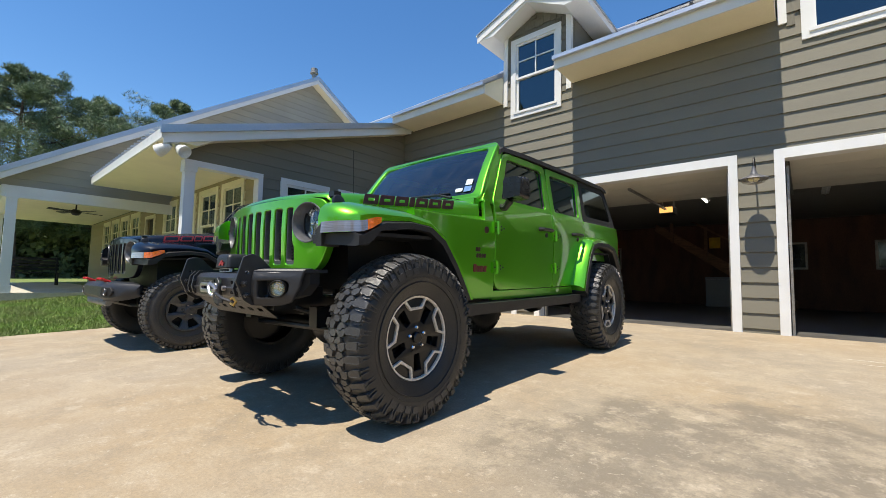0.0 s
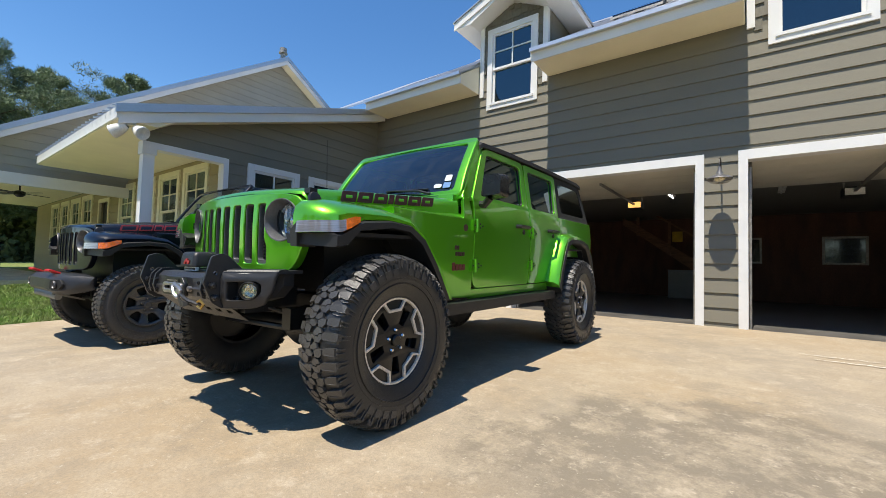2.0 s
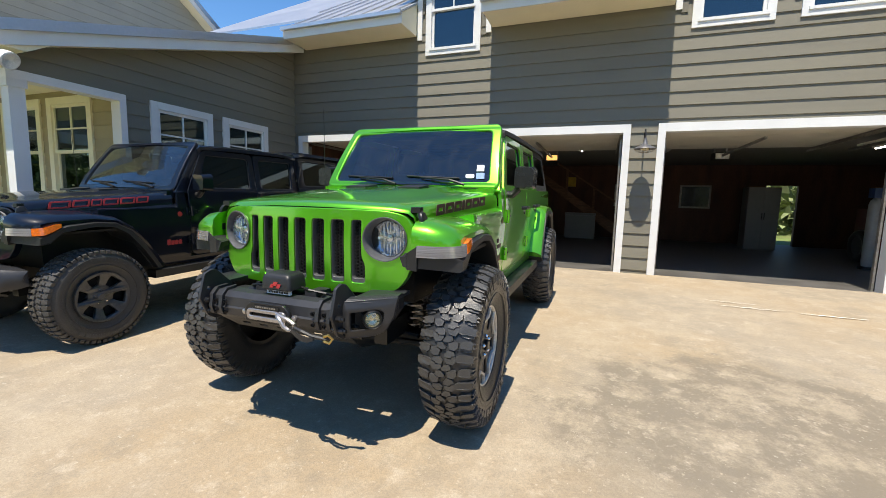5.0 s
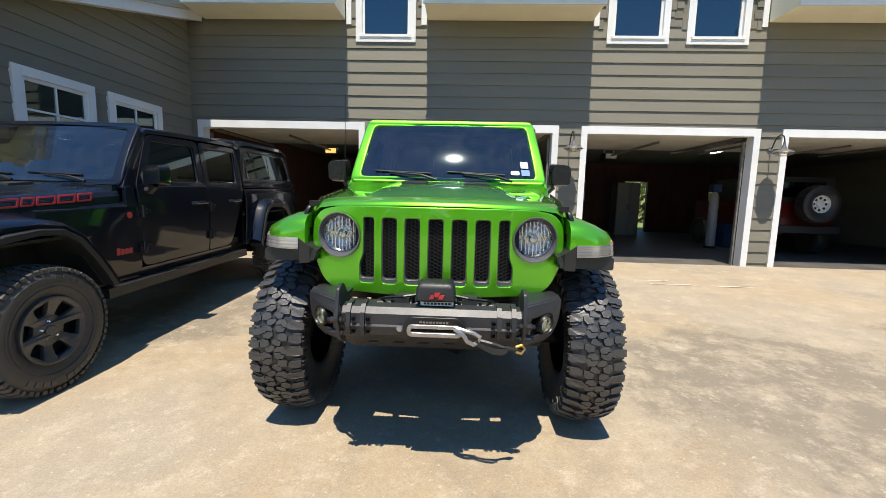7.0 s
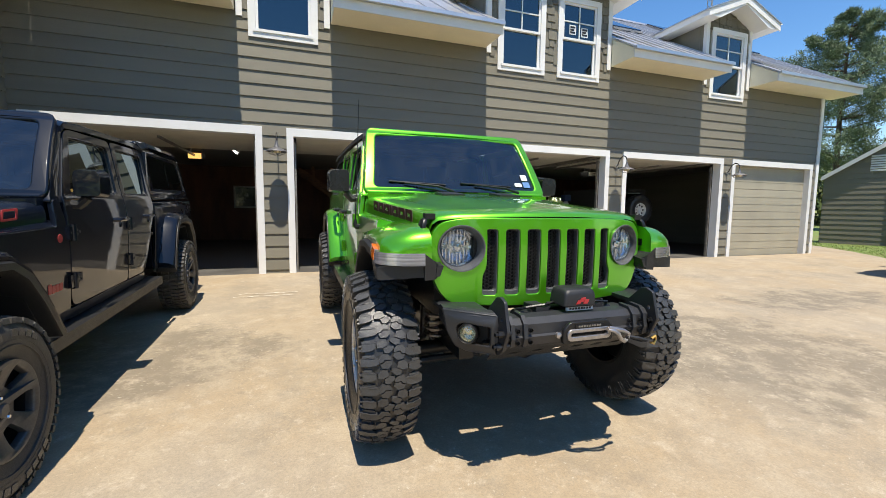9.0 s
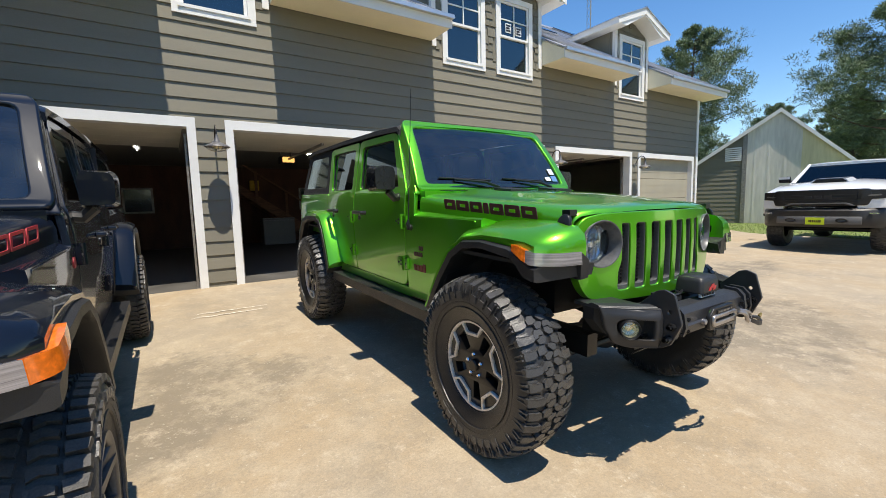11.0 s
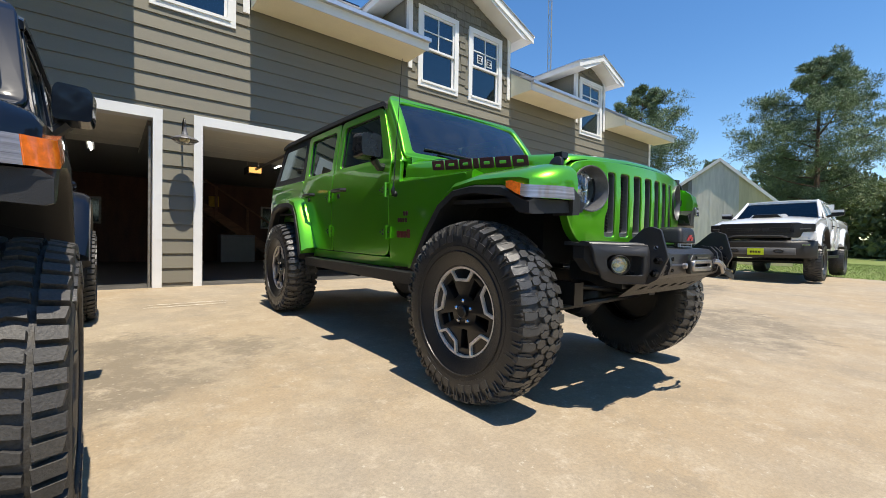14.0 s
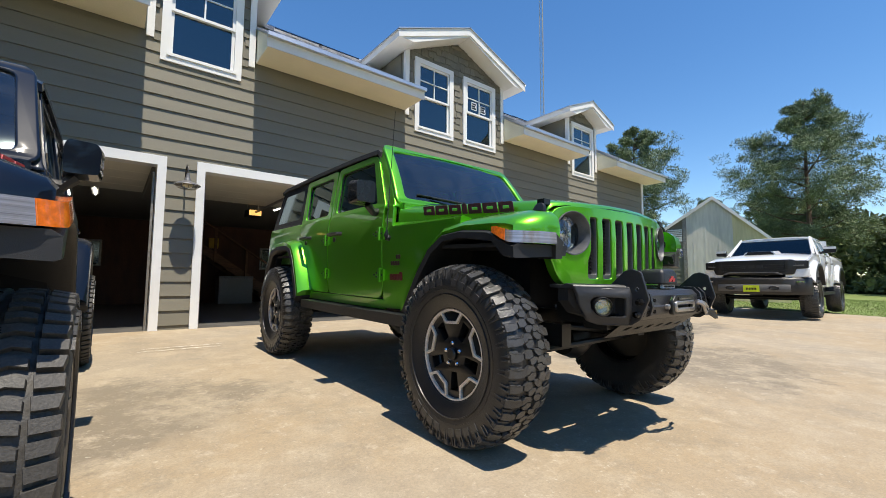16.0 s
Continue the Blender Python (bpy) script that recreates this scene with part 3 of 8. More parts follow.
# opening trim and porch column
bm = bmesh.new()
box(bm, 0.60, 1.95, -0.04, 0.16, 2.655, 2.76)
box(bm, 1.86, 1.95, -0.041, 0.161, 0.0, 2.655)
ob = part("trim", bevel(bm, 0.005, 1), TRIM)
ob.matrix_basis = WING
tagged(ob, "white casing of the open porch corner", "trim", kind="structure")


def column(x, y, z0, z1, w=0.16):
    t = thing("porch_column", "square white painted porch column", "column", "porch columns", pose(x, y, z0))
    h = z1 - z0
    part("shaft", bbox(-w / 2, w / 2, -w / 2, w / 2, 0.0, h, 0.008), TRIM, t)
    part("base_block", bbox(-w / 2 - 0.02, w / 2 + 0.02, -w / 2 - 0.02, w / 2 + 0.02, 0.0, 0.16, 0.008), TRIM, t)
    part("cap_block", bbox(-w / 2 - 0.02, w / 2 + 0.02, -w / 2 - 0.02, w / 2 + 0.02, h - 0.1, h - 0.001, 0.008), TRIM, t)


column(WX - 0.06, 0.70, 0.08, 2.655)
column(-10.45, -1.13, 0.33, 2.5, 0.17)
column(-15.6, -1.13, 0.33, 2.5, 0.17)
column(-20.6, -1.13, 0.33, 2.5, 0.17)

# wing roof: rises away from its eave, with a rake over the wing wall
wroof = thing("wing_roof", "galvanised ribbed metal roof with white fascia over the wing", "roof", kind="structure")
rz = lambda y: 3.13 + 0.307 * (y - 0.2)
bm = bmesh.new()
prism(bm, [(0.18, rz(0.18) - 0.025), (0.18, rz(0.18)), (9.0, rz(9.0)), (9.0, rz(9.0) - 0.025)], "x", -10.4, -4.88)
part("roof_sheet", bm, METALROOF, wroof)
bm = bmesh.new()
prism(bm, [(0.2, rz(0.2) - 0.27), (0.2, rz(0.2) - 0.03), (5.6, rz(5.6) - 0.03), (5.6, rz(5.6) - 0.27)], "x", -4.93, -4.90)
part("rake_board", bm, TRIM, wroof)
bm = bmesh.new()
box(bm, -10.4, -4.90, 0.17, 0.199, rz(0.2) - 0.19, rz(0.2) - 0.03)
part("fascia", bm, TRIM, wroof)
bm = bmesh.new()
prism(bm, [(0.2, 2.94), (0.2, rz(0.2) - 0.03), (5.6, rz(5.6) - 0.03), (5.6, rz(5.6) - 0.255), (1.0, rz(1.0) - 0.255), (0.7, 2.94)], "x", WX - 0.01, -4.931)
part("soffit", bm, SOFFIT, wroof)
bm = bmesh.new()
box(bm, -10.4, WX - 0.011, 0.2, 2.0, 2.93, 2.96)
part("porch_ceiling", bm, SOFFIT, wroof, "cream boarded porch ceiling")
x = -10.3
while x < -4.9:
    bm = bmesh.new()
    prism(bm, [(0.13, rz(0.13)), (0.13, rz(0.13) + 0.025), (6.0, rz(6.0) + 0.025), (6.0, rz(6.0))], "x", x, x + 0.05)
    part("rib", bm, METALROOF, wroof)
    x += 0.23
bm = bmesh.new()
prism(bm, [(0.15, rz(0.15) - 0.11), (0.15, rz(0.15) + 0.02), (5.2, rz(5.2) + 0.02), (5.2, rz(5.2) - 0.11)], "x", -4.898, -4.86)
part("edge_trim", bm, METALROOF, wroof)

# porch wall with its windows
PORCH = pose(0, 2.0, 0)
PWINS = [(-7.2, -6.05), (-8.55, -7.4), (-9.93, -8.78), (-11.3, -10.15), (-14.95, -13.8), (-16.35, -15.2), (-17.75, -16.6), (-19.2, -18.05)]
PDOOR = (-13.15, -12.15)
p_holes = [(a, b, 1.1, 2.83) for a, b in PWINS] + [(PDOOR[0], PDOOR[1], 0, 2.6)]
us = sorted({-22, WX - 0.16, *[v for a, b in PWINS for v in (a + 0.1, b - 0.1)], PDOOR[0] + 0.1, PDOOR[1] - 0.1})


def porch_solid(u, z):
    if PDOOR[0] + 0.1 < u < PDOOR[1] - 0.1 and z < 2.5:
        return False
    return not (1.2 < z < 2.73 and any(a + 0.1 < u < b - 0.1 for a, b in PWINS))


pw = wall_body("wall_porch", PORCH, us, [-0.1, 1.2, 2.5, 2.73, 2.95], porch_solid, 0.15, TAN, "tan lap-sided porch wall with a row of windows")
lap_boards(pw, 0.35, 2.93, lambda z: -21.9, lambda z: WX - 0.03, p_holes, TAN)
for i, (a, b) in enumerate(PWINS):
    sash_window(f"window_{i + 7}", pose(a, 2.0, 1.1), b - a, 1.73, "cream double-hung porch window with divided upper sash", CREAM, bars=(2, 2))
bm = bmesh.new()
box(bm, PDOOR[0] + 0.1, PDOOR[1] - 0.1, 0.06, 0.11, 0.33, 2.5)
ob = part("door_1", bm, BLACK)
ob.matrix_basis = PORCH
tagged(ob, "dark closed porch door", "door", kind="structure")
bm = bmesh.new()
box(bm, PDOOR[0], PDOOR[0] + 0.1, -0.045, 0.02, 0.33, 2.6)
box(bm, PDOOR[1] - 0.1, PDOOR[1], -0.045, 0.02, 0.33, 2.6)
box(bm, PDOOR[0] + 0.1, PDOOR[1] - 0.1, -0.045, 0.02, 2.5, 2.6)
ob = part("trim", bm, CREAM)
ob.matrix_basis = PORCH
tagged(ob, "cream casing of the porch door", "trim", kind="structure")
bm = bmesh.new()
box(bm, -22, -10.32, -1.6, 2.0, 0.05, 0.33)
box(bm, -10.32, -5.26, 0.3, 2.0, 0.0, 0.20)
box(bm, -5.26, WX, 0.3, 2.0, 0.0, 0.10)
tagged(part("porch_floor", bevel(bm, 0.015, 1), SLAB), "pale concrete porch slab", "floor", kind="structure")

# main house gable behind the wing
GX = -10.4
gz = lambda y: 8.0 - 0.655 * abs(y - 6.22)
house = thing("house_roof", "galvanised metal gable roof with wide white rake boards", "roof", kind="structure")
for s in (-1, 1):
    y1 = 6.22 + s * 7.75
    bm = bmesh.new()
    prism(bm, [(6.22, gz(6.22) + 0.02), (y1, gz(y1) + 0.02), (y1, gz(y1) - 0.02), (6.22, gz(6.22) - 0.02)], "x", -24, GX + 0.03)
    part("roof_sheet", bm, METALROOF, house)
    bm = bmesh.new()
    prism(bm, [(6.22, gz(6.22) - 0.12), (y1, gz(y1) - 0.12), (y1, gz(y1) - 0.26), (6.22, gz(6.22) - 0.26)], "x", GX - 0.04, GX)
    part("rake_board", bm, TRIM, house)
    bm = bmesh.new()
    prism(bm, [(6.22, gz(6.22) - 0.021), (y1, gz(y1) - 0.021), (y1, gz(y1) - 0.119), (6.22, gz(6.22) - 0.119)], "x", GX - 0.04, GX + 0.028)
    part("edge_trim", bm, METALROOF, house)
    bm = bmesh.new()
    prism(bm, [(6.22, gz(6.22) - 0.022), (y1, gz(y1) - 0.022), (y1, gz(y1) - 0.2), (6.22, gz(6.22) - 0.2)], "x", GX - 0.45, GX - 0.041)
    part("soffit", bm, SOFFIT, house)
bm = bmesh.new()
box(bm, -24, GX + 0.02, 6.22 - 7.79, 6.22 - 7.752, gz(-1.55) - 0.24, gz(-1.55) + 0.0)
part("fascia", bm, TRIM, house)
G = pose(GX - 0.4, 0, 0, 0, 0, 90)
bm = bmesh.new()
prism(bm, [(-1.3, 2.7), (13.7, 2.7), (6.22, gz(6.22) - 0.21)], "y", 0, 0.12)
gable = part("wall_gable", bm, GABLE_PAINT)
gable.matrix_basis = G
tagged(gable, "pale olive lap-sided gable wall of the house", "wall", kind="structure")
lap_boards(gable, 2.7, 7.75, lambda z: 6.22 - (7.78 - z) / 0.655, lambda z: min(12, 6.22 + (7.78 - z) / 0.655), [], GABLE_PAINT)
bm = bmesh.new()
box(bm, GX - 0.42, GX - 0.28, -1.3, 2.0, 2.46, 2.72)
tagged(part("trim", bevel(bm, 0.006, 1), TRIM), "white porch beam under the gable", "beam", kind="structure")
bm = bmesh.new()
box(bm, -22, GX - 0.421, -1.5, 1.985, 2.96, 3.0)
tagged(part("ceiling", bm, SOFFIT), "cream porch ceiling of the house", "ceiling", kind="structure")
bm = bmesh.new()
box(bm, -22, GX - 0.421, -1.25, -1.08, 2.5, 2.955)
tagged(part("trim", bevel(bm, 0.006, 1), TRIM), "white front porch beam", "beam", kind="structure")
bm = bmesh.new()
lathe(bm, [(0.0, 0.42), (0.11, 0.42), (0.11, 0.30), (0.13, 0.29), (0.13, 0.25), (0.075, 0.24), (0.075, -0.1)], 20, "z")
vent = part("roof_vent", bm, GREYMETAL, None, smooth=True)
vent.matrix_basis = pose(-10.75, 6.25, gz(6.22) - 0.04) @ Matrix.Scale(1.1, 4)
tagged(vent, "round metal vent pipe on the house ridge", "roof vent")


# ---- vehicle materials ----
GREEN = mat("bright lime metallic paint", (0.115, 0.49, 0.014), 0.31, 0.72, var=0.02, scale=3, fine=900, bump=0.01, coat=1.0)
NAVY = mat("near-black blue metallic paint", (0.003, 0.005, 0.011), 0.4, 0.0, var=0.05, scale=3, fine=900, bump=0.0, coat=0.8, spec=0.1)
WHITE = mat("white car paint", (0.70, 0.71, 0.72), 0.3, var=0.02, scale=3, fine=600, bump=0.0, coat=1.0)
PLASTIC = mat("textured black plastic", (0.017, 0.017, 0.018), 0.46, var=0.12, scale=9, fine=420, bump=0.12)
BUMPERMAT = mat("satin dark steel powder coat", (0.030, 0.031, 0.035), 0.42, 0.2, var=0.12, scale=8, fine=500, bump=0.08)
RUBBER = mat("worn tyre rubber", (0.020, 0.020, 0.021), 0.34, var=0.2, scale=14, fine=160, bump=0.2, col2=(0.030, 0.029, 0.028))
TREADRUBBER = mat("scuffed tread rubber", (0.036, 0.036, 0.037), 0.36, var=0.22, scale=18, fine=190, bump=0.25, col2=(0.05, 0.049, 0.047), island=0.12)
DUSTYRUBBER = mat("dusty tyre rubber", (0.038, 0.036, 0.034), 0.6, var=0.25, scale=9, fine=160, bump=0.2, col2=(0.055, 0.050, 0.043))
RIMBLACK = mat("satin black wheel paint", (0.010, 0.010, 0.011), 0.30, 0.1, var=0.1, scale=20)
RIMSILVER = mat("machined wheel face", (0.72, 0.67, 0.60), 0.42, 0.35, var=0.08, scale=40)
RIMGREY = mat("dark grey cast wheel paint", (0.09, 0.09, 0.092), 0.4, 0.5, var=0.1, scale=20)
CHROME = mat("polished chrome", (0.75, 0.75, 0.76), 0.12, 1.0, var=0.03, bump=0)
SOFTTOP = mat("black canvas top", (0.015, 0.015, 0.016), 0.85, var=0.15, scale=20, fine=700, bump=0.3)
CARGLASS = glass("tinted windscreen", (0.50, 0.68, 0.68), 0.035, 0.42, 2.0, 0.015)
PRIVACY = glass("dark privacy glass", (0.4, 0.45, 0.5), 0.0, 0.12, 1.75, 0.003)
INSERT = mat("grey moulded plastic", (0.10, 0.098, 0.096), 0.6, var=0.08, scale=8)
TRUCKGLASS = glass("dark truck windscreen", (0.4, 0.45, 0.5), 0.03, 0.2, 1.45)
VINYL = glass("creased clear vinyl", (0.7, 0.7, 0.7), 0.06, 0.18)
LENS = glass("clear lamp lens", (0.95, 0.97, 1.0), 0.02, 0.9)
REFLECTOR = mat("lamp reflector", (0.80, 0.82, 0.84), 0.16, 0.9, var=0.12, scale=60, bump=0.12)
SMOKED = mat("pale marker lamp lens", (0.36, 0.34, 0.36), 0.16, 0.5, var=0.2, scale=30, coat=1.0, stretch=(0.1, 0.1, 7))
AMBER = mat("amber marker lens", (0.75, 0.16, 0.012), 0.2, var=0.15, scale=60, coat=1.0)
FOGLENS = mat("yellowish fog lamp reflector", (0.72, 0.66, 0.45), 0.2, 0.8, var=0.15, scale=60, bump=0.1)
FAIRMETAL = mat("brushed alloy", (0.42, 0.40, 0.40), 0.32, 0.85, var=0.08, scale=40)
BRASS = mat("brass", (0.55, 0.36, 0.10), 0.3, 0.8, var=0.1)
SLOTGREY = mat("satin grey grille insert", (0.13, 0.135, 0.14), 0.38, 0.5, var=0.08, scale=30)
BEZEL = mat("dark grey lamp bezel", (0.12, 0.122, 0.128), 0.35, 0.3, var=0.1, scale=30)
SATINBLACK = mat("satin black moulded shell", (0.011, 0.011, 0.012), 0.27, 0.0, var=0.08, scale=12, spec=0.5)
CABIN = mat("dark cabin trim", (0.008, 0.008, 0.009), 0.7, var=0.1)
DECAL = mat("dark red-black decal", (0.045, 0.012, 0.012), 0.4, var=0.1)
DARKRED = mat("dark red badge", (0.13, 0.015, 0.015), 0.35, var=0.1)
REDLINE = mat("red decal", (0.42, 0.03, 0.035), 0.4, var=0.1)
REDHOOK = mat("red painted tow hook", (0.5, 0.02, 0.02), 0.4, var=0.1)
STICKER = mat("white sticker", (0.55, 0.60, 0.66), 0.5, var=0.05)
BLUESTICKER = mat("blue sticker print", (0.10, 0.22, 0.45), 0.5, var=0.1)
YELLOW = mat("yellow-green plate", (0.62, 0.75, 0.02), 0.5, var=0.05)
TAIL = mat("red tail lamp lens", (0.35, 0.01, 0.012), 0.2, var=0.1, coat=1.0)


# ---- vehicle builders ----
def rounded(pts, r, n=4):
    """Rounds the corners of an outline; r is one radius or one for each corner."""
    out = []
    k = len(pts)
    for i in range(k):
        p, a, b = Vector(pts[i]), Vector(pts[i - 1]), Vector(pts[(i + 1) % k])
        q = r[i] if isinstance(r, (list, tuple)) else r
        u, v = (a - p), (b - p)
        d = min(q, u.length * 0.45, v.length * 0.45)
        if d < 1e-4:
            out.append(tuple(p))
            continue
        s, e = p + u.normalized() * d, p + v.normalized() * d
        for j in range(n + 1):
            t = j / n
            out.append(tuple((1 - t) ** 2 * s + 2 * t * (1 - t) * p + t * t * e))
    return out


def circle(cx, cz, r, n=28):
    return [(cx + r * math.cos(2 * math.pi * i / n), cz + r * math.sin(2 * math.pi * i / n)) for i in range(n)]


def plate(outline, holes=(), depth=0.02, bev=0.004, fmap=None, cuts=(), res=1, ucuts=()):
    """A flat sheet with holes and rounded rims; fmap turns (u, v, outwards) into a place. cuts, ucuts: extra lines at v and at u."""
    cu = bpy.data.curves.new("outline", "CURVE")
    cu.dimensions, cu.fill_mode = "2D", "BOTH"
    cu.extrude, cu.bevel_depth, cu.bevel_resolution = max(0.0005, depth / 2 - bev), bev, res
    for pts in (outline, *holes):
        sp = cu.splines.new("POLY")
        sp.points.add(len(pts) - 1)
        for q, p in zip(sp.points, pts):
            q.co = (p[0], p[1], 0, 1)
        sp.use_cyclic_u = True
    ob = bpy.data.objects.new("outline", cu)
    bm = bmesh.new()
    bm.from_mesh(ob.to_mesh())
    ob.to_mesh_clear()
    bpy.data.objects.remove(ob)
    bpy.data.curves.remove(cu)
    bmesh.ops.remove_doubles(bm, verts=bm.verts, dist=1e-5)
    for c in cuts:
        bmesh.ops.bisect_plane(bm, geom=bm.verts[:] + bm.edges[:] + bm.faces[:], plane_co=(0, c, 0), plane_no=(0, 1, 0))
    for c in ucuts:
        bmesh.ops.bisect_plane(bm, geom=bm.verts[:] + bm.edges[:] + bm.faces[:], plane_co=(c, 0, 0), plane_no=(1, 0, 0))
    if fmap:
        for v in bm.verts:
            v.co = Vector(fmap(v.co.x, v.co.y, v.co.z))
    return bm


def even(ob):
    """Lets the large faces of a panel set the shading, so that its rims stay crisp."""
    k = ob.modifiers.new("normals", "WEIGHTED_NORMAL")
    k.keep_sharp, k.weight = True, 90
    return ob


def mirror_x(bm):
    for v in bm.verts:
        v.co.x = -v.co.x
    bmesh.ops.reverse_faces(bm, faces=bm.faces)
    return bm


def interp(t, table):
    for (a, p), (b, q) in zip(table, table[1:]):
        if t <= b:
            k = max(0, (t - a) / (b - a))
            return p + (q - p) * k
    return table[-1][1]


def tyre_profile(r, w, rim):
    h = w / 2
    return [(rim - 0.012, -h * 0.72), (rim + 0.012, -h * 0.80), (rim + (r - rim) * 0.35, -h * 0.97), (rim + (r - rim) * 0.60, -h * 1.0),
            (r - 0.060, -h * 0.95), (r - 0.036, -h * 0.84), (r - 0.016, -h * 0.4), (r - 0.014, 0), (r - 0.016, h * 0.4), (r - 0.036, h * 0.84),
            (r - 0.060, h * 0.95), (rim + (r - rim) * 0.60, h * 1.0), (rim + (r - rim) * 0.35, h * 0.97), (rim + 0.012, h * 0.80), (rim - 0.012, h * 0.72)]


def lug(bm, r, poly, top, low, shrink=0.82, bend=0.0):
    """A tread block: an outline in (along the axle, degrees) raised from low to top off the carcass."""
    ca, cd = sum(p[0] for p in poly) / len(poly), sum(p[1] for p in poly) / len(poly)
    rings = []
    for rad, k in ((low, 1.0), (top - 0.004, 0.97 * (1 + shrink) / 2 + 0.03), (top, shrink)):
        ring = []
        for a, d in poly:
            aa, dd = ca + (a - ca) * k, cd + (d - cd) * k
            t = radians(dd)
            rr = rad - bend * max(0, abs(aa) - 0.03) ** 2
            ring.append((aa, rr * math.cos(t), rr * math.sin(t)))
        rings.append(ring)
    loft(bm, rings)


def mud_tread(r, w, n=42):
    """Stepped shoulder lugs, hooked and cut centre blocks, and pairs of side biters."""
    bm = bmesh.new()
    h, st = w / 2, 360 / n
    bend = 0.030 / (h - 0.03) ** 2
    low = r - 0.024
    for i in range(n):
        long = i % 2
        for s, off in ((1, 0), (-1, st * 0.5)):
            e = i * st + off
            P = lambda rows: [(s * h * a, e + st * f) for a, f in rows]
            inn, out = (0.43, 1.0) if long else (0.53, 0.94)
            # shoulder lug with a lower step on its trailing side
            lug(bm, r, P([(inn, 0.20), (inn + 0.10, 0.08), (0.80, 0.04), (out, 0.06), (out, 0.60), (0.80, 0.64), (0.72, 0.57), (inn + 0.08, 0.62), (inn, 0.52)]), r, low, 0.985, bend)
            lug(bm, r, P([(inn + 0.12, 0.60), (0.70, 0.57), (0.78, 0.65), (0.93, 0.62), (0.93, 0.80), (0.76, 0.84), (inn + 0.12, 0.78)]), r - 0.010, low, 0.98, bend)
            # centre block cut in two by a crooked slit
            if long:
                lug(bm, r, P([(0.02, 0.10), (0.15, -0.16), (0.35, -0.12), (0.41, 0.15), (0.29, 0.21), (0.25, 0.35), (0.04, 0.32)]), r + 0.001, low, 0.985, bend)
                lug(bm, r, P([(0.05, 0.38), (0.27, 0.42), (0.31, 0.27), (0.42, 0.21), (0.46, 0.48), (0.36, 0.80), (0.15, 0.78), (0.06, 0.58)]), r + 0.001, low, 0.985, bend)
            else:
                lug(bm, r, P([(-0.06, 0.12), (0.10, -0.17), (0.25, -0.15), (0.29, 0.15), (0.13, 0.30), (-0.05, 0.28)]), r + 0.001, low, 0.985, bend)
                lug(bm, r, P([(0.13, 0.36), (0.31, 0.19), (0.48, 0.22), (0.49, 0.55), (0.37, 0.80), (0.18, 0.74)]), r + 0.001, low, 0.985, bend)
            # ribs down the shoulder
            g = e + st * 0.08
            deep = 0.098 if long else 0.078
            for f0, f1 in ((0.0, 0.17), (0.31, 0.48)):
                rings = []
                for ax, k in ((s * h * 0.90, 0.0), (s * (h + 0.002), 0.03)):
                    rings.append([(ax, q * math.cos(radians(g + st * dd)), q * math.sin(radians(g + st * dd))) for q, dd in ((r - 0.034, f0 + k), (r - 0.034, f1 - k), (r - deep, f1 - 0.02 - k), (r - deep - 0.006, f0 + 0.02 + k))])
                loft(bm, rings)
    return bm


def terrain_tread(r, w, n=54):
    """Closer all-terrain blocks."""
    bm = bmesh.new()
    h, st = w / 2, 360 / n
    for i in range(n):
        d = i * st
        for s, off in ((1, 0), (-1, st / 2)):
            e = d + off
            lug(bm, r, [(s * h * 0.56, e + st * 0.08), (s * h * 0.97, e), (s * h * (0.97 if i % 2 else 0.92), e + st * 0.72), (s * h * 0.58, e + st * 0.78)], r, r - 0.024, 0.93, 1.6)
            lug(bm, r, [(s * h * 0.05, e + st * 0.1), (s * h * 0.30, e + st * 0.02), (s * h * 0.50, e + st * 0.26), (s * h * 0.50, e + st * 0.72), (s * h * 0.26, e + st * 0.58), (s * h * 0.08, e + st * 0.80)], r, r - 0.022, 0.92, 1.6)
    return bm


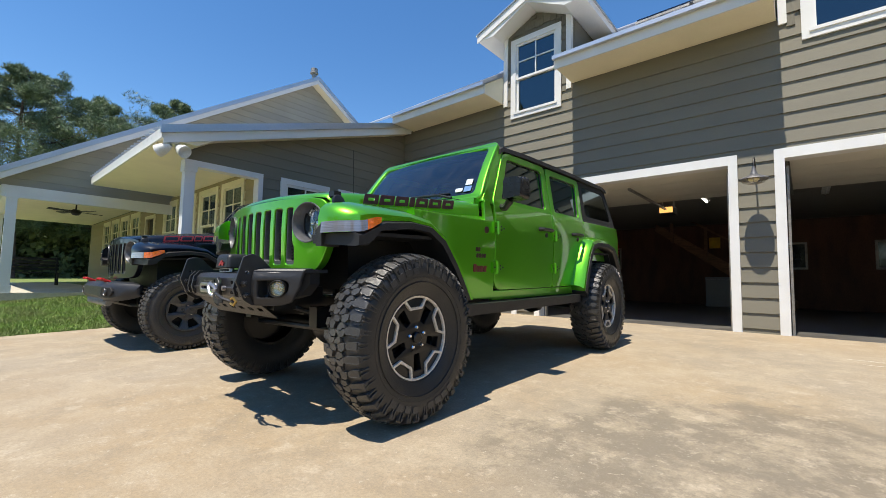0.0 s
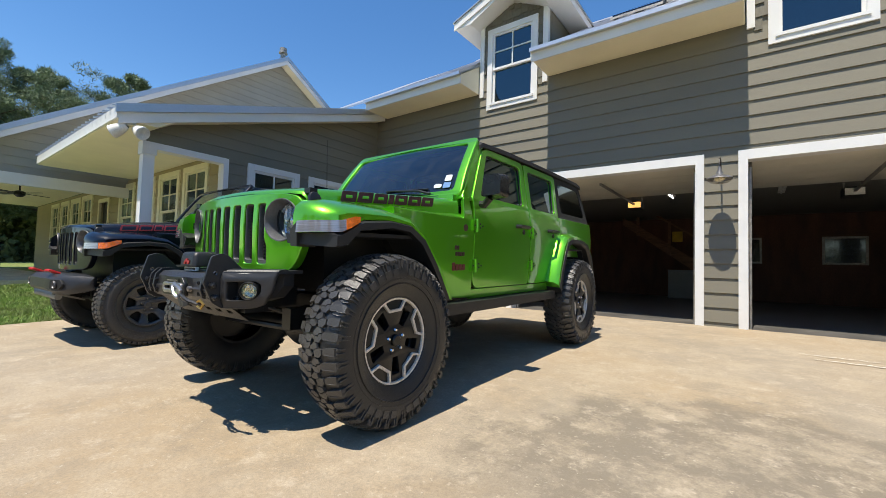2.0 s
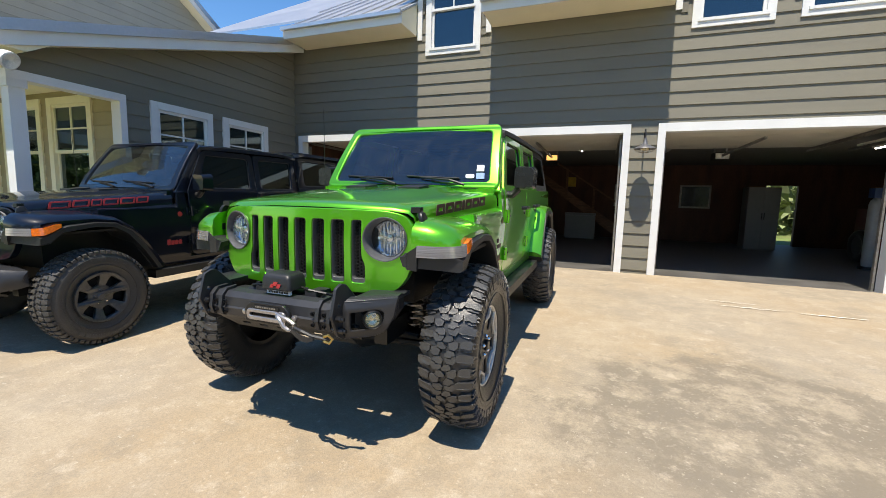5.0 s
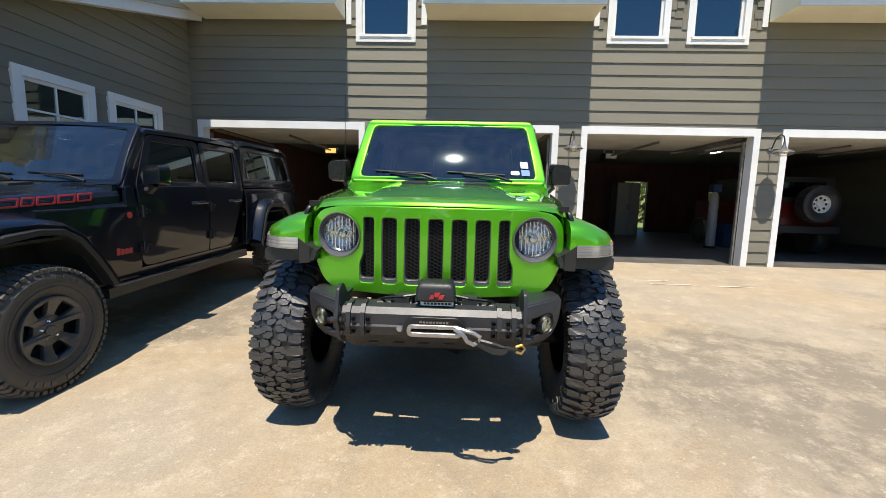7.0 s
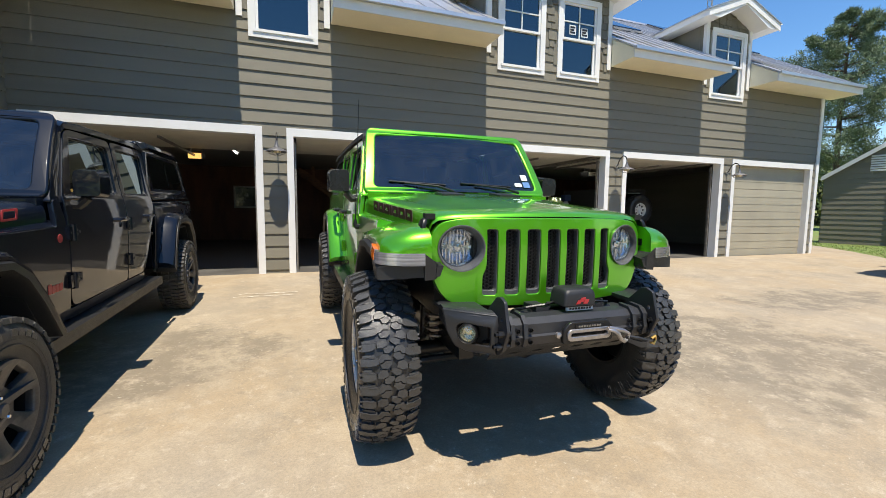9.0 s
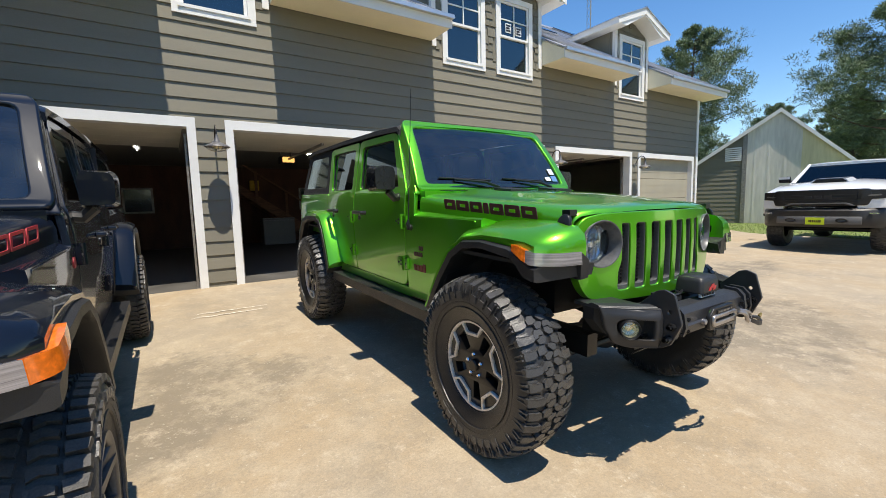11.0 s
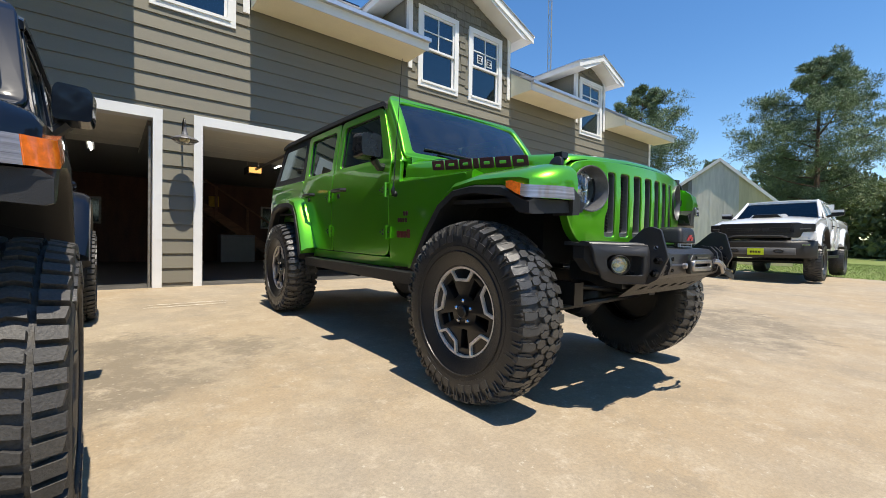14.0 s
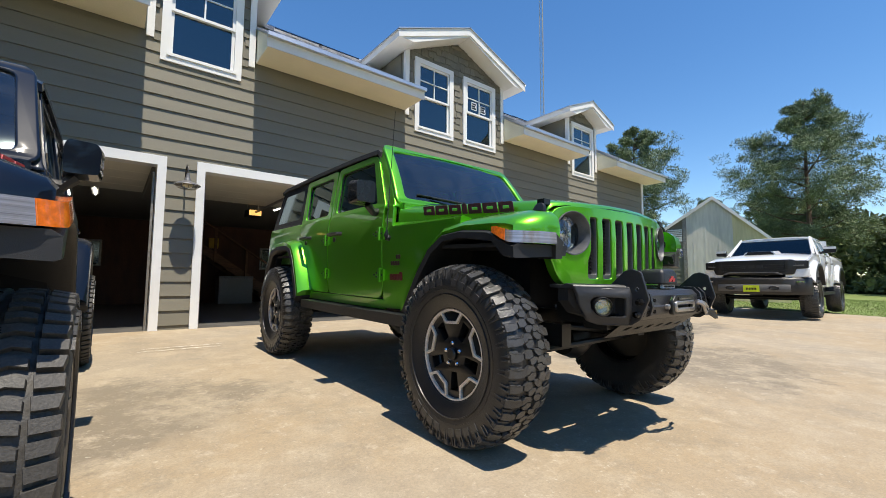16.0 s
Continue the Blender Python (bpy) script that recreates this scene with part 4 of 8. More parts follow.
def wheel(parent, x, y, z, r, w, side, style, name="wheel", turn=0.0):
    """A wheel with tyre, tread, rim, face and nuts; side is 1 on the vehicle's left."""
    rim = {"machined": 0.247, "six": 0.222, "dark": 0.24}[style]
    hub = thing(name, "", "")
    for k in ("label", "category"):
        if k in hub:
            del hub[k]
    hub.parent = parent
    hub.matrix_basis = pose(x, y, z, turn, 0, 0 if side > 0 else 180)
    bm = bmesh.new()
    lathe(bm, tyre_profile(r, w, rim), 56)
    for q in (0.30, 0.42):
        rr = rim + (r - rim) * q
        lathe(bm, [(rr - 0.004, w / 2 * 0.94), (rr - 0.002, w / 2 * 0.99), (rr + 0.002, w / 2 * 0.99), (rr + 0.004, w / 2 * 0.94)], 56)
    part("tyre", bm, DUSTYRUBBER if style == "six" else RUBBER, hub, smooth=True)
    bm = bmesh.new()
    for a0 in (50, 230):
        for i in range(9):
            if i == 4:
                continue
            a = radians(a0 + 9 * i)
            c, sn = math.cos(a), math.sin(a)
            q0, q1 = rim + (r - rim) * 0.5, rim + (r - rim) * 0.66
            loft(bm, [[(xx, q * c - v * sn, q * sn + v * c) for q, v in ((q0, -0.02), (q1, -0.022), (q1, 0.022), (q0, 0.02))] for xx in (w / 2 * 0.95, w / 2 + 0.003)])
    tagged(part("sidewall_relief", bm, TREADRUBBER, hub), kind="stuff")
    part("tread", mud_tread(r, w) if style != "six" else terrain_tread(r, w), DUSTYRUBBER if style == "six" else TREADRUBBER, hub)
    h = w / 2
    bm = bmesh.new()
    lathe(bm, [(rim - 0.03, -h * 0.7), (rim, -h * 0.74), (rim, h * 0.74), (rim - 0.005, h * 0.76), (rim - 0.010, h * 0.70), (rim - 0.014, h * 0.45), (0.20, h * 0.16), (0.0, h * 0.16)], 48)
    part("rim", bm, RIMBLACK if style == "six" else RIMBLACK, hub, smooth=True)
    f0, f1 = h * 0.40, (0.095 if style == "machined" else h * 0.66)
    spin = lambda pts, deg: [(q * math.cos(radians(deg)) - v * math.sin(radians(deg)), q * math.sin(radians(deg)) + v * math.cos(radians(deg))) for q, v in pts]
    at = lambda x0: (lambda u, v, o: (x0 + o, u, v))
    if style == "six":
        slots = [spin(rounded([(0.094, -0.030), (0.150, -0.052), (0.192, -0.058), (0.192, 0.058), (0.150, 0.052), (0.094, 0.030)], 0.012, 2), 60 * i + 45) for i in range(6)]
        dish = lambda u, v, o: (f1 - 0.020 + o + 0.55 * max(0, math.hypot(u, v) - 0.10) ** 1.2, u, v)
        part("spokes", plate(circle(0, 0, 0.212, 60), slots, 0.036, 0.006, dish), RIMGREY, hub, smooth=True)
        # near-black disc behind the slots, coloured for the shade inside the wheel
        bm = bmesh.new()
        lathe(bm, [(0.215, f0 - 0.028), (0.0, f0 - 0.028)], 24)
        part("brake_cover", bm, CABIN, hub)
    else:
        pockets = [spin(rounded([(0.088, -0.024), (0.190, -0.036), (0.190, 0.036), (0.088, 0.024)], 0.008, 2), 72 * i + 54) for i in range(5)]
        part("wheel_face", plate(circle(0, 0, 0.224, 60), pockets, 0.045, 0.005, at(f1 - 0.026)), RIMBLACK, hub, smooth=True)
        if style == "machined":
            # bright rim edge, and the bright surround of each outer window
            bm = bmesh.new()
            lathe(bm, [(0.2245, f1 - 0.01), (0.2255, f1 + 0.009), (0.2270, f1 + 0.011), (0.2360, f1 + 0.012), (0.2385, f1 + 0.009), (0.2390, f1 - 0.01)], 60)
            part("machined_band", bm, RIMSILVER, hub, "bright machined wheel edge", smooth=True)
            for i in range(5):
                outer = spin([(0.223, -0.088), (0.204, -0.082), (0.160, -0.047), (0.160, 0.047), (0.204, 0.082), (0.223, 0.088)], 72 * i + 90)
                inner = spin([(0.224, -0.074), (0.206, -0.071), (0.171, -0.043), (0.171, 0.043), (0.206, 0.071), (0.224, 0.074)], 72 * i + 90)
                bm = plate(outer + inner[::-1], [], 0.018, 0.002, at(f1 + 0.002))
                part("window_surround", bm, RIMSILVER, hub)
    bm = bmesh.new()
    lathe(bm, [(0.078, f0 - 0.02), (0.078, f1 - 0.018), (0.066, f1 - 0.01), (0.033, f1 - 0.012), (0.033, f1 + 0.012), (0.026, f1 + 0.018), (0, f1 + 0.018)], 28)
    part("hub_cap", bm, RIMGREY if style == "six" else RIMBLACK, hub, smooth=True)
    for i in range(5):
        a = radians(72 * i + 18)
        y0, z0 = 0.058 * math.cos(a), 0.058 * math.sin(a)
        bm = bmesh.new()
        loft(bm, [[(xx, y0 + q * math.cos(k * math.pi / 3), z0 + q * math.sin(k * math.pi / 3)) for k in range(6)] for xx, q in ((f1 - 0.025, 0.012), (f1 + 0.004, 0.012), (f1 + 0.012, 0.007))])
        part("lug_nut", bm, CHROME, hub)
    return hub


# outline of the box-bodied off-roader, from its front axle; heights over the ground
def side_x(z, dz=0.0):
    return interp(z - dz, [(0.6, 0.765), (0.8, 0.785), (1.05, 0.800), (1.25, 0.803), (1.40, 0.783), (1.43, 0.772), (1.88, 0.705), (1.96, 0.66)])


def grille_y(x, z):
    return -0.465 + 0.085 * (abs(x) / 0.6) ** 2 + 0.10 * max(0, z - 1.1) ** 1.3 + 0.10 * max(0, 1.0 - z) ** 2


def letters(parent, rows, fmap, material, name):
    """A plain block, some of them hollow, in the place of each letter of a badge."""
    for i, (u0, u1, v0, v1, lean) in enumerate(rows):
        w, h = u1 - u0, v1 - v0
        L = lambda p: [(u0 + w * a + lean * (v0 + h * b), v0 + h * b) for a, b in p]
        big = h > 0.05 and w > 0.06
        pts = rounded(L([(0, 0), (1, 0), (1, 1), (0, 1)]), 0.007, 2)
        k = 0.16 if material is REDLINE else 0.27
        hole = [rounded(L([(k, 0.34), (1 - k, 0.34), (1 - k, 0.66), (k, 0.66)]), 0.004, 2)] if big else []
        if big and material is REDLINE:
            hole = [rounded(L([(0.10, 0.18), (0.90, 0.18), (0.90, 0.82), (0.10, 0.82)]), 0.004, 2)]
        part(name, plate(pts, hole, 0.004, 0.0006, fmap), material, parent)


def hood_z(y):
    return interp(y, [(-0.44, 1.300), (-0.40, 1.313), (-0.2, 1.330), (0.3, 1.360), (0.82, 1.392)])


def off_roader(m, paint, label, category, r, w, style, dz, pickup=False):
    """A box-bodied four-door off-roader with seven-slot grille; pickup adds a bed with a hard topper."""
    car = thing("pickup_truck" if pickup else "off_road_car", label, category, m=m)
    axle = 3.488 if pickup else 3.01
    Z = lambda z: z + dz
    S = lambda s: (lambda u, v, o: (s * (side_x(v, dz) + o), u, v))
    zc = [Z(v) for v in (0.7, 0.8, 0.9, 1.0, 1.1, 1.2, 1.3, 1.38, 1.42)]

    # wheels, axles and chassis
    for y in (0.0, axle):
        for s in (1, -1):
            wheel(car, s * (0.832 if pickup else 0.845), y, r, r, w, s, style, turn=(4 + (31 if y else 0)))
        bm = bmesh.new()
        tube(bm, [(-0.72, y, r), (0.72, y, r)], 0.042, 10)
        lathe(bm, [(0.0, -0.14), (0.10, -0.11), (0.135, 0), (0.10, 0.11), (0.0, 0.14)], 16, "x", (0.12 if y == 0 else 0, y, r))
        part("axle", bm, BLACK, car, smooth=True)
        for s in (1, -1):
            bm = bmesh.new()
            tube(bm, [(s * 0.52, y + 0.12, r - 0.02), (s * 0.50, y + 0.10, Z(1.0))], 0.032, 10)
            pts = [(s * (0.50 + 0.055 * math.cos(t * 0.9)), y - 0.02 + 0.055 * math.sin(t * 0.9), r + 0.06 + 0.0056 * t) for t in range(50)]
            tube(bm, pts, 0.009, 5)
            part("shock_and_spring", bm, GREYMETAL, car)
    for s in (1, -1):
        part("frame_rail", bbox(s * 0.42 - 0.04, s * 0.42 + 0.04, -0.34, axle + 0.65, Z(0.52), Z(0.64), 0.01), BLACK, car)
    bm = bmesh.new()
    tube(bm, [(-0.62, -0.16, r - 0.01), (0.60, -0.16, r + 0.01)], 0.02, 8)
    tube(bm, [(0.55, -0.10, r + 0.03), (-0.45, -0.12, Z(0.62))], 0.018, 8)
    part("steering_link", bm, BLACK, car)
    for s in (1, -1):
        bm = bmesh.new()
        tube(bm, [(s * 0.40, 0.0, r - 0.05), (s * 0.44, 0.75, Z(0.52))], 0.024, 8)
        part("control_arm", bm, BLACK, car)
    bm = bmesh.new()
    box(bm, -0.62, 0.62, 0.5, axle + 0.6, Z(0.56), Z(0.68))
    box(bm, -0.56, 0.56, -0.20, 0.6, Z(0.74), Z(1.18))
    part("underbody", bevel(bm, 0.02, 1), BLACK, car)
    # plates added behind the bumper to cut the sun falling through to slits
    bm = bmesh.new()
    box(bm, -0.46, 0.46, -0.60, -0.50, Z(0.64), Z(0.78))
    for q, w2 in ((-0.42, 0.035), (0.42, 0.035), (0.02, 0.13), (-0.25, 0.02), (0.29, 0.03)):
        box(bm, q - w2, q + w2, -0.4995, -0.30, Z(0.66), Z(0.76))
    box(bm, -0.46, 0.46, -0.4995, -0.474, Z(0.64), Z(0.70))
    part("crossmember", bevel(bm, 0.012, 1), BLACK, car)
    for y in (0.0, axle):
        for s in (1, -1):
            arc = [(y - 0.38, Z(1.0)), (y - 0.34, Z(1.04)), (y + 0.26, Z(1.05)), (y + 0.50, Z(0.66))]
            bm = bmesh.new()
            loft(bm, [[(s * x, p[0], p[1] + k) for x in (0.56, 0.87) for k in ((0.0, 0.02) if x < 0.6 else (0.02, 0.0))] for p in arc])
            part("wheel_arch_liner", bm, CABIN, car)

    # grille
    def slot(c, g=0.0, low=0.885):
        q = 0.043 - g
        pts = [(c - q, low + g), (c + q, low + g), (c + q, 1.228 - g), (c - q, 1.228 - g)]
        if abs(c) > 0.3:
            k = 1 if c > 0 else -1
            pts = [(c - k * q, low + g), (c + k * q, low + g), (c + k * q, 0.99), (c + k * (q - 0.019), 1.03), (c + k * (q - 0.021), 1.19), (c + k * (q - 0.018), 1.228 - g), (c - k * q, 1.228 - g)]
            if k < 0:
                pts = pts[::-1]
        return rounded(pts, 0.022, 4)

    half = [(0.0, 1.276), (0.30, 1.275), (0.50, 1.270), (0.595, 1.250), (0.638, 1.195), (0.645, 1.10), (0.632, 1.0), (0.60, 0.92), (0.56, 0.868), (0.49, 0.846), (0.25, 0.838), (0.0, 0.835)]
    outline = rounded([p for p in half] + [(-x, z) for x, z in half[-2:0:-1]], 0.04, 3)
    gm = lambda u, v, o: (u, grille_y(u, v) - o, Z(v))
    centres = [-0.3495 + 0.1165 * i for i in range(7)]
    LX, LZ = 0.497, 1.128
    even(part("grille", plate(outline, [slot(c) for c in centres] + [circle(s * LX, LZ, 0.111) for s in (1, -1)], 0.05, 0.005, gm, cuts=[0.86, 0.88, 0.9, 0.925, 0.95, 0.975, 1.0, 1.05, 1.1, 1.15, 1.2, 1.24], res=2, ucuts=[0.0583 * (2 * i + 1) / 2 for i in range(-11, 11)]), paint, car, "body-coloured grille with seven tall slots", smooth=True))
    for c in centres:
        bm = bmesh.new()
        for i in range(18):
            for j in range(5):
                u, v = c - 0.0372 + 0.0188 * j, 0.893 + 0.0188 * i + (0.0094 if j % 2 else 0)
                rings = []
                for q, o in ((0.0108, -0.008), (0.0108, 0.0), (0.0088, 0.0), (0.0088, -0.008)):
                    rings.append([gm(u + q * math.cos(k * math.pi / 3), v + q * math.sin(k * math.pi / 3), o - 0.012) for k in range(6)])
                loft(bm, rings, cap=False)
        part("grille_mesh", bm, PLASTIC, car)
        part("slot_ring", plate(slot(c, -0.003), [slot(c, 0.0055, 0.904)], 0.052, 0.002, lambda u, v, o: gm(u, v, o - 0.010)), SLOTGREY if not pickup else PLASTIC, car, "grey slot surround")
    bm = bmesh.new()
    box(bm, -0.42, 0.42, -0.40, -0.37, Z(0.87), Z(1.235))
    part("radiator", bm, CABIN, car)
    for s in (1, -1):
        c = (s * LX, 0, Z(LZ))
        y0 = grille_y(LX, LZ)
        bm = bmesh.new()
        lathe(bm, [(0.1105, y0 + 0.06), (0.1105, y0 - 0.026), (0.1165, y0 - 0.029), (0.1150, y0 - 0.033), (0.1100, y0 - 0.032), (0.1060, y0 - 0.022), (0.0985, y0 + 0.012), (0.0985, y0 + 0.024), (0.094, y0 + 0.026), (0.093, y0 + 0.06)], 40, "y", c)
        for v in bm.verts:
            v.co.y += (grille_y(v.co.x, LZ) - y0) * max(0, min(1, (y0 + 0.03 - v.co.y) / 0.05)) - 0.004
        lamp = part("headlight", bm, BEZEL, car, "round headlight deep in a grey bucket", smooth=True)
        bm = bmesh.new()
        lathe(bm, [(0.094, y0 + 0.022), (0.090, y0 + 0.038), (0.072, y0 + 0.054), (0.044, y0 + 0.066), (0.0, y0 + 0.070)], 22, "y", c)
        part("reflector", bm, REFLECTOR, lamp)
        bm = bmesh.new()
        for k in range(-4, 5):
            hh = math.sqrt(0.088 ** 2 - (0.019 * k) ** 2)
            d = 0.034 + 0.4 * (0.019 * k) ** 2 + 0.007 * (k % 2)
            for z0, z1 in ((-hh, -0.03 if abs(k) < 2 else -0.008), (0.03 if abs(k) < 2 else 0.008, hh)):
                box(bm, c[0] + 0.019 * k - 0.003, c[0] + 0.019 * k + 0.003, y0 + d, y0 + d + 0.026, c[2] + z0, c[2] + z1)
        lathe(bm, [(0.024, y0 + 0.08), (0.024, y0 + 0.036), (0.018, y0 + 0.028), (0.0, y0 + 0.025)], 18, "y", c)
        part("bulb_shield", bm, REFLECTOR, lamp)
        bm = bmesh.new()
        lathe(bm, [(0.097, y0 + 0.018), (0.086, y0 + 0.006), (0.05, y0 - 0.006), (0.0, y0 - 0.010)], 30, "y", c)
        part("lens", bm, LENS, lamp, smooth=True)

    # hood: lofted crown with a raised centre, and its side drop
    rings = []
    for i in range(14):
        y = -0.435 + 1.255 * (i / 13) ** 1.35
        k = (y + 0.435) / 1.255
        hw = 0.634 + 0.133 * k
        zt = Z(hood_z(y))
        rise = 0.020 * min(1, max(0, (y + 0.30) * 2.5))
        drop = 0.085 + 0.07 * min(1, k * 5)
        pts = [(hw + 0.014, zt - drop), (hw + 0.013, zt - 0.070), (hw + 0.002, zt - 0.034), (hw - 0.028, zt - 0.013), (hw - 0.11, zt - 0.002), (0.40 + 0.03 * k, zt + 0.003), (0.36 + 0.03 * k, zt + 0.004 + rise), (0.18, zt + 0.010 + rise), (0, zt + 0.011 + rise)]
        yo = lambda x: y + (0.08 * (abs(x) / 0.6) ** 2 if i == 0 else 0.08 * (abs(x) / 0.6) ** 2 * (1 - k))
        ring = [(x, yo(x), z) for x, z in pts] + [(-x, yo(x), z) for x, z in pts[-2::-1]]
        rings.append(ring)
    k1 = [(p[0] * 0.999, p[1] - 0.016, p[2] - 0.004) for p in rings[0]]
    k2 = [(p[0] * 0.998, p[1] - 0.028, p[2] - 0.013) for p in rings[0]]
    k3 = [(p[0] * 0.998, p[1] - 0.034, p[2] - 0.026) for p in rings[0]]
    tuck = [(p[0] * 0.985, p[1] - 0.005, p[2] - 0.030) for p in rings[0]]
    bm = bmesh.new()
    loft(bm, [tuck, k3, k2, k1] + rings, closed=False)
    hood = part("hood", bm, paint, car, smooth=True)
    for s in (1, -1):
        bm = bmesh.new()
        zz = Z(hood_z(0.5)) + 0.03
        box(bm, s * 0.22 - 0.085 if s > 0 else -0.305, s * 0.22 + 0.085 if s > 0 else -0.135, 0.42, 0.60, zz - 0.006, zz + 0.012)
        for v in bm.verts:
            v.co.z += 0.09 * (v.co.y - 0.5)
        part("hood_vent", bevel(bm, 0.006, 1), PLASTIC, hood)
        # latch: a rubber loop over a foot on the fender, hooked to the hood's edge
        x0 = s * 0.690
        bm = plate(rounded([(-0.392, 1.150), (-0.318, 1.150), (-0.325, 1.245), (-0.340, 1.268), (-0.372, 1.268), (-0.386, 1.245)], 0.012), [rounded([(-0.372, 1.180), (-0.338, 1.180), (-0.342, 1.235), (-0.368, 1.235)], 0.008)], 0.024, 0.007, lambda u, v, o: (x0 + s * o - s * 0.30 * max(0, v - 1.20), u, Z(v)))
        latch = part("hood_latch", bm, BLACK, car, smooth=True)
        part("latch_foot", bbox(min(x0 - s * 0.03, x0 + s * 0.02), max(x0 - s * 0.03, x0 + s * 0.02), -0.40, -0.31, Z(1.118), Z(1.158), 0.01), BLACK, latch)
        part("latch_catch", bbox(min(s * 0.618, s * 0.668), max(s * 0.618, s * 0.668), -0.378, -0.332, Z(1.268), Z(1.296), 0.01), BLACK, latch)
    # decal blocks on the hood's flank
    widths = [0.10, 0.105, 0.10, 0.04, 0.10, 0.11, 0.105] if not pickup else [0.15, 0.125, 0.08, 0.125, 0.125, 0.11]
    for s in (1, -1):
        u, rows = -0.19, []
        for wd in widths:
            rows.append((u, u + wd * 0.99, 0.002, 0.062, 0.25))
            u += wd * 0.99 + 0.012
        fm = lambda a, v, o, s=s: (s * (0.650 + 0.133 * (a + 0.435) / 1.255 - 0.08 * max(0, v - 0.03) + 0.006 + o), a, Z(hood_z(a)) - 0.088 + v)
        letters(hood, rows, fm, DECAL if not pickup else REDLINE, "flank_decal")

    # fenders and flares
    for s in (1, -1):
        outer = [(-0.469, 1.050), (-0.465, 1.050), (-0.42, 1.055), (-0.33, 1.085), (-0.2, 1.125), (0.0, 1.14), (0.17, 1.125), (0.30, 1.05), (0.42, 0.90), (0.50, 0.77), (0.565, 0.66)]
        inner = [(-0.472, 0.980), (-0.47, 0.980), (-0.42, 0.980), (-0.345, 0.988), (-0.24, 1.066), (0.0, 1.096), (0.145, 1.084), (0.258, 1.015), (0.372, 0.875), (0.452, 0.755), (0.508, 0.66)]
        crown = [(-0.470, 1.145, 1.113), (-0.458, 1.190, 1.138), (-0.42, 1.222, 1.158), (-0.33, 1.240, 1.172), (-0.2, 1.245, 1.180), (0.0, 1.242, 1.184), (0.18, 1.215, 1.160), (0.32, 1.10, 1.075), (0.445, 0.945, 0.925), (0.53, 0.81, 0.795), (0.60, 0.68, 0.675)]
        bm = bmesh.new()
        nose = lambda x, y: s * (0.74 + (x - 0.74) * interp(y, [(-0.470, 0.45), (-0.458, 0.78), (-0.42, 1.0)]))
        loft(bm, [[(s * (0.662 if y < -0.3 else 0.60), y, Z(zi)), (s * 0.74, y, Z(zi - 0.008)), (nose(0.82, y), y, Z(zo + (zi - zo) * 0.45)), (nose(0.872, y), y, Z(zo + 0.004)), (nose(0.89, y), y, Z(zo - 0.018)), (nose(0.888, y), oy, Z(oz + 0.003)), (s * (0.662 if y < -0.3 else 0.60), oy, Z(oz + 0.003))] for (y, zi, zo), (oy, oz) in zip(crown, outer)])
        part("front_fender", bm, paint, car, smooth=True)
        bm = bmesh.new()
        loft(bm, [[(s * 0.60, oy, Z(oz)), (s * 0.888, oy, Z(oz)), (s * 0.908, oy + 0.2 * (iy - oy), Z(oz + 0.2 * (iz - oz))), (s * 0.908, oy + 0.92 * (iy - oy), Z(oz + 0.92 * (iz - oz))), (s * 0.895, iy, Z(iz)), (s * 0.62, iy, Z(iz + 0.02))] for (oy, oz), (iy, iz) in zip(outer, inner)])
        part("fender_flare", bm, PLASTIC, car, "black plastic fender flare", smooth=True)
        lens = [
            [(0.695, -0.478, 1.054), (0.695, -0.472, 1.112), (0.695, -0.42, 1.112), (0.695, -0.42, 1.054)],
            [(0.80, -0.482, 1.054), (0.80, -0.476, 1.112), (0.80, -0.42, 1.112), (0.80, -0.42, 1.054)],
            [(0.868, -0.475, 1.054), (0.864, -0.469, 1.112), (0.83, -0.42, 1.112), (0.83, -0.42, 1.054)],
            [(0.900, -0.458, 1.055), (0.894, -0.452, 1.113), (0.835, -0.41, 1.108), (0.835, -0.41, 1.055)],
            [(0.914, -0.425, 1.058), (0.908, -0.42, 1.115), (0.84, -0.39, 1.108), (0.84, -0.39, 1.056)],
            [(0.916, -0.383, 1.067), (0.910, -0.378, 1.1215), (0.84, -0.36, 1.115), (0.84, -0.36, 1.065)],
            [(0.918, -0.342, 1.076), (0.912, -0.337, 1.128), (0.84, -0.33, 1.122), (0.84, -0.33, 1.074)],
            [(0.918, -0.29, 1.092), (0.912, -0.285, 1.138), (0.84, -0.28, 1.13), (0.84, -0.28, 1.09)],
            [(0.912, -0.245, 1.110), (0.908, -0.240, 1.140), (0.84, -0.235, 1.138), (0.84, -0.235, 1.110)]]
        split = 2 if pickup else 5
        bm = bmesh.new()
        loft(bm, [[(s * x, y, Z(z)) for x, y, z in ring] for ring in lens[:split + 1]])
        cap = bmesh.new()
        loft(cap, [[(s * x, -0.468 + q, Z(lo)), (s * x, -0.472 + q, Z(hi)), (s * x, -0.36, Z(hi)), (s * x, -0.36, Z(lo))] for x, lo, hi, q in ((0.612, 1.0, 1.045, 0.03), (0.640, 0.986, 1.07, 0.0), (0.694, 0.982, 1.108, 0.0))])
        part("flare_end_cap", bevel(cap, 0.008, 2), PLASTIC, car)
        part("marker_lamp", bm, SMOKED, car, "clear marker lamp in the flare", smooth=True)
        bm = bmesh.new()
        loft(bm, [[(s * (x + 0.0015), y - 0.0005, Z(z + 0.0005)) for x, y, z in ring] for ring in lens[split:]])
        part("turn_signal", bm, AMBER, car, "amber side marker", smooth=True)

        # cowl side panel, screen pillar, doors, quarter
        side = S(s)
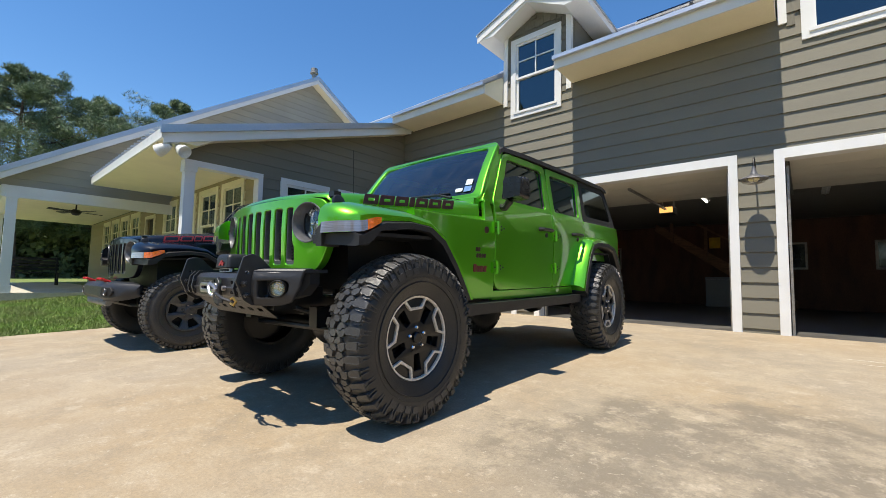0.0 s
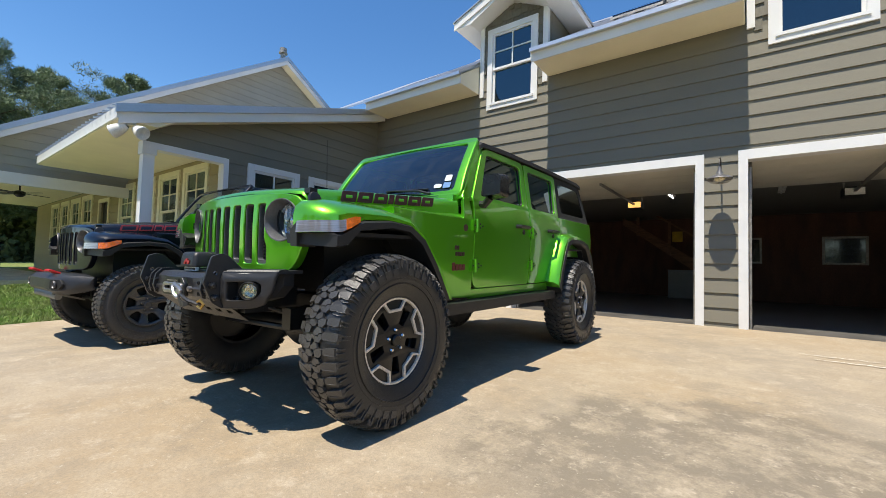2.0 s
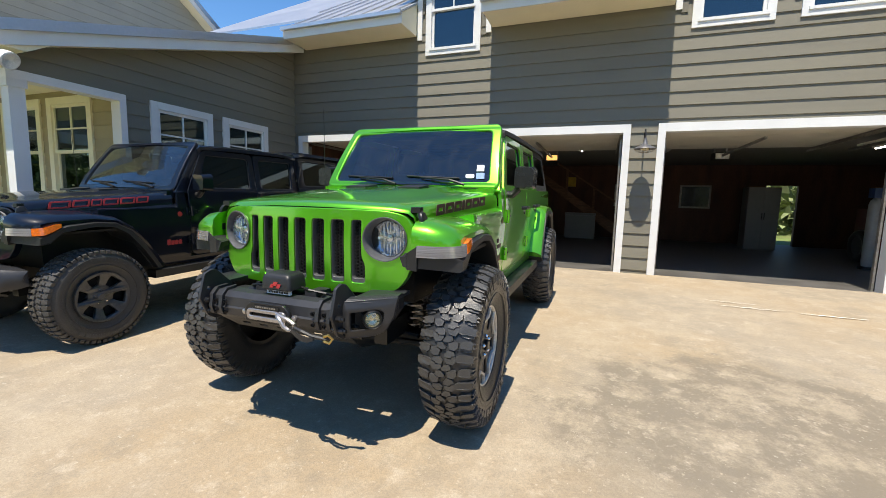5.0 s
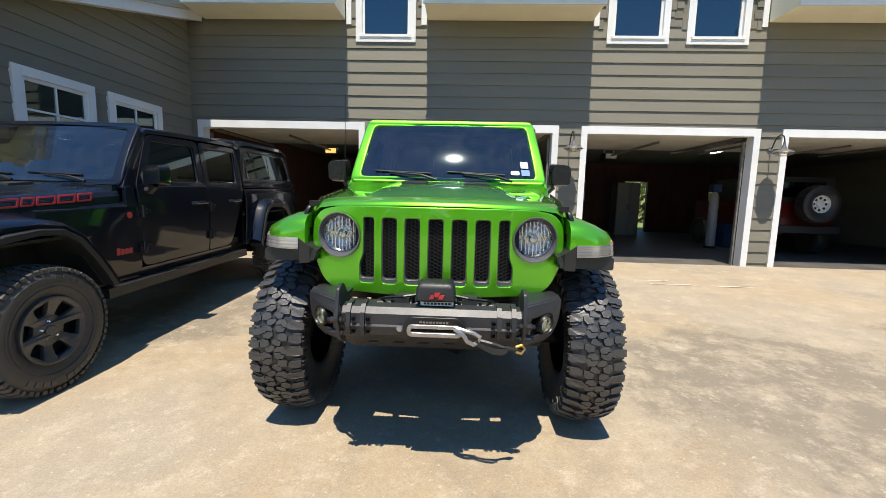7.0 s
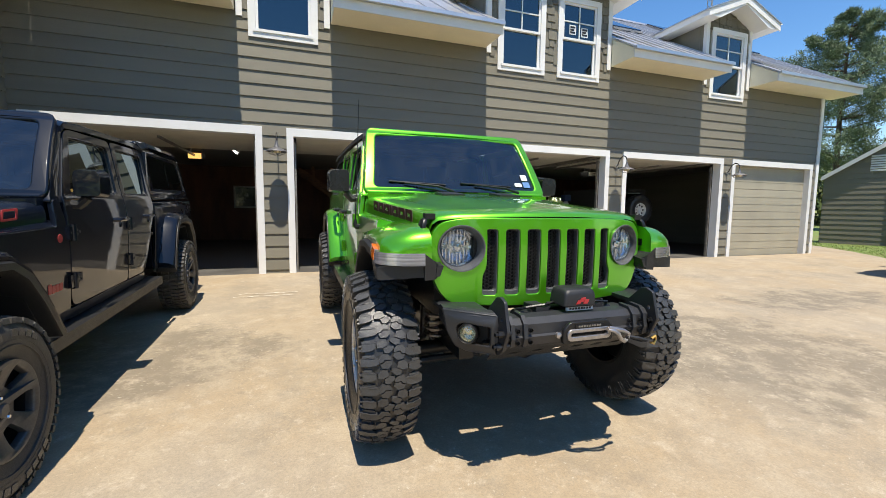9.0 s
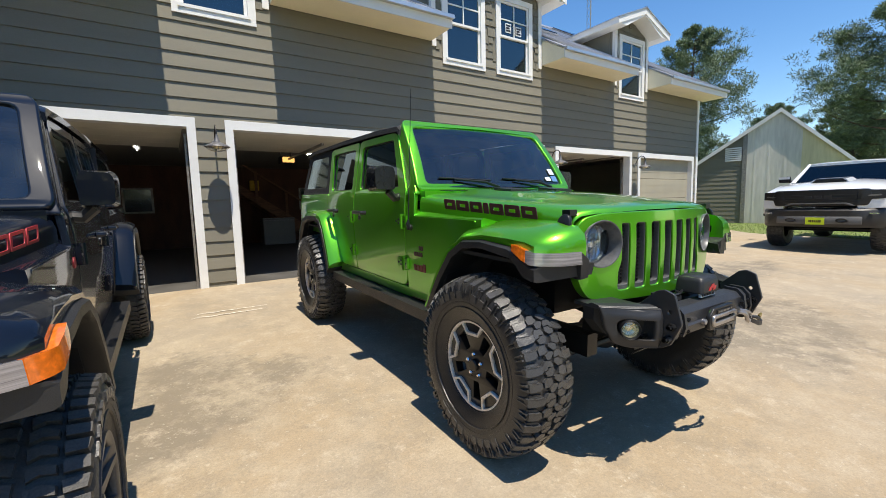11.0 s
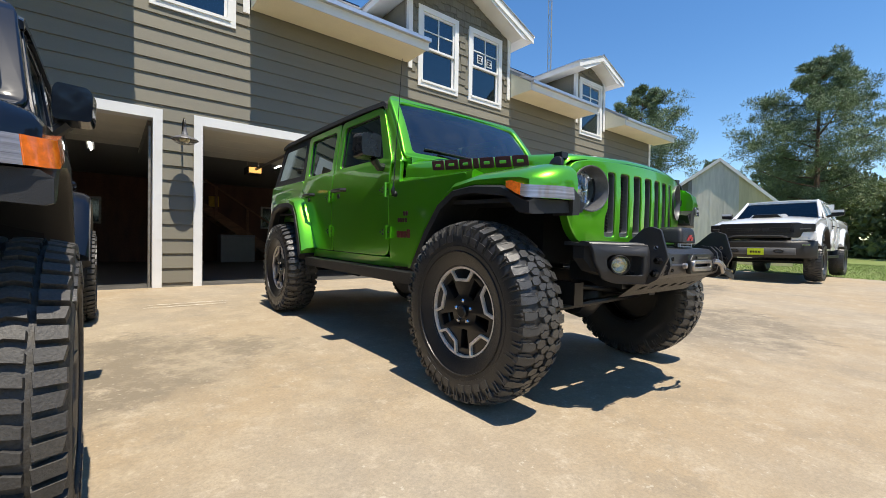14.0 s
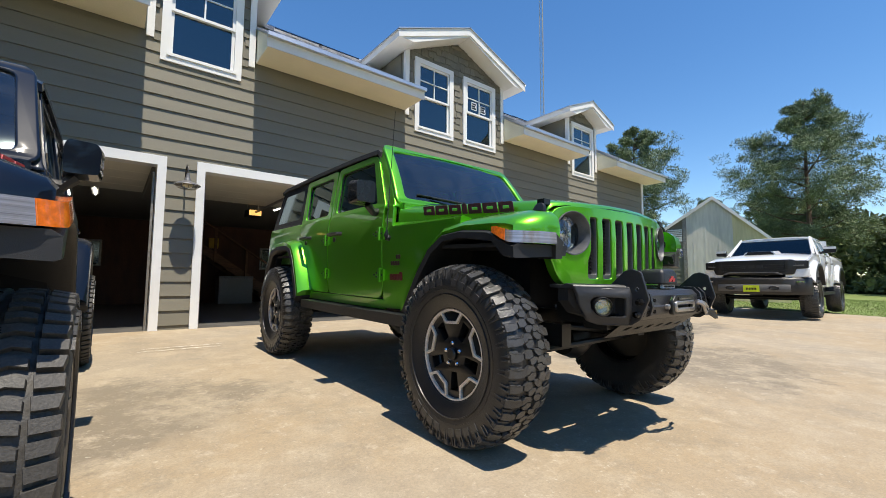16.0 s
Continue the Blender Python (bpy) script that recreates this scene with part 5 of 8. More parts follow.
        part("screen_pillar", plate(rounded([(0.85, Z(1.385)), (0.985, Z(1.385)), (1.222, Z(1.835)), (1.26, Z(1.872)), (1.16, Z(1.875))], 0.012), [], 0.05, 0.006, lambda u, v, o, s=s: (s * (side_x(v, dz) - 0.014 + o), u, v), zc + [Z(1.6), Z(1.75)]), paint, car, smooth=True)
        even(part("cowl_panel", plate(rounded([(0.15, Z(1.23)), (0.15, Z(1.15)), (0.30, Z(1.0)), (0.56, Z(0.66)), (0.985, Z(0.645)), (0.985, Z(0.70)), (0.978, Z(1.16)), (0.93, Z(1.40)), (0.865, Z(1.395)), (0.845, Z(1.23))], 0.02), [], 0.03, 0.004, side, zc), paint, car, smooth=True))
        bm = bmesh.new()
        rings = []
        for y in (0.10, 0.22, 0.34, 0.46, 0.58, 0.70, 0.80, 0.90):
            k = (y + 0.435) / 1.255
            xh, xs, zh, zs = 0.634 + 0.133 * k, side_x(1.25) + 0.014, Z(hood_z(min(y, 0.82))) - 0.112, Z(1.228)
            rings.append([(s * (xh - 0.03), y, zh), (s * (xh + 0.012), y, zh - 0.012), (s * (xs - 0.022), y, zs + 0.018), (s * (xs - 0.004), y, zs + 0.010), (s * xs, y, zs - 0.012), (s * xs, y, zs - 0.04), (s * (xh - 0.03), y, zs - 0.04)])
        loft(bm, rings)
        part("fender_shelf", bm, paint, car, smooth=True)
        part("rocker_panel", plate([(0.985, Z(0.635)), (0.985, Z(0.70)), (2.42, Z(0.70)), (2.42, Z(0.635))], [], 0.028, 0.004, side), paint, car)
        d1 = rounded([(0.992, Z(0.712)), (1.965, Z(0.712)), (1.965, Z(1.40)), (1.955, Z(1.86)), (1.30, Z(1.86)), (1.225, Z(1.83)), (0.99, Z(1.40))], [0.10, 0.03, 0.01, 0.05, 0.04, 0.03, 0.02])
        w1 = rounded([(1.115, Z(1.435)), (1.885, Z(1.43)), (1.895, Z(1.81)), (1.30, Z(1.81)), (1.275, Z(1.79))], [0.03, 0.04, 0.05, 0.04, 0.03])
        d2 = rounded([(1.985, Z(0.712)), (2.38, Z(0.712)), (2.47, Z(0.80)), (2.58, Z(1.10)), (2.72, Z(1.30)), (2.75, Z(1.86)), (1.985, Z(1.86))], [0.03, 0.05, 0.05, 0.08, 0.03, 0.05, 0.04])
        w2 = rounded([(2.055, Z(1.43)), (2.64, Z(1.43)), (2.675, Z(1.81)), (2.055, Z(1.81))], 0.05)
        zd = zc + [Z(1.5), Z(1.6), Z(1.7), Z(1.8)]
        for nm, d, wn2, hinge, handle, g in (("front_door", d1, w1, 1.0, 1.80, CARGLASS if not pickup else PRIVACY), ("rear_door", d2, w2, 1.99, 2.50, PRIVACY)):
            door = even(part(nm, plate(d, [wn2], 0.034, 0.004, side, zd, 2), paint, car, smooth=True))
            cx = sum(p[0] for p in wn2) / len(wn2)
            part("window", plate([(cx + (p[0] - cx) * 1.02, p[1] - 0.004 + 0.008 * (p[1] > Z(1.6))) for p in wn2], [], 0.005, 0.001, lambda u, v, o, s=s: (s * (side_x(v, dz) + o - 0.010), u, v)), PRIVACY, door)
            seal = [(cx + (p[0] - cx) * 0.975, Z(1.62) + (p[1] - Z(1.62)) * 0.955) for p in wn2]
            part("window_seal", plate([(cx + (p[0] - cx) * 1.01, p[1]) for p in wn2], [seal], 0.012, 0.002, lambda u, v, o, s=s: (s * (side_x(v, dz) + o - 0.004), u, v)), PLASTIC, door)
            for zz in (1.19, 0.885):
                x0 = side_x(Z(zz), dz) + 0.014
                bm = bmesh.new()
                for a, b, t, q in ((-0.058, -0.016, 0.020, 0.040), (0.016, 0.098, 0.018, 0.036)):
                    box(bm, min(s * x0, s * (x0 + t)), max(s * x0, s * (x0 + t)), hinge + a, hinge + b, Z(zz - q), Z(zz + q))
                bevel(bm, 0.006, 2)
                tube(bm, [(s * (x0 + 0.014), hinge, Z(zz - 0.052)), (s * (x0 + 0.014), hinge, Z(zz + 0.052))], 0.019, 12)
                bare = len(bm.faces)
                for a, b in ((-0.037, 0.0), (0.042, 0.014), (0.042, -0.014), (0.076, 0.0)):
                    tube(bm, [(s * (x0 + 0.010), hinge + a, Z(zz + b)), (s * (x0 + 0.0225), hinge + a, Z(zz + b))], 0.007, 8)
                for f in list(bm.faces)[bare:]:
                    f.material_index = 1
                part("hinge", bm, [paint, PLASTIC], door, smooth=True)
            bm = bmesh.new()
            x0 = side_x(Z(1.23), dz) + 0.012
            tube(bm, [(s * (x0 + q), handle + y, Z(1.235)) for q, y in ((0.0, -0.115), (0.036, -0.098), (0.042, 0.0), (0.036, 0.085), (0.0, 0.105))], 0.017, 8)
            lathe(bm, [(0.022, s * x0), (0.022, s * (x0 + 0.012)), (0.0, s * (x0 + 0.014))], 12, "x", (0, handle + 0.02, Z(1.19)))
            part("handle", bm, paint if pickup else BLACK, door, smooth=True)
        # mirror
        bm = bmesh.new()
        x0 = 0.83 if pickup else 0.855
        prism(bm, rounded([(0.0, 0.0), (0.185, 0.005), (0.19, 0.15), (0.165, 0.185), (0.02, 0.19), (0.0, 0.16)], 0.03), "y", 1.02, 1.14)
        bevel(bm, 0.03, 3)
        for v in bm.verts:
            k = 1 - 0.14 * max(0, min(1, (1.11 - v.co.y) / 0.09))
            v.co.x, v.co.z = 0.095 + (v.co.x - 0.095) * k, 0.095 + (v.co.z - 0.095) * k
        for v in bm.verts:
            v.co = Vector((s * (x0 + v.co.x * (0.86 if pickup else 0.92)), v.co.y + 0.05 * (v.co.x - 0.1), Z(1.405) + v.co.z))
        mirror = part("mirror", bm, NAVY if pickup else SATINBLACK, car, "black door mirror", smooth=True)
        bm = bmesh.new()
        tube(bm, [(s * 0.77, 1.09, Z(1.37)), (s * 0.84, 1.09, Z(1.36)), (s * 0.89, 1.085, Z(1.41))], 0.03, 8)
        part("mirror_arm", bm, PLASTIC, mirror, smooth=True)
        bm = bmesh.new()
        box(bm, min(s * 0.87, s * 0.98), max(s * 0.87, s * 0.98), 1.142, 1.147, Z(1.43), Z(1.57))
        part("mirror_glass", bm, CHROME, mirror)
        # round badge and red badge on the cowl
        bm = bmesh.new()
        x0 = side_x(Z(1.17), dz) + 0.014
        lathe(bm, [(0.026, s * x0), (0.026, s * (x0 + 0.005)), (0.0, s * (x0 + 0.006))], 20, "x", (0, 0.865, Z(1.165)))
        if s > 0:
            part("round_badge", bm, DECAL if not pickup else REDLINE, car)
        else:
            bm.free()
        letters(car, [(0.715 + 0.042 * i, 0.75 + 0.042 * i, 0, 0.045 + 0.012 * (i == 0), 0.0) for i in range(4)], lambda u, v, o, s=s: (s * (side_x(Z(0.86) + v, dz) + 0.016 + o), u, Z(0.85) + v), REDLINE if pickup else DARKRED, "side_badge")
        if not pickup:
            letters(car, [(0.735 + 0.03 * (i % 4) + 0.012 * (i // 4), 0.758 + 0.03 * (i % 4) + 0.012 * (i // 4), 0.045 * (i // 4 == 0), 0.03 + 0.045 * (i // 4 == 0), 0.0) for i in (0, 1, 4, 5, 6, 7)], lambda u, v, o, s=s: (s * (side_x(Z(0.96) + v, dz) + 0.016 + o), u, Z(0.955) + v), DECAL, "sticker")
        # running step
        part("side_step", bbox(min(s * 0.76, s * 0.885), max(s * 0.76, s * 0.885), 0.52, 2.42 if not pickup else 2.6, Z(0.55), Z(0.625), 0.02, 2), PLASTIC, car)

        # rear quarter and rear flare
        y2 = axle
        if not pickup:
            even(part("rear_quarter", plate(rounded([(2.74, Z(1.40)), (2.735, Z(1.30)), (2.60, Z(1.10)), (2.52, Z(0.98)), (3.60, Z(0.98)), (3.66, Z(0.70)), (3.78, Z(0.70)), (3.78, Z(1.40))], 0.02), [], 0.03, 0.005, side, zc), paint, car, smooth=True))
            part("rear_quarter_lower", plate([(2.40, Z(0.70)), (2.40, Z(0.635)), (2.46, Z(0.635)), (2.60, Z(1.09)), (2.57, Z(1.09)), (2.48, Z(0.80))], [], 0.03, 0.004, side, zc), paint, car)
        top = [(-0.62, 0.70), (-0.56, 0.86), (-0.45, 1.08), (-0.36, 1.18), (-0.22, 1.215), (0.10, 1.215), (0.33, 1.17), (0.50, 1.0), (0.58, 0.80)]
        bm = bmesh.new()
        rings = []
        for y, z in top:
            rings.append([(s * 0.76, y2 + y, Z(z + 0.025)), (s * 0.88, y2 + y * 0.99, Z(z + 0.012)), (s * 0.925, y2 + y * 0.96, Z(z - 0.015)), (s * 0.93, y2 + y * 0.92, Z(z - 0.05)), (s * 0.76, y2 + y * 0.9, Z(z - 0.05))])
        loft(bm, rings)
        part("rear_fender", bm, paint, car, smooth=True)
        bm = bmesh.new()
        rings = []
        for y, z in top:
            rings.append([(s * 0.78, y2 + y * 0.93, Z(z - 0.04)), (s * 0.934, y2 + y * 0.93, Z(z - 0.045)), (s * 0.938, y2 + y * 0.87, Z(z - 0.085)), (s * 0.915, y2 + y * 0.84, Z(z - 0.10)), (s * 0.74, y2 + y * 0.85, Z(z - 0.09))])
        loft(bm, rings)
        part("fender_flare", bm, PLASTIC, car, "black plastic fender flare", smooth=True)

    # windscreen frame, glass, wipers
    def ws(u, v, o):
        return (u * (1.016 - 0.185 * v), 0.855 + 0.325 * v / 0.46 - 0.018 * (1 - (2 * v / 0.46 - 1) ** 2) - o * 0.8 + 0.03 * (u / 0.7) ** 2, Z(1.455 + v) + o * 0.6)
    even(part("windscreen_frame", plate(rounded([(-0.755, -0.05), (0.755, -0.05), (0.752, 0.47), (-0.752, 0.47)], 0.05), [rounded([(-0.70, -0.022), (0.70, -0.022), (0.695, 0.432), (-0.695, 0.432)], 0.05)], 0.055, 0.012, ws, [0.05, 0.15, 0.25, 0.35], 2), paint, car, smooth=True))
    glass_bm = bmesh.new()
    loft(glass_bm, [[ws(-0.71 + 1.42 * i / 12, v, 0.012) for i in range(13)] for v in (-0.03, 0.03, 0.10, 0.17, 0.24, 0.30, 0.36, 0.44)], closed=False)
    pane = part("windscreen", glass_bm, CARGLASS, car, smooth=True)
    bm = bmesh.new()
    loft(bm, [[ws(-0.69 + 1.38 * i / 12, v, 0.004) for i in range(13)] for v in (-0.028, 0.0)], closed=False)
    part("screen_border", bm, CABIN, car)
    for c0, c1 in ((0.50, 0.02), (-0.08, -0.56)):
        bm = bmesh.new()
        p = [Vector(ws(c0, -0.045, 0.04)), Vector(ws(c0 - 0.12, -0.012, 0.045)), Vector(ws(c1 + 0.1, 0.018, 0.03))]
        tube(bm, p, [0.012, 0.01, 0.006], 6)
        tube(bm, [Vector(ws(c0 - 0.05, 0.016, 0.022)), Vector(ws(c1 - 0.02, 0.032, 0.022))], 0.007, 6)
        part("wiper", bm, BLACK, car)
    bm = bmesh.new()
    box(bm, -0.76, 0.76, 0.78, 0.93, Z(1.335), Z(1.405))
    part("cowl_top", bevel(bm, 0.012, 1), paint, car)
    bm = bmesh.new()
    for i in range(9):
        box(bm, -0.6 + 0.14 * i, -0.5 + 0.14 * i, 0.775, 0.86, Z(1.4055), Z(1.409))
    part("cowl_vents", bm, PLASTIC, car)
    if not pickup:
        for nm, u0, u1, v0, v1, mt in (("inspection_sticker", 0.585, 0.645, 0.075, 0.125, STICKER), ("toll_sticker", 0.585, 0.65, 0.015, 0.062, BLUESTICKER), ("oval_sticker", 0.50, 0.57, 0.020, 0.052, STICKER)):
            pts = rounded([(u0, v0), (u1, v0), (u1, v1), (u0, v1)], 0.004 if nm[0] != "o" else 0.04)
            part(nm, plate(pts, [], 0.003, 0.0005, lambda u, v, o: ws(u, v, 0.02 + o)), mt, pane)

    # cabin
    bm = bmesh.new()
    box(bm, -0.70, 0.70, 0.90, 1.15, Z(1.22), Z(1.42))
    box(bm, -0.72, 0.72, 0.9, 2.7, Z(0.70), Z(0.76))
    part("dashboard", bevel(bm, 0.03, 2), CABIN, car)
    bm = bmesh.new()
    lathe(bm, [(0.175, -0.012), (0.19, 0.0), (0.175, 0.012), (0.165, 0.0), (0.175, -0.012)], 24, "y", (0, 0, 0))
    for v in bm.verts:
        v.co = Vector((0.36 + v.co.x, 1.33 + v.co.y - 0.35 * v.co.z, Z(1.33) + v.co.z * 0.94))
    part("steering_wheel", bm, CABIN, car, smooth=True)
    for x in (0.36, -0.36):
        for y in (1.62, 2.42):
            bm = bmesh.new()
            box(bm, x - 0.24, x + 0.24, y - 0.35, y + 0.12, Z(0.86), Z(1.02))
            b2 = box(bm, x - 0.23, x + 0.23, y + 0.10, y + 0.25, Z(0.98), Z(1.55))
            box(bm, x - 0.12, x + 0.12, y + 0.17, y + 0.27, Z(1.58), Z(1.76))
            part("seat", bevel(bm, 0.04, 2), CABIN, car, smooth=True)
    for y in (1.95, 2.72):
        bm = bmesh.new()
        tube(bm, [(-0.69, y, Z(1.3)), (-0.66, y, Z(1.78)), (-0.60, y, Z(1.85)), (0.60, y, Z(1.85)), (0.66, y, Z(1.78)), (0.69, y, Z(1.3))], 0.03, 8)
        part("roll_bar", bm, CABIN, car, smooth=True)

    # roof
    rear = 3.60 if not pickup else 2.78
    rings = []
    stations = [(1.185, 1.885), (1.23, 1.915), (1.6, 1.93), (2.4, 1.935), (rear - 0.15, 1.925), (rear, 1.90)]
    for y, z in stations:
        rings.append([(0.738, y, Z(z - 0.055)), (0.734, y, Z(z - 0.018)), (0.69, y, Z(z - 0.002)), (0.5, y, Z(z)), (0, y, Z(z + 0.006)), (-0.5, y, Z(z)), (-0.69, y, Z(z - 0.002)), (-0.734, y, Z(z - 0.018)), (-0.738, y, Z(z - 0.055))])
    bm = bmesh.new()
    loft(bm, [[(p[0], p[1], p[2]) for p in r0] for r0 in rings], closed=True)
    part("roof", bm, SOFTTOP if not pickup else paint, car, "black canvas top" if not pickup else "", smooth=True)
    bm = bmesh.new()
    loft(bm, [[(-0.715, 1.165, Z(1.88)), (-0.6, 1.16, Z(1.905)), (0, 1.155, Z(1.918)), (0.6, 1.16, Z(1.905)), (0.715, 1.165, Z(1.88))], [(-0.715, 1.225, Z(1.885)), (-0.6, 1.225, Z(1.922)), (0, 1.225, Z(1.93)), (0.6, 1.225, Z(1.922)), (0.715, 1.225, Z(1.885))]], closed=False)
    bmesh.ops.solidify(bm, geom=bm.faces[:], thickness=0.02)
    part("header_panel", bm, paint, car, smooth=True)
    if not pickup:
        for s in (1, -1):
            tri = rounded([(2.77, 1.395), (3.765, 1.395), (3.74, 1.50), (3.59, 1.87), (2.77, 1.87)], 0.03)
            hole = rounded([(2.86, 1.47), (3.66, 1.47), (3.52, 1.815), (2.86, 1.815)], 0.06)
            fm = lambda u, v, o, s=s: (s * (side_x(v, 0) - 0.006 + o), u, Z(v))
            q = part("top_side", plate(tri, [hole], 0.02, 0.004, fm, [1.5, 1.6, 1.7, 1.8]), SOFTTOP, car)
            part("vinyl_window", plate(hole, [], 0.004, 0.001, lambda u, v, o, s=s: (s * (side_x(v, 0) - 0.004 + o), u, Z(v)), [1.5, 1.6, 1.7, 1.8]), VINYL, q)
        bm = bmesh.new()
        loft(bm, [[(-0.75, 3.77, Z(1.40)), (0.75, 3.77, Z(1.40)), (0.75, 3.75, Z(1.40)), (-0.75, 3.75, Z(1.40))], [(-0.70, 3.60, Z(1.88)), (0.70, 3.60, Z(1.88)), (0.70, 3.58, Z(1.88)), (-0.70, 3.58, Z(1.88))]])
        part("top_back", bm, SOFTTOP, car)
        bm = bmesh.new()
        box(bm, -0.78, 0.78, 3.74, 3.80, Z(0.68), Z(1.40))
        part("tailgate", bevel(bm, 0.015, 2), paint, car)
        part("rear_bumper", bbox(-0.80, 0.80, 3.78, 3.98, Z(0.62), Z(0.80), 0.03), PLASTIC, car)
        for s in (1, -1):
            part("tail_lamp", bbox(min(s * 0.66, s * 0.80), max(s * 0.66, s * 0.80), 3.785, 3.86, Z(1.02), Z(1.22), 0.015), TAIL, car)
    # aerial
    bm = bmesh.new()
    tube(bm, [(-0.80, 0.885, Z(1.15)), (-0.835, 0.885, Z(1.155)), (-0.842, 0.885, Z(1.175)), (-0.840, 0.882, Z(1.21))], [0.022, 0.022, 0.016, 0.006], 10)
    tube(bm, [(-0.840, 0.882, Z(1.21)), (-0.815, 0.85, Z(2.08))], [0.004, 0.002], 5)
    part("aerial", bm, BLACK, car, "thin black whip aerial")
    return car, Z


def steel_bumper(car, Z):
    """A steel winch bumper with stinger plates, ribs, lamps, fairlead, hook and a skid plate."""
    sec = [(-0.79, 0.690), (-0.825, 0.715), (-0.838, 0.757), (-0.826, 0.764), (-0.824, 0.812), (-0.800, 0.838), (-0.74, 0.842), (-0.70, 0.815), (-0.58, 0.812), (-0.58, 0.69)]
    bm = bmesh.new()
    prism(bm, sec, "x", -0.405, 0.405)
    part("bumper_beam", bevel(bm, 0.005, 2, 12), BUMPERMAT, car)
    for s in (1, -1):
        # wing: face with a lamp opening, top plate, back
        def face(u, v, o, s=s):
            back = 0.02 + 0.95 * max(0, u - 0.44)
            return (s * u, -0.815 + back - o + 0.30 * max(0, v - 0.815) + 0.35 * max(0, 0.725 - v), v)
        out = rounded([(0.425, 0.672), (0.525, 0.672), (0.572, 0.690), (0.606, 0.760), (0.618, 0.852), (0.425, 0.852)], [0.004, 0.015, 0.015, 0.02, 0.004, 0.004])
        opening = rounded([(0.448, 0.708), (0.535, 0.708), (0.574, 0.742), (0.578, 0.790), (0.556, 0.808), (0.448, 0.804)], 0.012)
        bm = plate(out, [opening], 0.018, 0.004, face, cuts=[0.70, 0.725, 0.76, 0.80, 0.815, 0.83])
        wing = part("bumper_wing", bm, BUMPERMAT, car, smooth=True)
        bm = bmesh.new()
        rings = []
        for u in (0.425, 0.5, 0.54, 0.57, 0.60, 0.616):
            f = face(u, 0.85, 0)[1]
            rings.append([(s * u, f - 0.006, 0.842), (s * u, f + 0.012, 0.860), (s * u, f + 0.05, 0.866), (s * u, f + 0.07, 0.856), (s * u, -0.47, 0.860), (s * u, -0.47, 0.842)])
        loft(bm, rings)
        part("wing_top_plate", bm, BUMPERMAT, wing, smooth=True)
        bm = bmesh.new()
        rings = []
        for u, lo in ((0.44, 0.70), (0.52, 0.70), (0.57, 0.72), (0.602, 0.78)):
            f = face(u, 0.76, 0)[1] + 0.07
            rings.append([(s * u, f, lo), (s * u, f, 0.84), (s * u, f + 0.06, 0.84), (s * u, f + 0.06, lo)])
        loft(bm, rings)
        part("wing_back", bm, CABIN, wing)
        # fog lamp in the opening
        c = (s * 0.530, face(0.530, 0.758, 0)[1] - 0.002, 0.758)
        R = Matrix.Rotation(radians(40) * s, 4, "Z")
        bm = bmesh.new()
        lathe(bm, [(0.047, 0.03), (0.047, -0.012), (0.043, -0.018), (0.038, -0.010), (0.036, 0.02)], 26, "y", (0, 0, 0))
        bmesh.ops.transform(bm, matrix=Matrix.Translation(c) @ R, verts=bm.verts)
        fog = part("fog_lamp", bm, BLACK, wing, "round fog lamp in the wing", smooth=True)
        bm = bmesh.new()
        lathe(bm, [(0.037, -0.008), (0.03, 0.012), (0.014, 0.02), (0.0, 0.02)], 14, "y", (0, 0, 0))
        bmesh.ops.transform(bm, matrix=Matrix.Translation(c) @ R, verts=bm.verts)
        part("fog_reflector", bm, FOGLENS, fog)
        bm = bmesh.new()
        lathe(bm, [(0.038, -0.009), (0.025, -0.016), (0.0, -0.019)], 22, "y", (0, 0, 0))
        bmesh.ops.transform(bm, matrix=Matrix.Translation(c) @ R, verts=bm.verts)
        part("fog_lens", bm, LENS, fog, smooth=True)
        # stinger plate, its bolts, and the ribs over the beam
        out = rounded([(-0.71, 0.675), (-0.83, 0.672), (-0.872, 0.70), (-0.915, 0.800), (-0.878, 0.925), (-0.835, 0.940), (-0.80, 0.930), (-0.71, 0.845)], 0.008)
        bm = plate(out, [circle(-0.860, 0.845, 0.012, 12)], 0.016, 0.002, lambda u, v, o, s=s: (s * 0.412 + o, u + 0.035, v))
        st = part("stinger_plate", bm, BUMPERMAT, car)
        for yy, zz in ((-0.830, 0.725), (-0.845, 0.785), (-0.72, 0.71)):
            bm = bmesh.new()
            lathe(bm, [(0.016, -0.026), (0.016, 0.026), (0.010, 0.030), (0.0, 0.030)], 6, "x", (s * 0.420, yy, zz))
            lathe(bm, [(0.010, -0.04), (0.010, 0.04), (0.0, 0.042)], 8, "x", (s * 0.420, yy, zz))
            part("bolt", bm, BLACK, st)
        for x0 in (0.305, 0.37):
            bm = bmesh.new()
            prism(bm, [(-0.79, 0.700), (-0.838, 0.715), (-0.850, 0.757), (-0.838, 0.820), (-0.806, 0.852), (-0.74, 0.856), (-0.74, 0.838), (-0.80, 0.834), (-0.822, 0.81), (-0.826, 0.757), (-0.80, 0.71)], "x", s * x0 - 0.010, s * x0 + 0.010)
            rib = part("beam_rib", bevel(bm, 0.003, 1), BUMPERMAT, car)
            for zz in (0.735, 0.79):
                bm = bmesh.new()
                lathe(bm, [(0.010, -0.852), (0.010, -0.838), (0.0, -0.854)], 6, "y", (s * (x0 - 0.026), 0.006, zz))
                part("bolt", bm, BLACK, rib)
    # winch low behind the beam, with its frame and cables
    bm = bmesh.new()
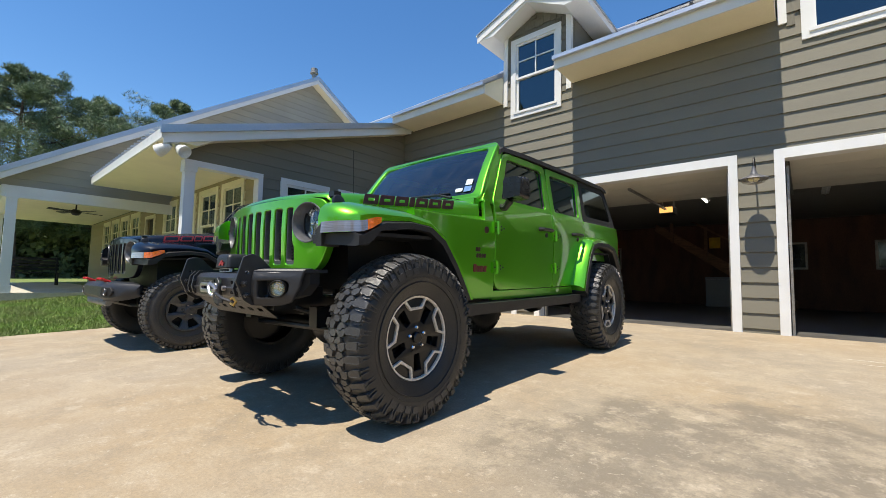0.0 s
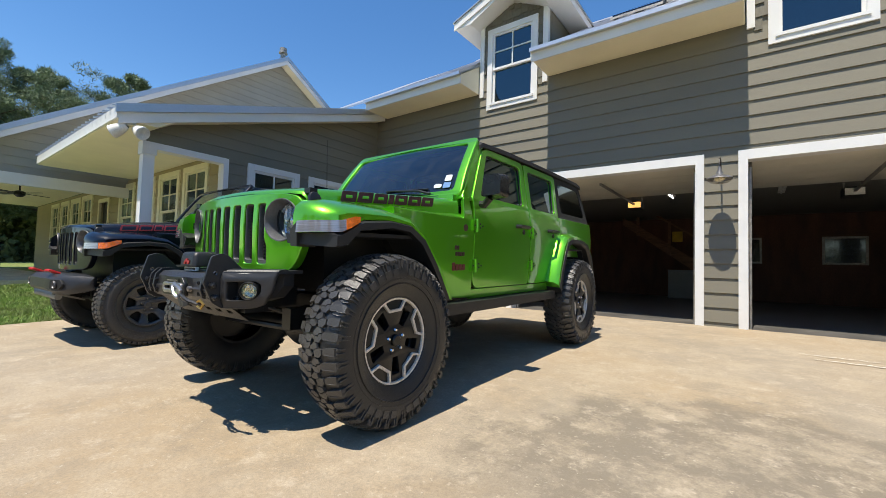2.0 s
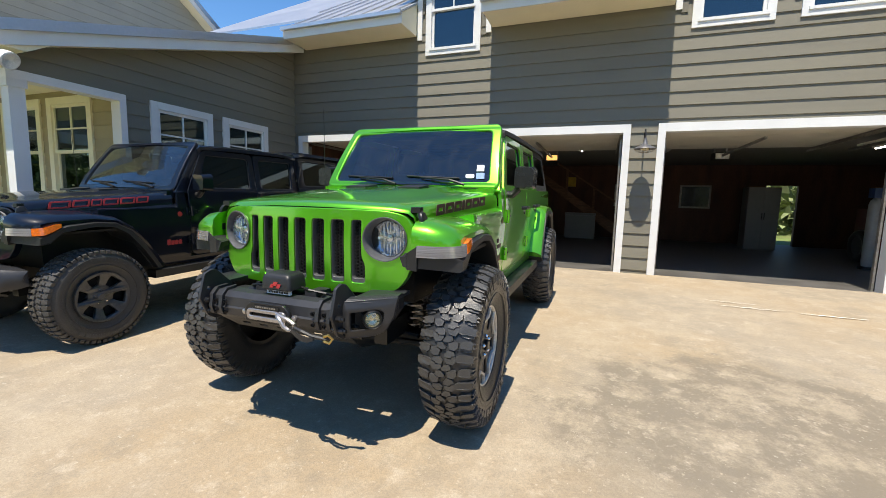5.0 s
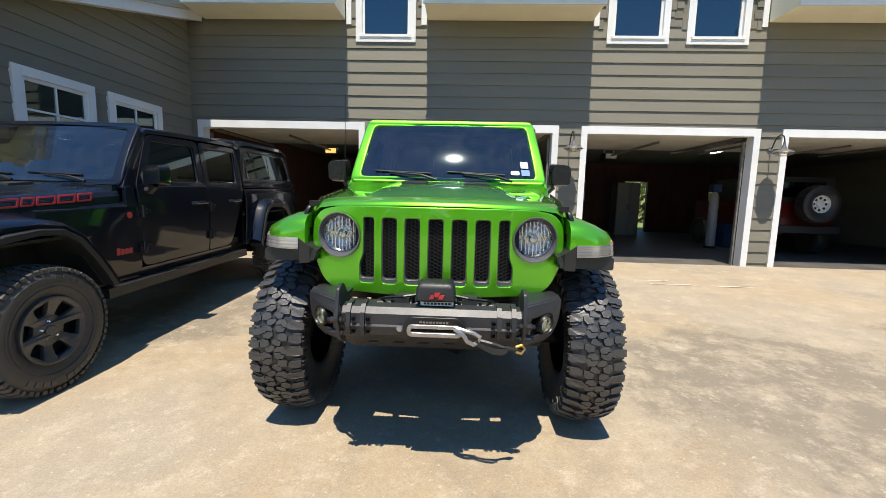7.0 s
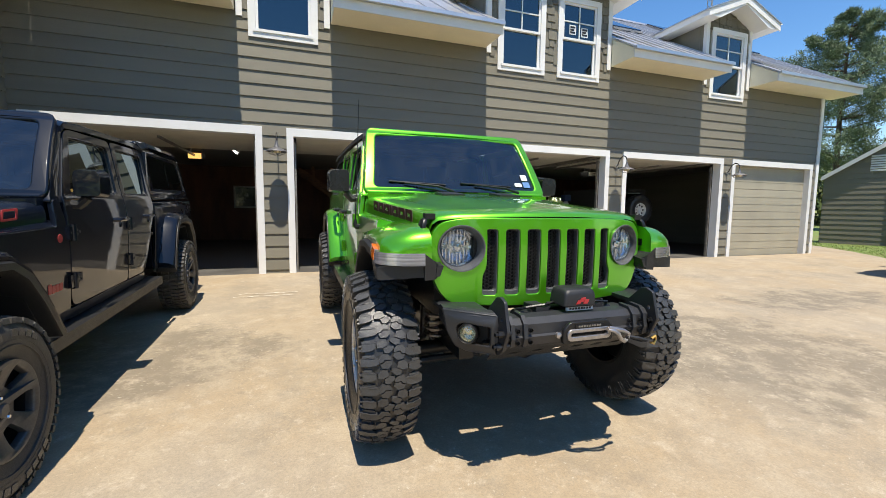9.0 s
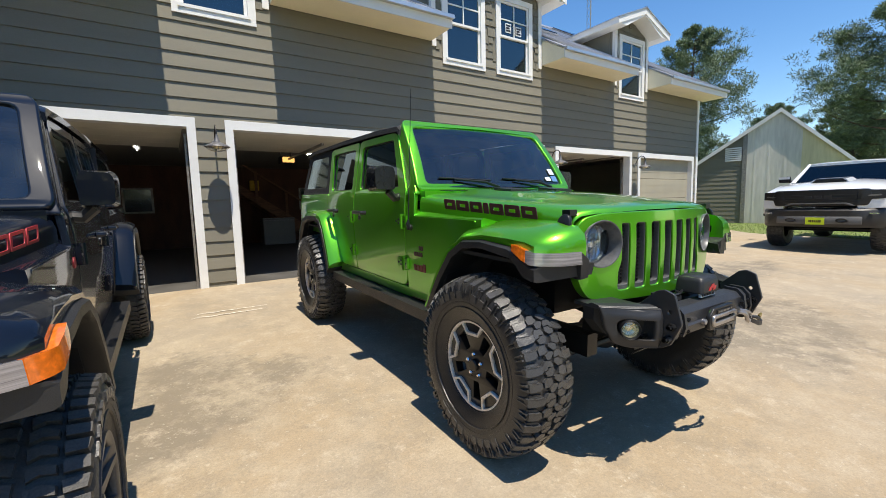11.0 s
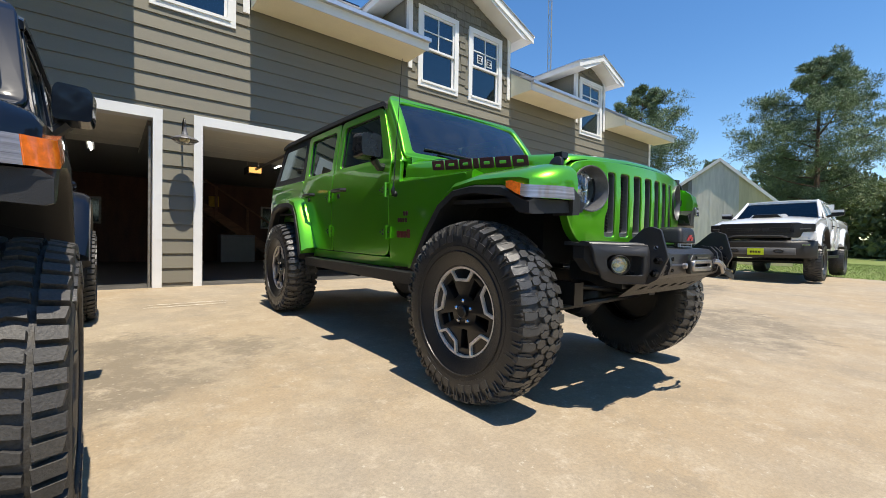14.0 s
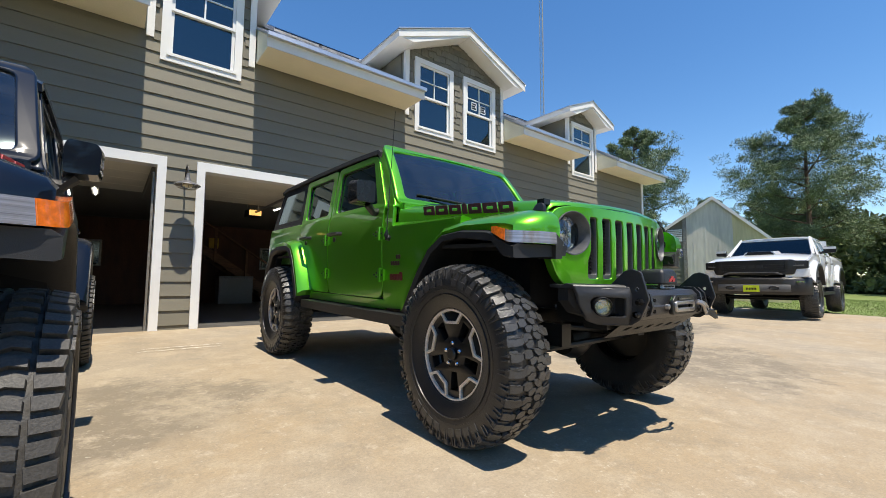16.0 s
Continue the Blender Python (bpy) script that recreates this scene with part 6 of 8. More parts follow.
    tube(bm, [(-0.27, -0.66, 0.80), (0.29, -0.66, 0.80)], 0.038, 16)
    tube(bm, [(-0.10, -0.66, 0.80), (0.12, -0.66, 0.80)], 0.05, 16)
    box(bm, -0.30, 0.32, -0.72, -0.58, 0.775, 0.79)
    winch = part("winch", bm, BLACK, car, smooth=True)
    for k in range(2):
        q = 1 if k else -1
        bm = bmesh.new()
        box(bm, 0.015 + q * 0.16 - 0.035, 0.015 + q * 0.16 + 0.035, -0.72, -0.60, 0.835, 0.858)
        for d in (-0.05, 0.05):
            tube(bm, [(0.015 + q * 0.16 + d, -0.69, 0.85), (0.015 + q * 0.16 + d, -0.69, 0.872)], 0.010, 6)
        part("winch_mount", bevel(bm, 0.004, 1), BUMPERMAT, winch)
        bm = bmesh.new()
        tube(bm, [(0.015 + q * 0.08, -0.70, 0.875), (0.015 + q * 0.15, -0.72, 0.868), (0.015 + q * 0.24, -0.70, 0.855), (0.015 + q * 0.28, -0.64, 0.83)], 0.007, 6)
        part("cable", bm, BLACK, winch)
    part("winch_strip", bbox(-0.05, 0.10, -0.782, -0.770, 0.846, 0.866, 0.002, 1), STICKER, winch, "pale strip with a dark bar")
    bm = bmesh.new()
    for i in range(8):
        box(bm, -0.036 + 0.016 * i, -0.025 + 0.016 * i, -0.7835, -0.7822, 0.851, 0.861)
    part("strip_mark", bm, CABIN, winch)
    bm = bmesh.new()
    rings = []
    for z, g in ((0.868, 0.004), (0.874, 0.0), (0.925, 0.004), (0.942, 0.010), (0.950, 0.020)):
        rings.append([(x, y, z) for x, y in rounded([(-0.074 + g, -0.80 + g), (0.108 - g, -0.80 + g), (0.108 - g, -0.66 - g), (-0.074 + g, -0.66 - g)], 0.022)])
    loft(bm, rings)
    ctrl = part("control_box", bm, PLASTIC, car, "black winch control box", smooth=True)
    bm = bmesh.new()
    for a, b, c, d in ((-0.012, 0.008, 0.882, 0.900), (0.006, 0.030, 0.892, 0.912), (0.028, 0.050, 0.882, 0.902)):
        prism(bm, [(a, c), (b, c), (b + 0.01, d), (a + 0.01, d)], "y", -0.8035, -0.7995)
    part("box_mark", bm, REDLINE, ctrl)
    F = 0.027
    fair = part("fairlead", plate(rounded([(-0.115, 0.69 + F), (0.155, 0.69 + F), (0.155, 0.752 + F), (0.12, 0.785 + F), (-0.08, 0.785 + F), (-0.115, 0.752 + F)], 0.012), [rounded([(-0.09, 0.712 + F), (0.13, 0.712 + F), (0.13, 0.745 + F), (-0.09, 0.745 + F)], 0.014)], 0.022, 0.004, lambda u, v, o: (u, -0.852 - o, v)), BLACK, car)
    part("fairlead_ring", plate(rounded([(-0.098, 0.704 + F), (0.138, 0.704 + F), (0.138, 0.753 + F), (-0.098, 0.753 + F)], 0.022), [rounded([(-0.086, 0.717 + F), (0.126, 0.717 + F), (0.126, 0.742 + F), (-0.086, 0.742 + F)], 0.012)], 0.020, 0.004, lambda u, v, o: (u, -0.862 - o, v)), FAIRMETAL, fair, "polished fairlead ring")
    bm = bmesh.new()
    box(bm, -0.06, 0.10, -0.868, -0.864, 0.760 + F, 0.776 + F)
    part("name_strip", bm, BLACK, fair)
    bm = bmesh.new()
    for i in range(9):
        box(bm, -0.045 + 0.0145 * i, -0.035 + 0.0145 * i, -0.8695, -0.8682, 0.764 + F, 0.772 + F)
    part("strip_mark", bm, GREYMETAL, fair)
    for q in (-0.135, 0.175):
        bm = bmesh.new()
        lathe(bm, [(0.014, -0.836), (0.014, -0.852), (0.006, -0.856), (0.0, -0.856)], 12, "y", (q, 0, 0.728 + F))
        part("bolt", bm, FAIRMETAL, fair, smooth=True)
    # rope hook, its strap, and the shackle that it ends in
    pts = [(0.11, -0.89, 0.748 + F), (0.13, -0.905, 0.744 + F), (0.15, -0.91, 0.728 + F), (0.165, -0.91, 0.704 + F), (0.19, -0.905, 0.690 + F), (0.215, -0.90, 0.698 + F), (0.218, -0.90, 0.722 + F), (0.19, -0.90, 0.738 + F), (0.15, -0.90, 0.748 + F), (0.11, -0.89, 0.756 + F)]
    bm = bmesh.new()
    tube(bm, pts, 0.010, 8)
    hook = part("winch_hook", bm, FAIRMETAL, car, "bright steel winch hook", smooth=True)
    bm = bmesh.new()
    loft(bm, [[(x, y - 0.004, z + h), (x, y + 0.004, z + h), (x, y + 0.004, z - h), (x, y - 0.004, z - h)] for x, y, z, h in ((0.20, -0.905, 0.725, 0.010), (0.24, -0.915, 0.708, 0.011), (0.275, -0.92, 0.695, 0.013), (0.31, -0.92, 0.692, 0.012), (0.335, -0.91, 0.695, 0.008))])
    tube(bm, [(0.21, -0.90, 0.735), (0.27, -0.91, 0.725), (0.32, -0.905, 0.708), (0.37, -0.885, 0.695), (0.405, -0.87, 0.69)], 0.009, 6)
    part("strap", bm, PLASTIC, hook, "grey webbing strap")
    bm = bmesh.new()
    tube(bm, [(0.375, -0.885, 0.705), (0.400, -0.885, 0.715), (0.415, -0.875, 0.695), (0.400, -0.88, 0.675), (0.375, -0.885, 0.685)], 0.007, 6)
    part("shackle", bm, BRASS, hook, "small brass shackle", smooth=True)
    # skid plate with pierced slots
    bm = plate(rounded([(-0.42, 0.0), (0.42, 0.0), (0.40, 0.13), (-0.40, 0.13)], 0.01), [rounded([(c - 0.03, 0.05), (c + 0.03, 0.05), (c + 0.01, 0.085), (c - 0.05, 0.085)], 0.006) for c in (-0.27, -0.15, -0.03, 0.09, 0.21, 0.33)], 0.012, 0.002, lambda u, v, o: (u, -0.765 + v * 0.95, 0.685 - v * 0.72 - o * 0.5))
    part("skid_plate", bm, PLASTIC, car)


def stock_bumper(car, Z):
    """A moulded winch-ready bumper with turned-up ends, fog lamps and red tow hooks."""
    stations = [(0.0, -0.68, 0.62, 0.80), (0.30, -0.68, 0.62, 0.80), (0.42, -0.665, 0.60, 0.80), (0.58, -0.61, 0.60, 0.79), (0.72, -0.50, 0.63, 0.78), (0.76, -0.44, 0.65, 0.77)]
    for s in (1, -1):
        bm = bmesh.new()
        rings = []
        for x, f, lo, hi in stations:
            rings.append([(s * x, f + 0.05, Z(lo)), (s * x, f, Z(lo + 0.04)), (s * x, f, Z(hi - 0.045)), (s * x, f + 0.045, Z(hi)), (s * x, -0.40, Z(hi)), (s * x, -0.40, Z(lo + 0.02))])
        loft(bm, rings)
        wing = part("bumper_half", bm, BUMPERMAT, car, smooth=True)
        bm = bmesh.new()
        tube(bm, [(s * 0.33, -0.58, Z(0.80)), (s * 0.33, -0.66, Z(0.835)), (s * 0.36, -0.68, Z(0.835)), (s * 0.39, -0.66, Z(0.835)), (s * 0.39, -0.58, Z(0.80))], 0.014, 8)
        part("tow_hook", bm, REDHOOK, car, "red tow hook", smooth=True)
        bm = bmesh.new()
        lathe(bm, [(0.040, -0.012), (0.036, -0.020), (0.030, 0.0), (0.0, -0.006)], 20, "y", (s * 0.53, -0.640, Z(0.70)))
        part("fog_lamp", bm, BEZEL, wing, smooth=True)
        # flat near-black plate in place of a recess; its colour is the recess's shade
        part("fog_pocket", plate(rounded([(0.445, 0.66), (0.575, 0.655), (0.625, 0.70), (0.59, 0.745), (0.455, 0.745)], 0.015), [], 0.02, 0.004, lambda u, v, o, s=s: (s * u, -0.668 + 0.32 * max(0, u - 0.42) - o, Z(v))), CABIN, wing)
    bm = bmesh.new()
    tube(bm, [(-0.45, -0.60, Z(0.575)), (0.45, -0.60, Z(0.575))], 0.03, 10)
    prism(bm, [(-0.64, Z(0.60)), (-0.38, Z(0.52)), (-0.38, Z(0.535)), (-0.63, Z(0.62))], "x", -0.40, 0.40)
    part("skid_bar", bm, GREYMETAL, car)


TILT_X = math.degrees(math.atan(SLOPE))
jeep, jz = off_roader(pose(0.015, 0, 0, TILT_X), GREEN, "lime green four-door off-road car with black canvas top", "car", 0.478, 0.296, "machined", 0.0)
before = set(jeep.children)
steel_bumper(jeep, jz)
for ob in set(jeep.children) - before:
    ob.location = (0, 0.095, 0)
glad, gzz = off_roader(pose(-3.40, -0.085, -0.003, TILT_X, 0, 0.6), NAVY, "near-black crew-cab off-road pickup with a hard bed topper", "pickup", 0.418, 0.275, "six", -0.072, True)
stock_bumper(glad, gzz)
for ob in list(jeep.children) + list(glad.children):
    if ob.name.startswith(("front_fender", "fender_flare", "marker_lamp", "turn_signal")):
        for v in ob.data.vertices:
            k, c = min(1, max(0, -0.28 - v.co.y) / 0.19), min(1, max(0, abs(v.co.x) - 0.73) / 0.18)
            v.co.y += 0.085 * k * c ** 1.5
for ob in glad.children:
    if ob.name.startswith(("front_fender", "fender_flare", "marker_lamp", "turn_signal")):
        for v in ob.data.vertices:
            if v.co.y < 1 and abs(v.co.x) > 0.8:
                v.co.x += math.copysign(0.036 * min(1, (abs(v.co.x) - 0.8) / 0.07), v.co.x)


def bed_and_topper(car, Z):
    """The pickup's box with a hard topper and side windows."""
    for s in (1, -1):
        side = lambda u, v, o, s=s: (s * (side_x(v, -0.072) - 0.01 + o), u, v)
        bed = part("bed_side", plate(rounded([(2.80, Z(0.66)), (2.92, Z(0.66)), (3.02, Z(1.10)), (3.95, Z(1.10)), (4.05, Z(0.70)), (4.42, Z(0.70)), (4.42, Z(1.36)), (2.80, Z(1.36))], 0.02), [], 0.03, 0.005, side, [Z(v) for v in (0.8, 0.9, 1.0, 1.1, 1.2, 1.3)]), NAVY, car, smooth=True)
        shell = rounded([(2.81, 1.32), (4.42, 1.32), (4.36, 1.60), (4.24, 1.86), (2.83, 1.90)], 0.04)
        hole = rounded([(2.95, 1.42), (4.28, 1.42), (4.16, 1.76), (2.95, 1.78)], 0.05)
        part("topper_side", plate(shell, [hole], 0.025, 0.005, lambda u, v, o, s=s: (s * (side_x(v, -0.072) - 0.014 + o), u, v), [1.4, 1.5, 1.6, 1.7, 1.8]), NAVY, car, smooth=True)
        part("topper_window", plate(hole, [rounded([(3.60, 1.44), (3.62, 1.44), (3.62, 1.75), (3.60, 1.75)], 0.002)], 0.006, 0.001, lambda u, v, o, s=s: (s * (side_x(v, -0.072) - 0.012 + o), u, v)), PRIVACY, car)
        part("tail_lamp", bbox(min(s * 0.68, s * 0.785), max(s * 0.68, s * 0.785), 4.41, 4.47, Z(0.98), Z(1.25), 0.015), TAIL, car)
    bm = bmesh.new()
    loft(bm, [[(0.72, y, z - 0.07), (0.68, y, z - 0.02), (0.4, y, z + 0.005), (-0.4, y, z + 0.005), (-0.68, y, z - 0.02), (-0.72, y, z - 0.07)] for y, z in ((2.80, 1.89), (3.0, 1.93), (4.1, 1.92), (4.27, 1.88))])
    part("topper_roof", bm, NAVY, car, smooth=True)
    bm = bmesh.new()
    box(bm, -0.77, 0.77, 4.40, 4.45, Z(0.70), Z(1.36))
    box(bm, -0.74, 0.74, 2.80, 4.4, Z(0.74), Z(0.80))
    loft(bm, [[(-0.76, 4.42, 1.31), (0.76, 4.42, 1.31), (0.76, 4.40, 1.31), (-0.76, 4.40, 1.31)], [(-0.69, 4.25, 1.86), (0.69, 4.25, 1.86), (0.69, 4.23, 1.86), (-0.69, 4.23, 1.86)]])
    part("tailgate", bm, NAVY, car)
    bm = bmesh.new()
    box(bm, -0.76, 0.76, 2.755, 2.79, Z(0.68), Z(1.86))
    part("cab_back", bm, NAVY, car)
    part("rear_bumper", bbox(-0.80, 0.80, 4.44, 4.62, Z(0.55), Z(0.72), 0.03), PLASTIC, car)


bed_and_topper(glad, gzz)


def trx(m):
    """A wide white performance pickup with a hood scoop and a blacked-out front."""
    car = thing("pickup_truck", "white wide-body pickup with black grille and yellow front plate", "pickup", m=m)
    r = 0.455
    for y in (0.0, 3.69):
        for s in (1, -1):
            wheel(car, s * 0.90, y, r, r, 0.325, s, "dark", turn=17 * s)
        bm = bmesh.new()
        tube(bm, [(-0.8, y, r), (0.8, y, r)], 0.05, 10)
        part("axle", bm, BLACK, car, smooth=True)
    part("underbody", bbox(-0.75, 0.75, -0.75, 4.7, 0.50, 0.72, 0.02), BLACK, car)
    # hood and nose
    bm = bmesh.new()
    rings = []
    for y, z, hw, lo in ((-0.90, 1.24, 0.90, 1.0), (-0.87, 1.33, 0.94, 1.0), (-0.78, 1.375, 0.97, 0.95), (-0.3, 1.43, 0.985, 0.9), (0.4, 1.475, 0.99, 0.9), (0.75, 1.49, 0.985, 0.9)):
        rings.append([(hw, y + 0.10, lo), (hw, y + 0.05, z - 0.10), (hw - 0.05, y + 0.03, z - 0.03), (hw * 0.72, y, z), (hw * 0.42, y, z + 0.035), (0, y, z + 0.04), (-hw * 0.42, y, z + 0.035), (-hw * 0.72, y, z), (-hw + 0.05, y + 0.03, z - 0.03), (-hw, y + 0.05, z - 0.10), (-hw, y + 0.10, lo)])
    loft(bm, rings)
    hood = part("hood", bm, WHITE, car, smooth=True)
    bm = bmesh.new()
    prism(bm, [(-0.36, 0), (0.36, 0), (0.27, 0.095), (-0.27, 0.095)], "y", -0.25, 0.35)
    bevel(bm, 0.02, 2)
    for v in bm.verts:
        v.co.z += 1.445 + 0.05 * (v.co.y + 0.25)
    scoop = part("hood_scoop", bm, WHITE, hood, smooth=True)
    bm = bmesh.new()
    prism(bm, [(-0.30, 0.028), (0.30, 0.028), (0.22, 0.101), (-0.22, 0.101)], "y", -0.262, -0.02)
    for v in bm.verts:
        v.co.z += 1.447
    part("scoop_mouth", bm, BLACK, scoop)
    # face
    bm = plate(rounded([(-0.74, 0.97), (0.74, 0.97), (0.80, 1.20), (0.76, 1.35), (-0.76, 1.35), (-0.80, 1.20)], 0.04), [], 0.16, 0.02, lambda u, v, o: (u, -0.96 + 0.09 * (abs(u) / 0.8) ** 2 - o, v), ucuts=[-0.6, -0.4, -0.2, 0.0, 0.2, 0.4, 0.6])
    face = part("grille", bm, BLACK, car, smooth=True)
    for i in range(5):
        bm = bmesh.new()
        box(bm, -0.6, 0.6, -1.035, -1.02, 1.03 + 0.055 * i, 1.045 + 0.055 * i)
        part("grille_bar", bm, PLASTIC, face)
    bm = bmesh.new()
    for i in range(3):
        box(bm, -0.22 + 0.16 * i, -0.10 + 0.16 * i, -1.045, -1.03, 1.18, 1.25)
    part("grille_badge", bm, PLASTIC, face)
    bm = plate(rounded([(-0.58, 0.955), (-0.54, 0.945), (-0.43, 1.010), (0.43, 1.010), (0.54, 0.945), (0.58, 0.955), (0.46, 1.038), (-0.46, 1.038)], 0.01), [], 0.03, 0.006, lambda u, v, o: (u, -1.055 - o + 0.10 * u * u, v), ucuts=[-0.4, -0.2, 0.0, 0.2, 0.4])
    part("chin_bar", bm, INSERT, face)
    for s in (1, -1):
        bm = plate(rounded([(0.60, 1.14), (0.985, 1.17), (0.99, 1.33), (0.62, 1.34)], 0.02), [], 0.13, 0.01, lambda u, v, o, s=s: (s * u, -0.93 + 0.22 * max(0, u - 0.62) ** 1.3 * 2 - o, v))
        lamp = part("headlight", bm, BLACK, car, smooth=True)
        bm = plate(rounded([(0.76, 1.215), (0.93, 1.225), (0.93, 1.245), (0.76, 1.235)], 0.005), [], 0.02, 0.003, lambda u, v, o, s=s: (s * u, -0.995 + 0.22 * max(0, u - 0.62) ** 1.3 * 2 - o, v))
        part("lamp_bar", bm, INSERT, lamp)
        part("front_corner", plate(rounded([(0.62, 0.89), (1.0, 0.91), (1.0, 1.15), (0.62, 1.11)], 0.02), [], 0.12, 0.015, lambda u, v, o, s=s: (s * u, -0.90 + 0.4 * max(0, u - 0.62) ** 1.3 - o, v)), WHITE, car, smooth=True)
        # fenders with raised arches
        for y, nm in ((0.0, "front_fender"), (3.69, "rear_fender")):
            top = [(-0.66, 0.78), (-0.58, 1.0), (-0.42, 1.16), (-0.15, 1.23), (0.15, 1.23), (0.42, 1.16), (0.58, 1.0), (0.66, 0.78)]
            bm = bmesh.new()
            loft(bm, [[(s * 0.90, y + a, z + 0.10), (s * 1.03, y + a, z + 0.06), (s * 1.075, y + a * 0.96, z), (s * 1.075, y + a * 0.90, z - 0.04), (s * 0.92, y + a * 0.88, z - 0.05)] for a, z in top])
            part(nm, bm, WHITE, car, smooth=True)
            bm = bmesh.new()
            loft(bm, [[(s * 0.93, y + a * 0.93, z - 0.03), (s * 1.082, y + a * 0.93, z - 0.02), (s * 1.09, y + a * 0.86, z - 0.07), (s * 0.93, y + a * 0.84, z - 0.08)] for a, z in top])
            part("arch_trim", bm, PLASTIC, car, smooth=True)
        fm = lambda u, v, o, s=s: (s * (interp(v, [(0.6, 0.93), (1.0, 0.985), (1.3, 0.975), (1.48, 0.95)]) + o), u, v)
        cuts = [0.8, 0.9, 1.0, 1.1, 1.2, 1.3, 1.4]
        part("fender_side", plate(rounded([(-0.84, 0.95), (-0.5, 1.0), (0.5, 1.0), (0.62, 0.66), (0.80, 0.66), (0.80, 1.46), (-0.8, 1.34)], 0.02), [], 0.03, 0.005, fm, cuts), WHITE, car, smooth=True)
        for a, b in ((0.81, 1.83), (1.84, 2.72)):
            door = part("door", plate(rounded([(a, 0.66), (b, 0.66), (b, 1.48), (a, 1.48)], 0.03), [], 0.03, 0.006, fm, cuts), WHITE, car, smooth=True)
            bm = bmesh.new()
            tube(bm, [(s * 0.985, b - 0.28, 1.28), (s * 1.02, b - 0.26, 1.28), (s * 1.02, b - 0.12, 1.285), (s * 0.985, b - 0.10, 1.285)], 0.016, 8)
            part("handle", bm, BLACK, door)
        part("bed_side", plate(rounded([(2.74, 0.68), (3.0, 0.68), (3.15, 1.02), (4.2, 1.02), (4.35, 0.74), (4.78, 0.74), (4.78, 1.50), (2.74, 1.50)], 0.02), [], 0.04, 0.006, fm, cuts), WHITE, car, smooth=True)
        part("running_board", bbox(min(s * 0.84, s * 1.0), max(s * 0.84, s * 1.0), 0.75, 2.85, 0.47, 0.54, 0.02), BLACK, car)
        # tow mirror
        bm = bmesh.new()
        prism(bm, rounded([(0.0, 0.0), (0.24, 0.02), (0.25, 0.15), (0.02, 0.17)], 0.03), "y", 0.98, 1.10)
        bevel(bm, 0.015, 2)
        for v in bm.verts:
            v.co = Vector((s * (1.03 + v.co.x), v.co.y, 1.50 + v.co.z))
        mir = part("mirror", bm, BLACK, car, smooth=True)
        part("mirror_cap", bbox(min(s * 1.04, s * 1.27), max(s * 1.04, s * 1.27), 0.965, 0.985, 1.60, 1.66, 0.008), WHITE, mir)
        bm = bmesh.new()
        tube(bm, [(s * 0.93, 1.08, 1.50), (s * 1.05, 1.06, 1.54)], 0.03, 8)
        part("mirror_arm", bm, BLACK, mir)
    # cab: glass band between belt and roof
    def ring(y, z, hw):
        return [(hw, y, z), (-hw, y, z)]
    bm = bmesh.new()
    loft(bm, [[(0.83, 0.70, 1.47), (-0.83, 0.70, 1.47)], [(0.72, 1.32, 1.93), (-0.72, 1.32, 1.93)]], closed=False)
    part("windscreen", bm, TRUCKGLASS, car)
    for s in (1, -1):
        part("side_window", plate(rounded([(1.0, 1.49), (2.62, 1.49), (2.55, 1.88), (1.44, 1.90)], 0.04), [], 0.01, 0.002, lambda u, v, o, s=s: (s * (0.94 - 0.40 * (v - 1.48) + o), u, v)), PRIVACY, car)
        part("cab_frame", plate(rounded([(0.70, 1.46), (2.74, 1.46), (2.72, 1.95), (1.36, 1.96)], 0.03), [rounded([(1.02, 1.50), (1.70, 1.50), (1.70, 1.87), (1.45, 1.89)], 0.03), rounded([(1.78, 1.50), (2.56, 1.50), (2.50, 1.86), (1.78, 1.87)], 0.03)], 0.03, 0.006, lambda u, v, o, s=s: (s * (0.95 - 0.40 * (v - 1.48) + o), u, v)), WHITE, car, smooth=True)
        bm = bmesh.new()
        tube(bm, [(s * 0.88, 0.68, 1.48), (s * 0.74, 1.34, 1.95)], 0.035, 8)
        part("pillar", bm, WHITE, car, smooth=True)
    bm = bmesh.new()
    loft(bm, [[(0.76, y, z - 0.05), (0.70, y, z - 0.01), (0.4, y, z + 0.01), (-0.4, y, z + 0.01), (-0.70, y, z - 0.01), (-0.76, y, z - 0.05)] for y, z in ((1.28, 1.95), (1.42, 1.985), (2.3, 1.99), (2.74, 1.95))])
    part("roof", bm, WHITE, car, smooth=True)
    bm = bmesh.new()
    box(bm, -0.9, 0.9, 2.70, 2.735, 0.7, 1.93)
    part("cab_back", bm, WHITE, car)
    bm = bmesh.new()
    box(bm, -0.93, 0.93, 4.74, 4.78, 0.74, 1.49)
    part("tailgate", bm, WHITE, car)
    bm = bmesh.new()
    box(bm, -0.85, 0.85, 0.72, 1.1, 1.25, 1.46)
    for x in (0.42, -0.42):
        box(bm, x - 0.24, x + 0.24, 1.7, 1.86, 0.95, 1.62)
    part("cabin", bevel(bm, 0.03, 1), CABIN, car)
    # bumper
    bm = bmesh.new()
    rings = []
    for x, f in ((-1.02, -0.70), (-0.86, -0.93), (-0.5, -1.06), (0, -1.09), (0.5, -1.06), (0.86, -0.93), (1.02, -0.70)):
        rings.append([(x, f + 0.05, 0.55), (x, f, 0.62), (x, f - 0.01, 0.90), (x, f + 0.04, 0.945), (x, -0.55, 0.945), (x, -0.55, 0.55)])
    loft(bm, rings)
    bump = part("bumper", bm, PLASTIC, car, smooth=True)
    bump.location.z = -0.06
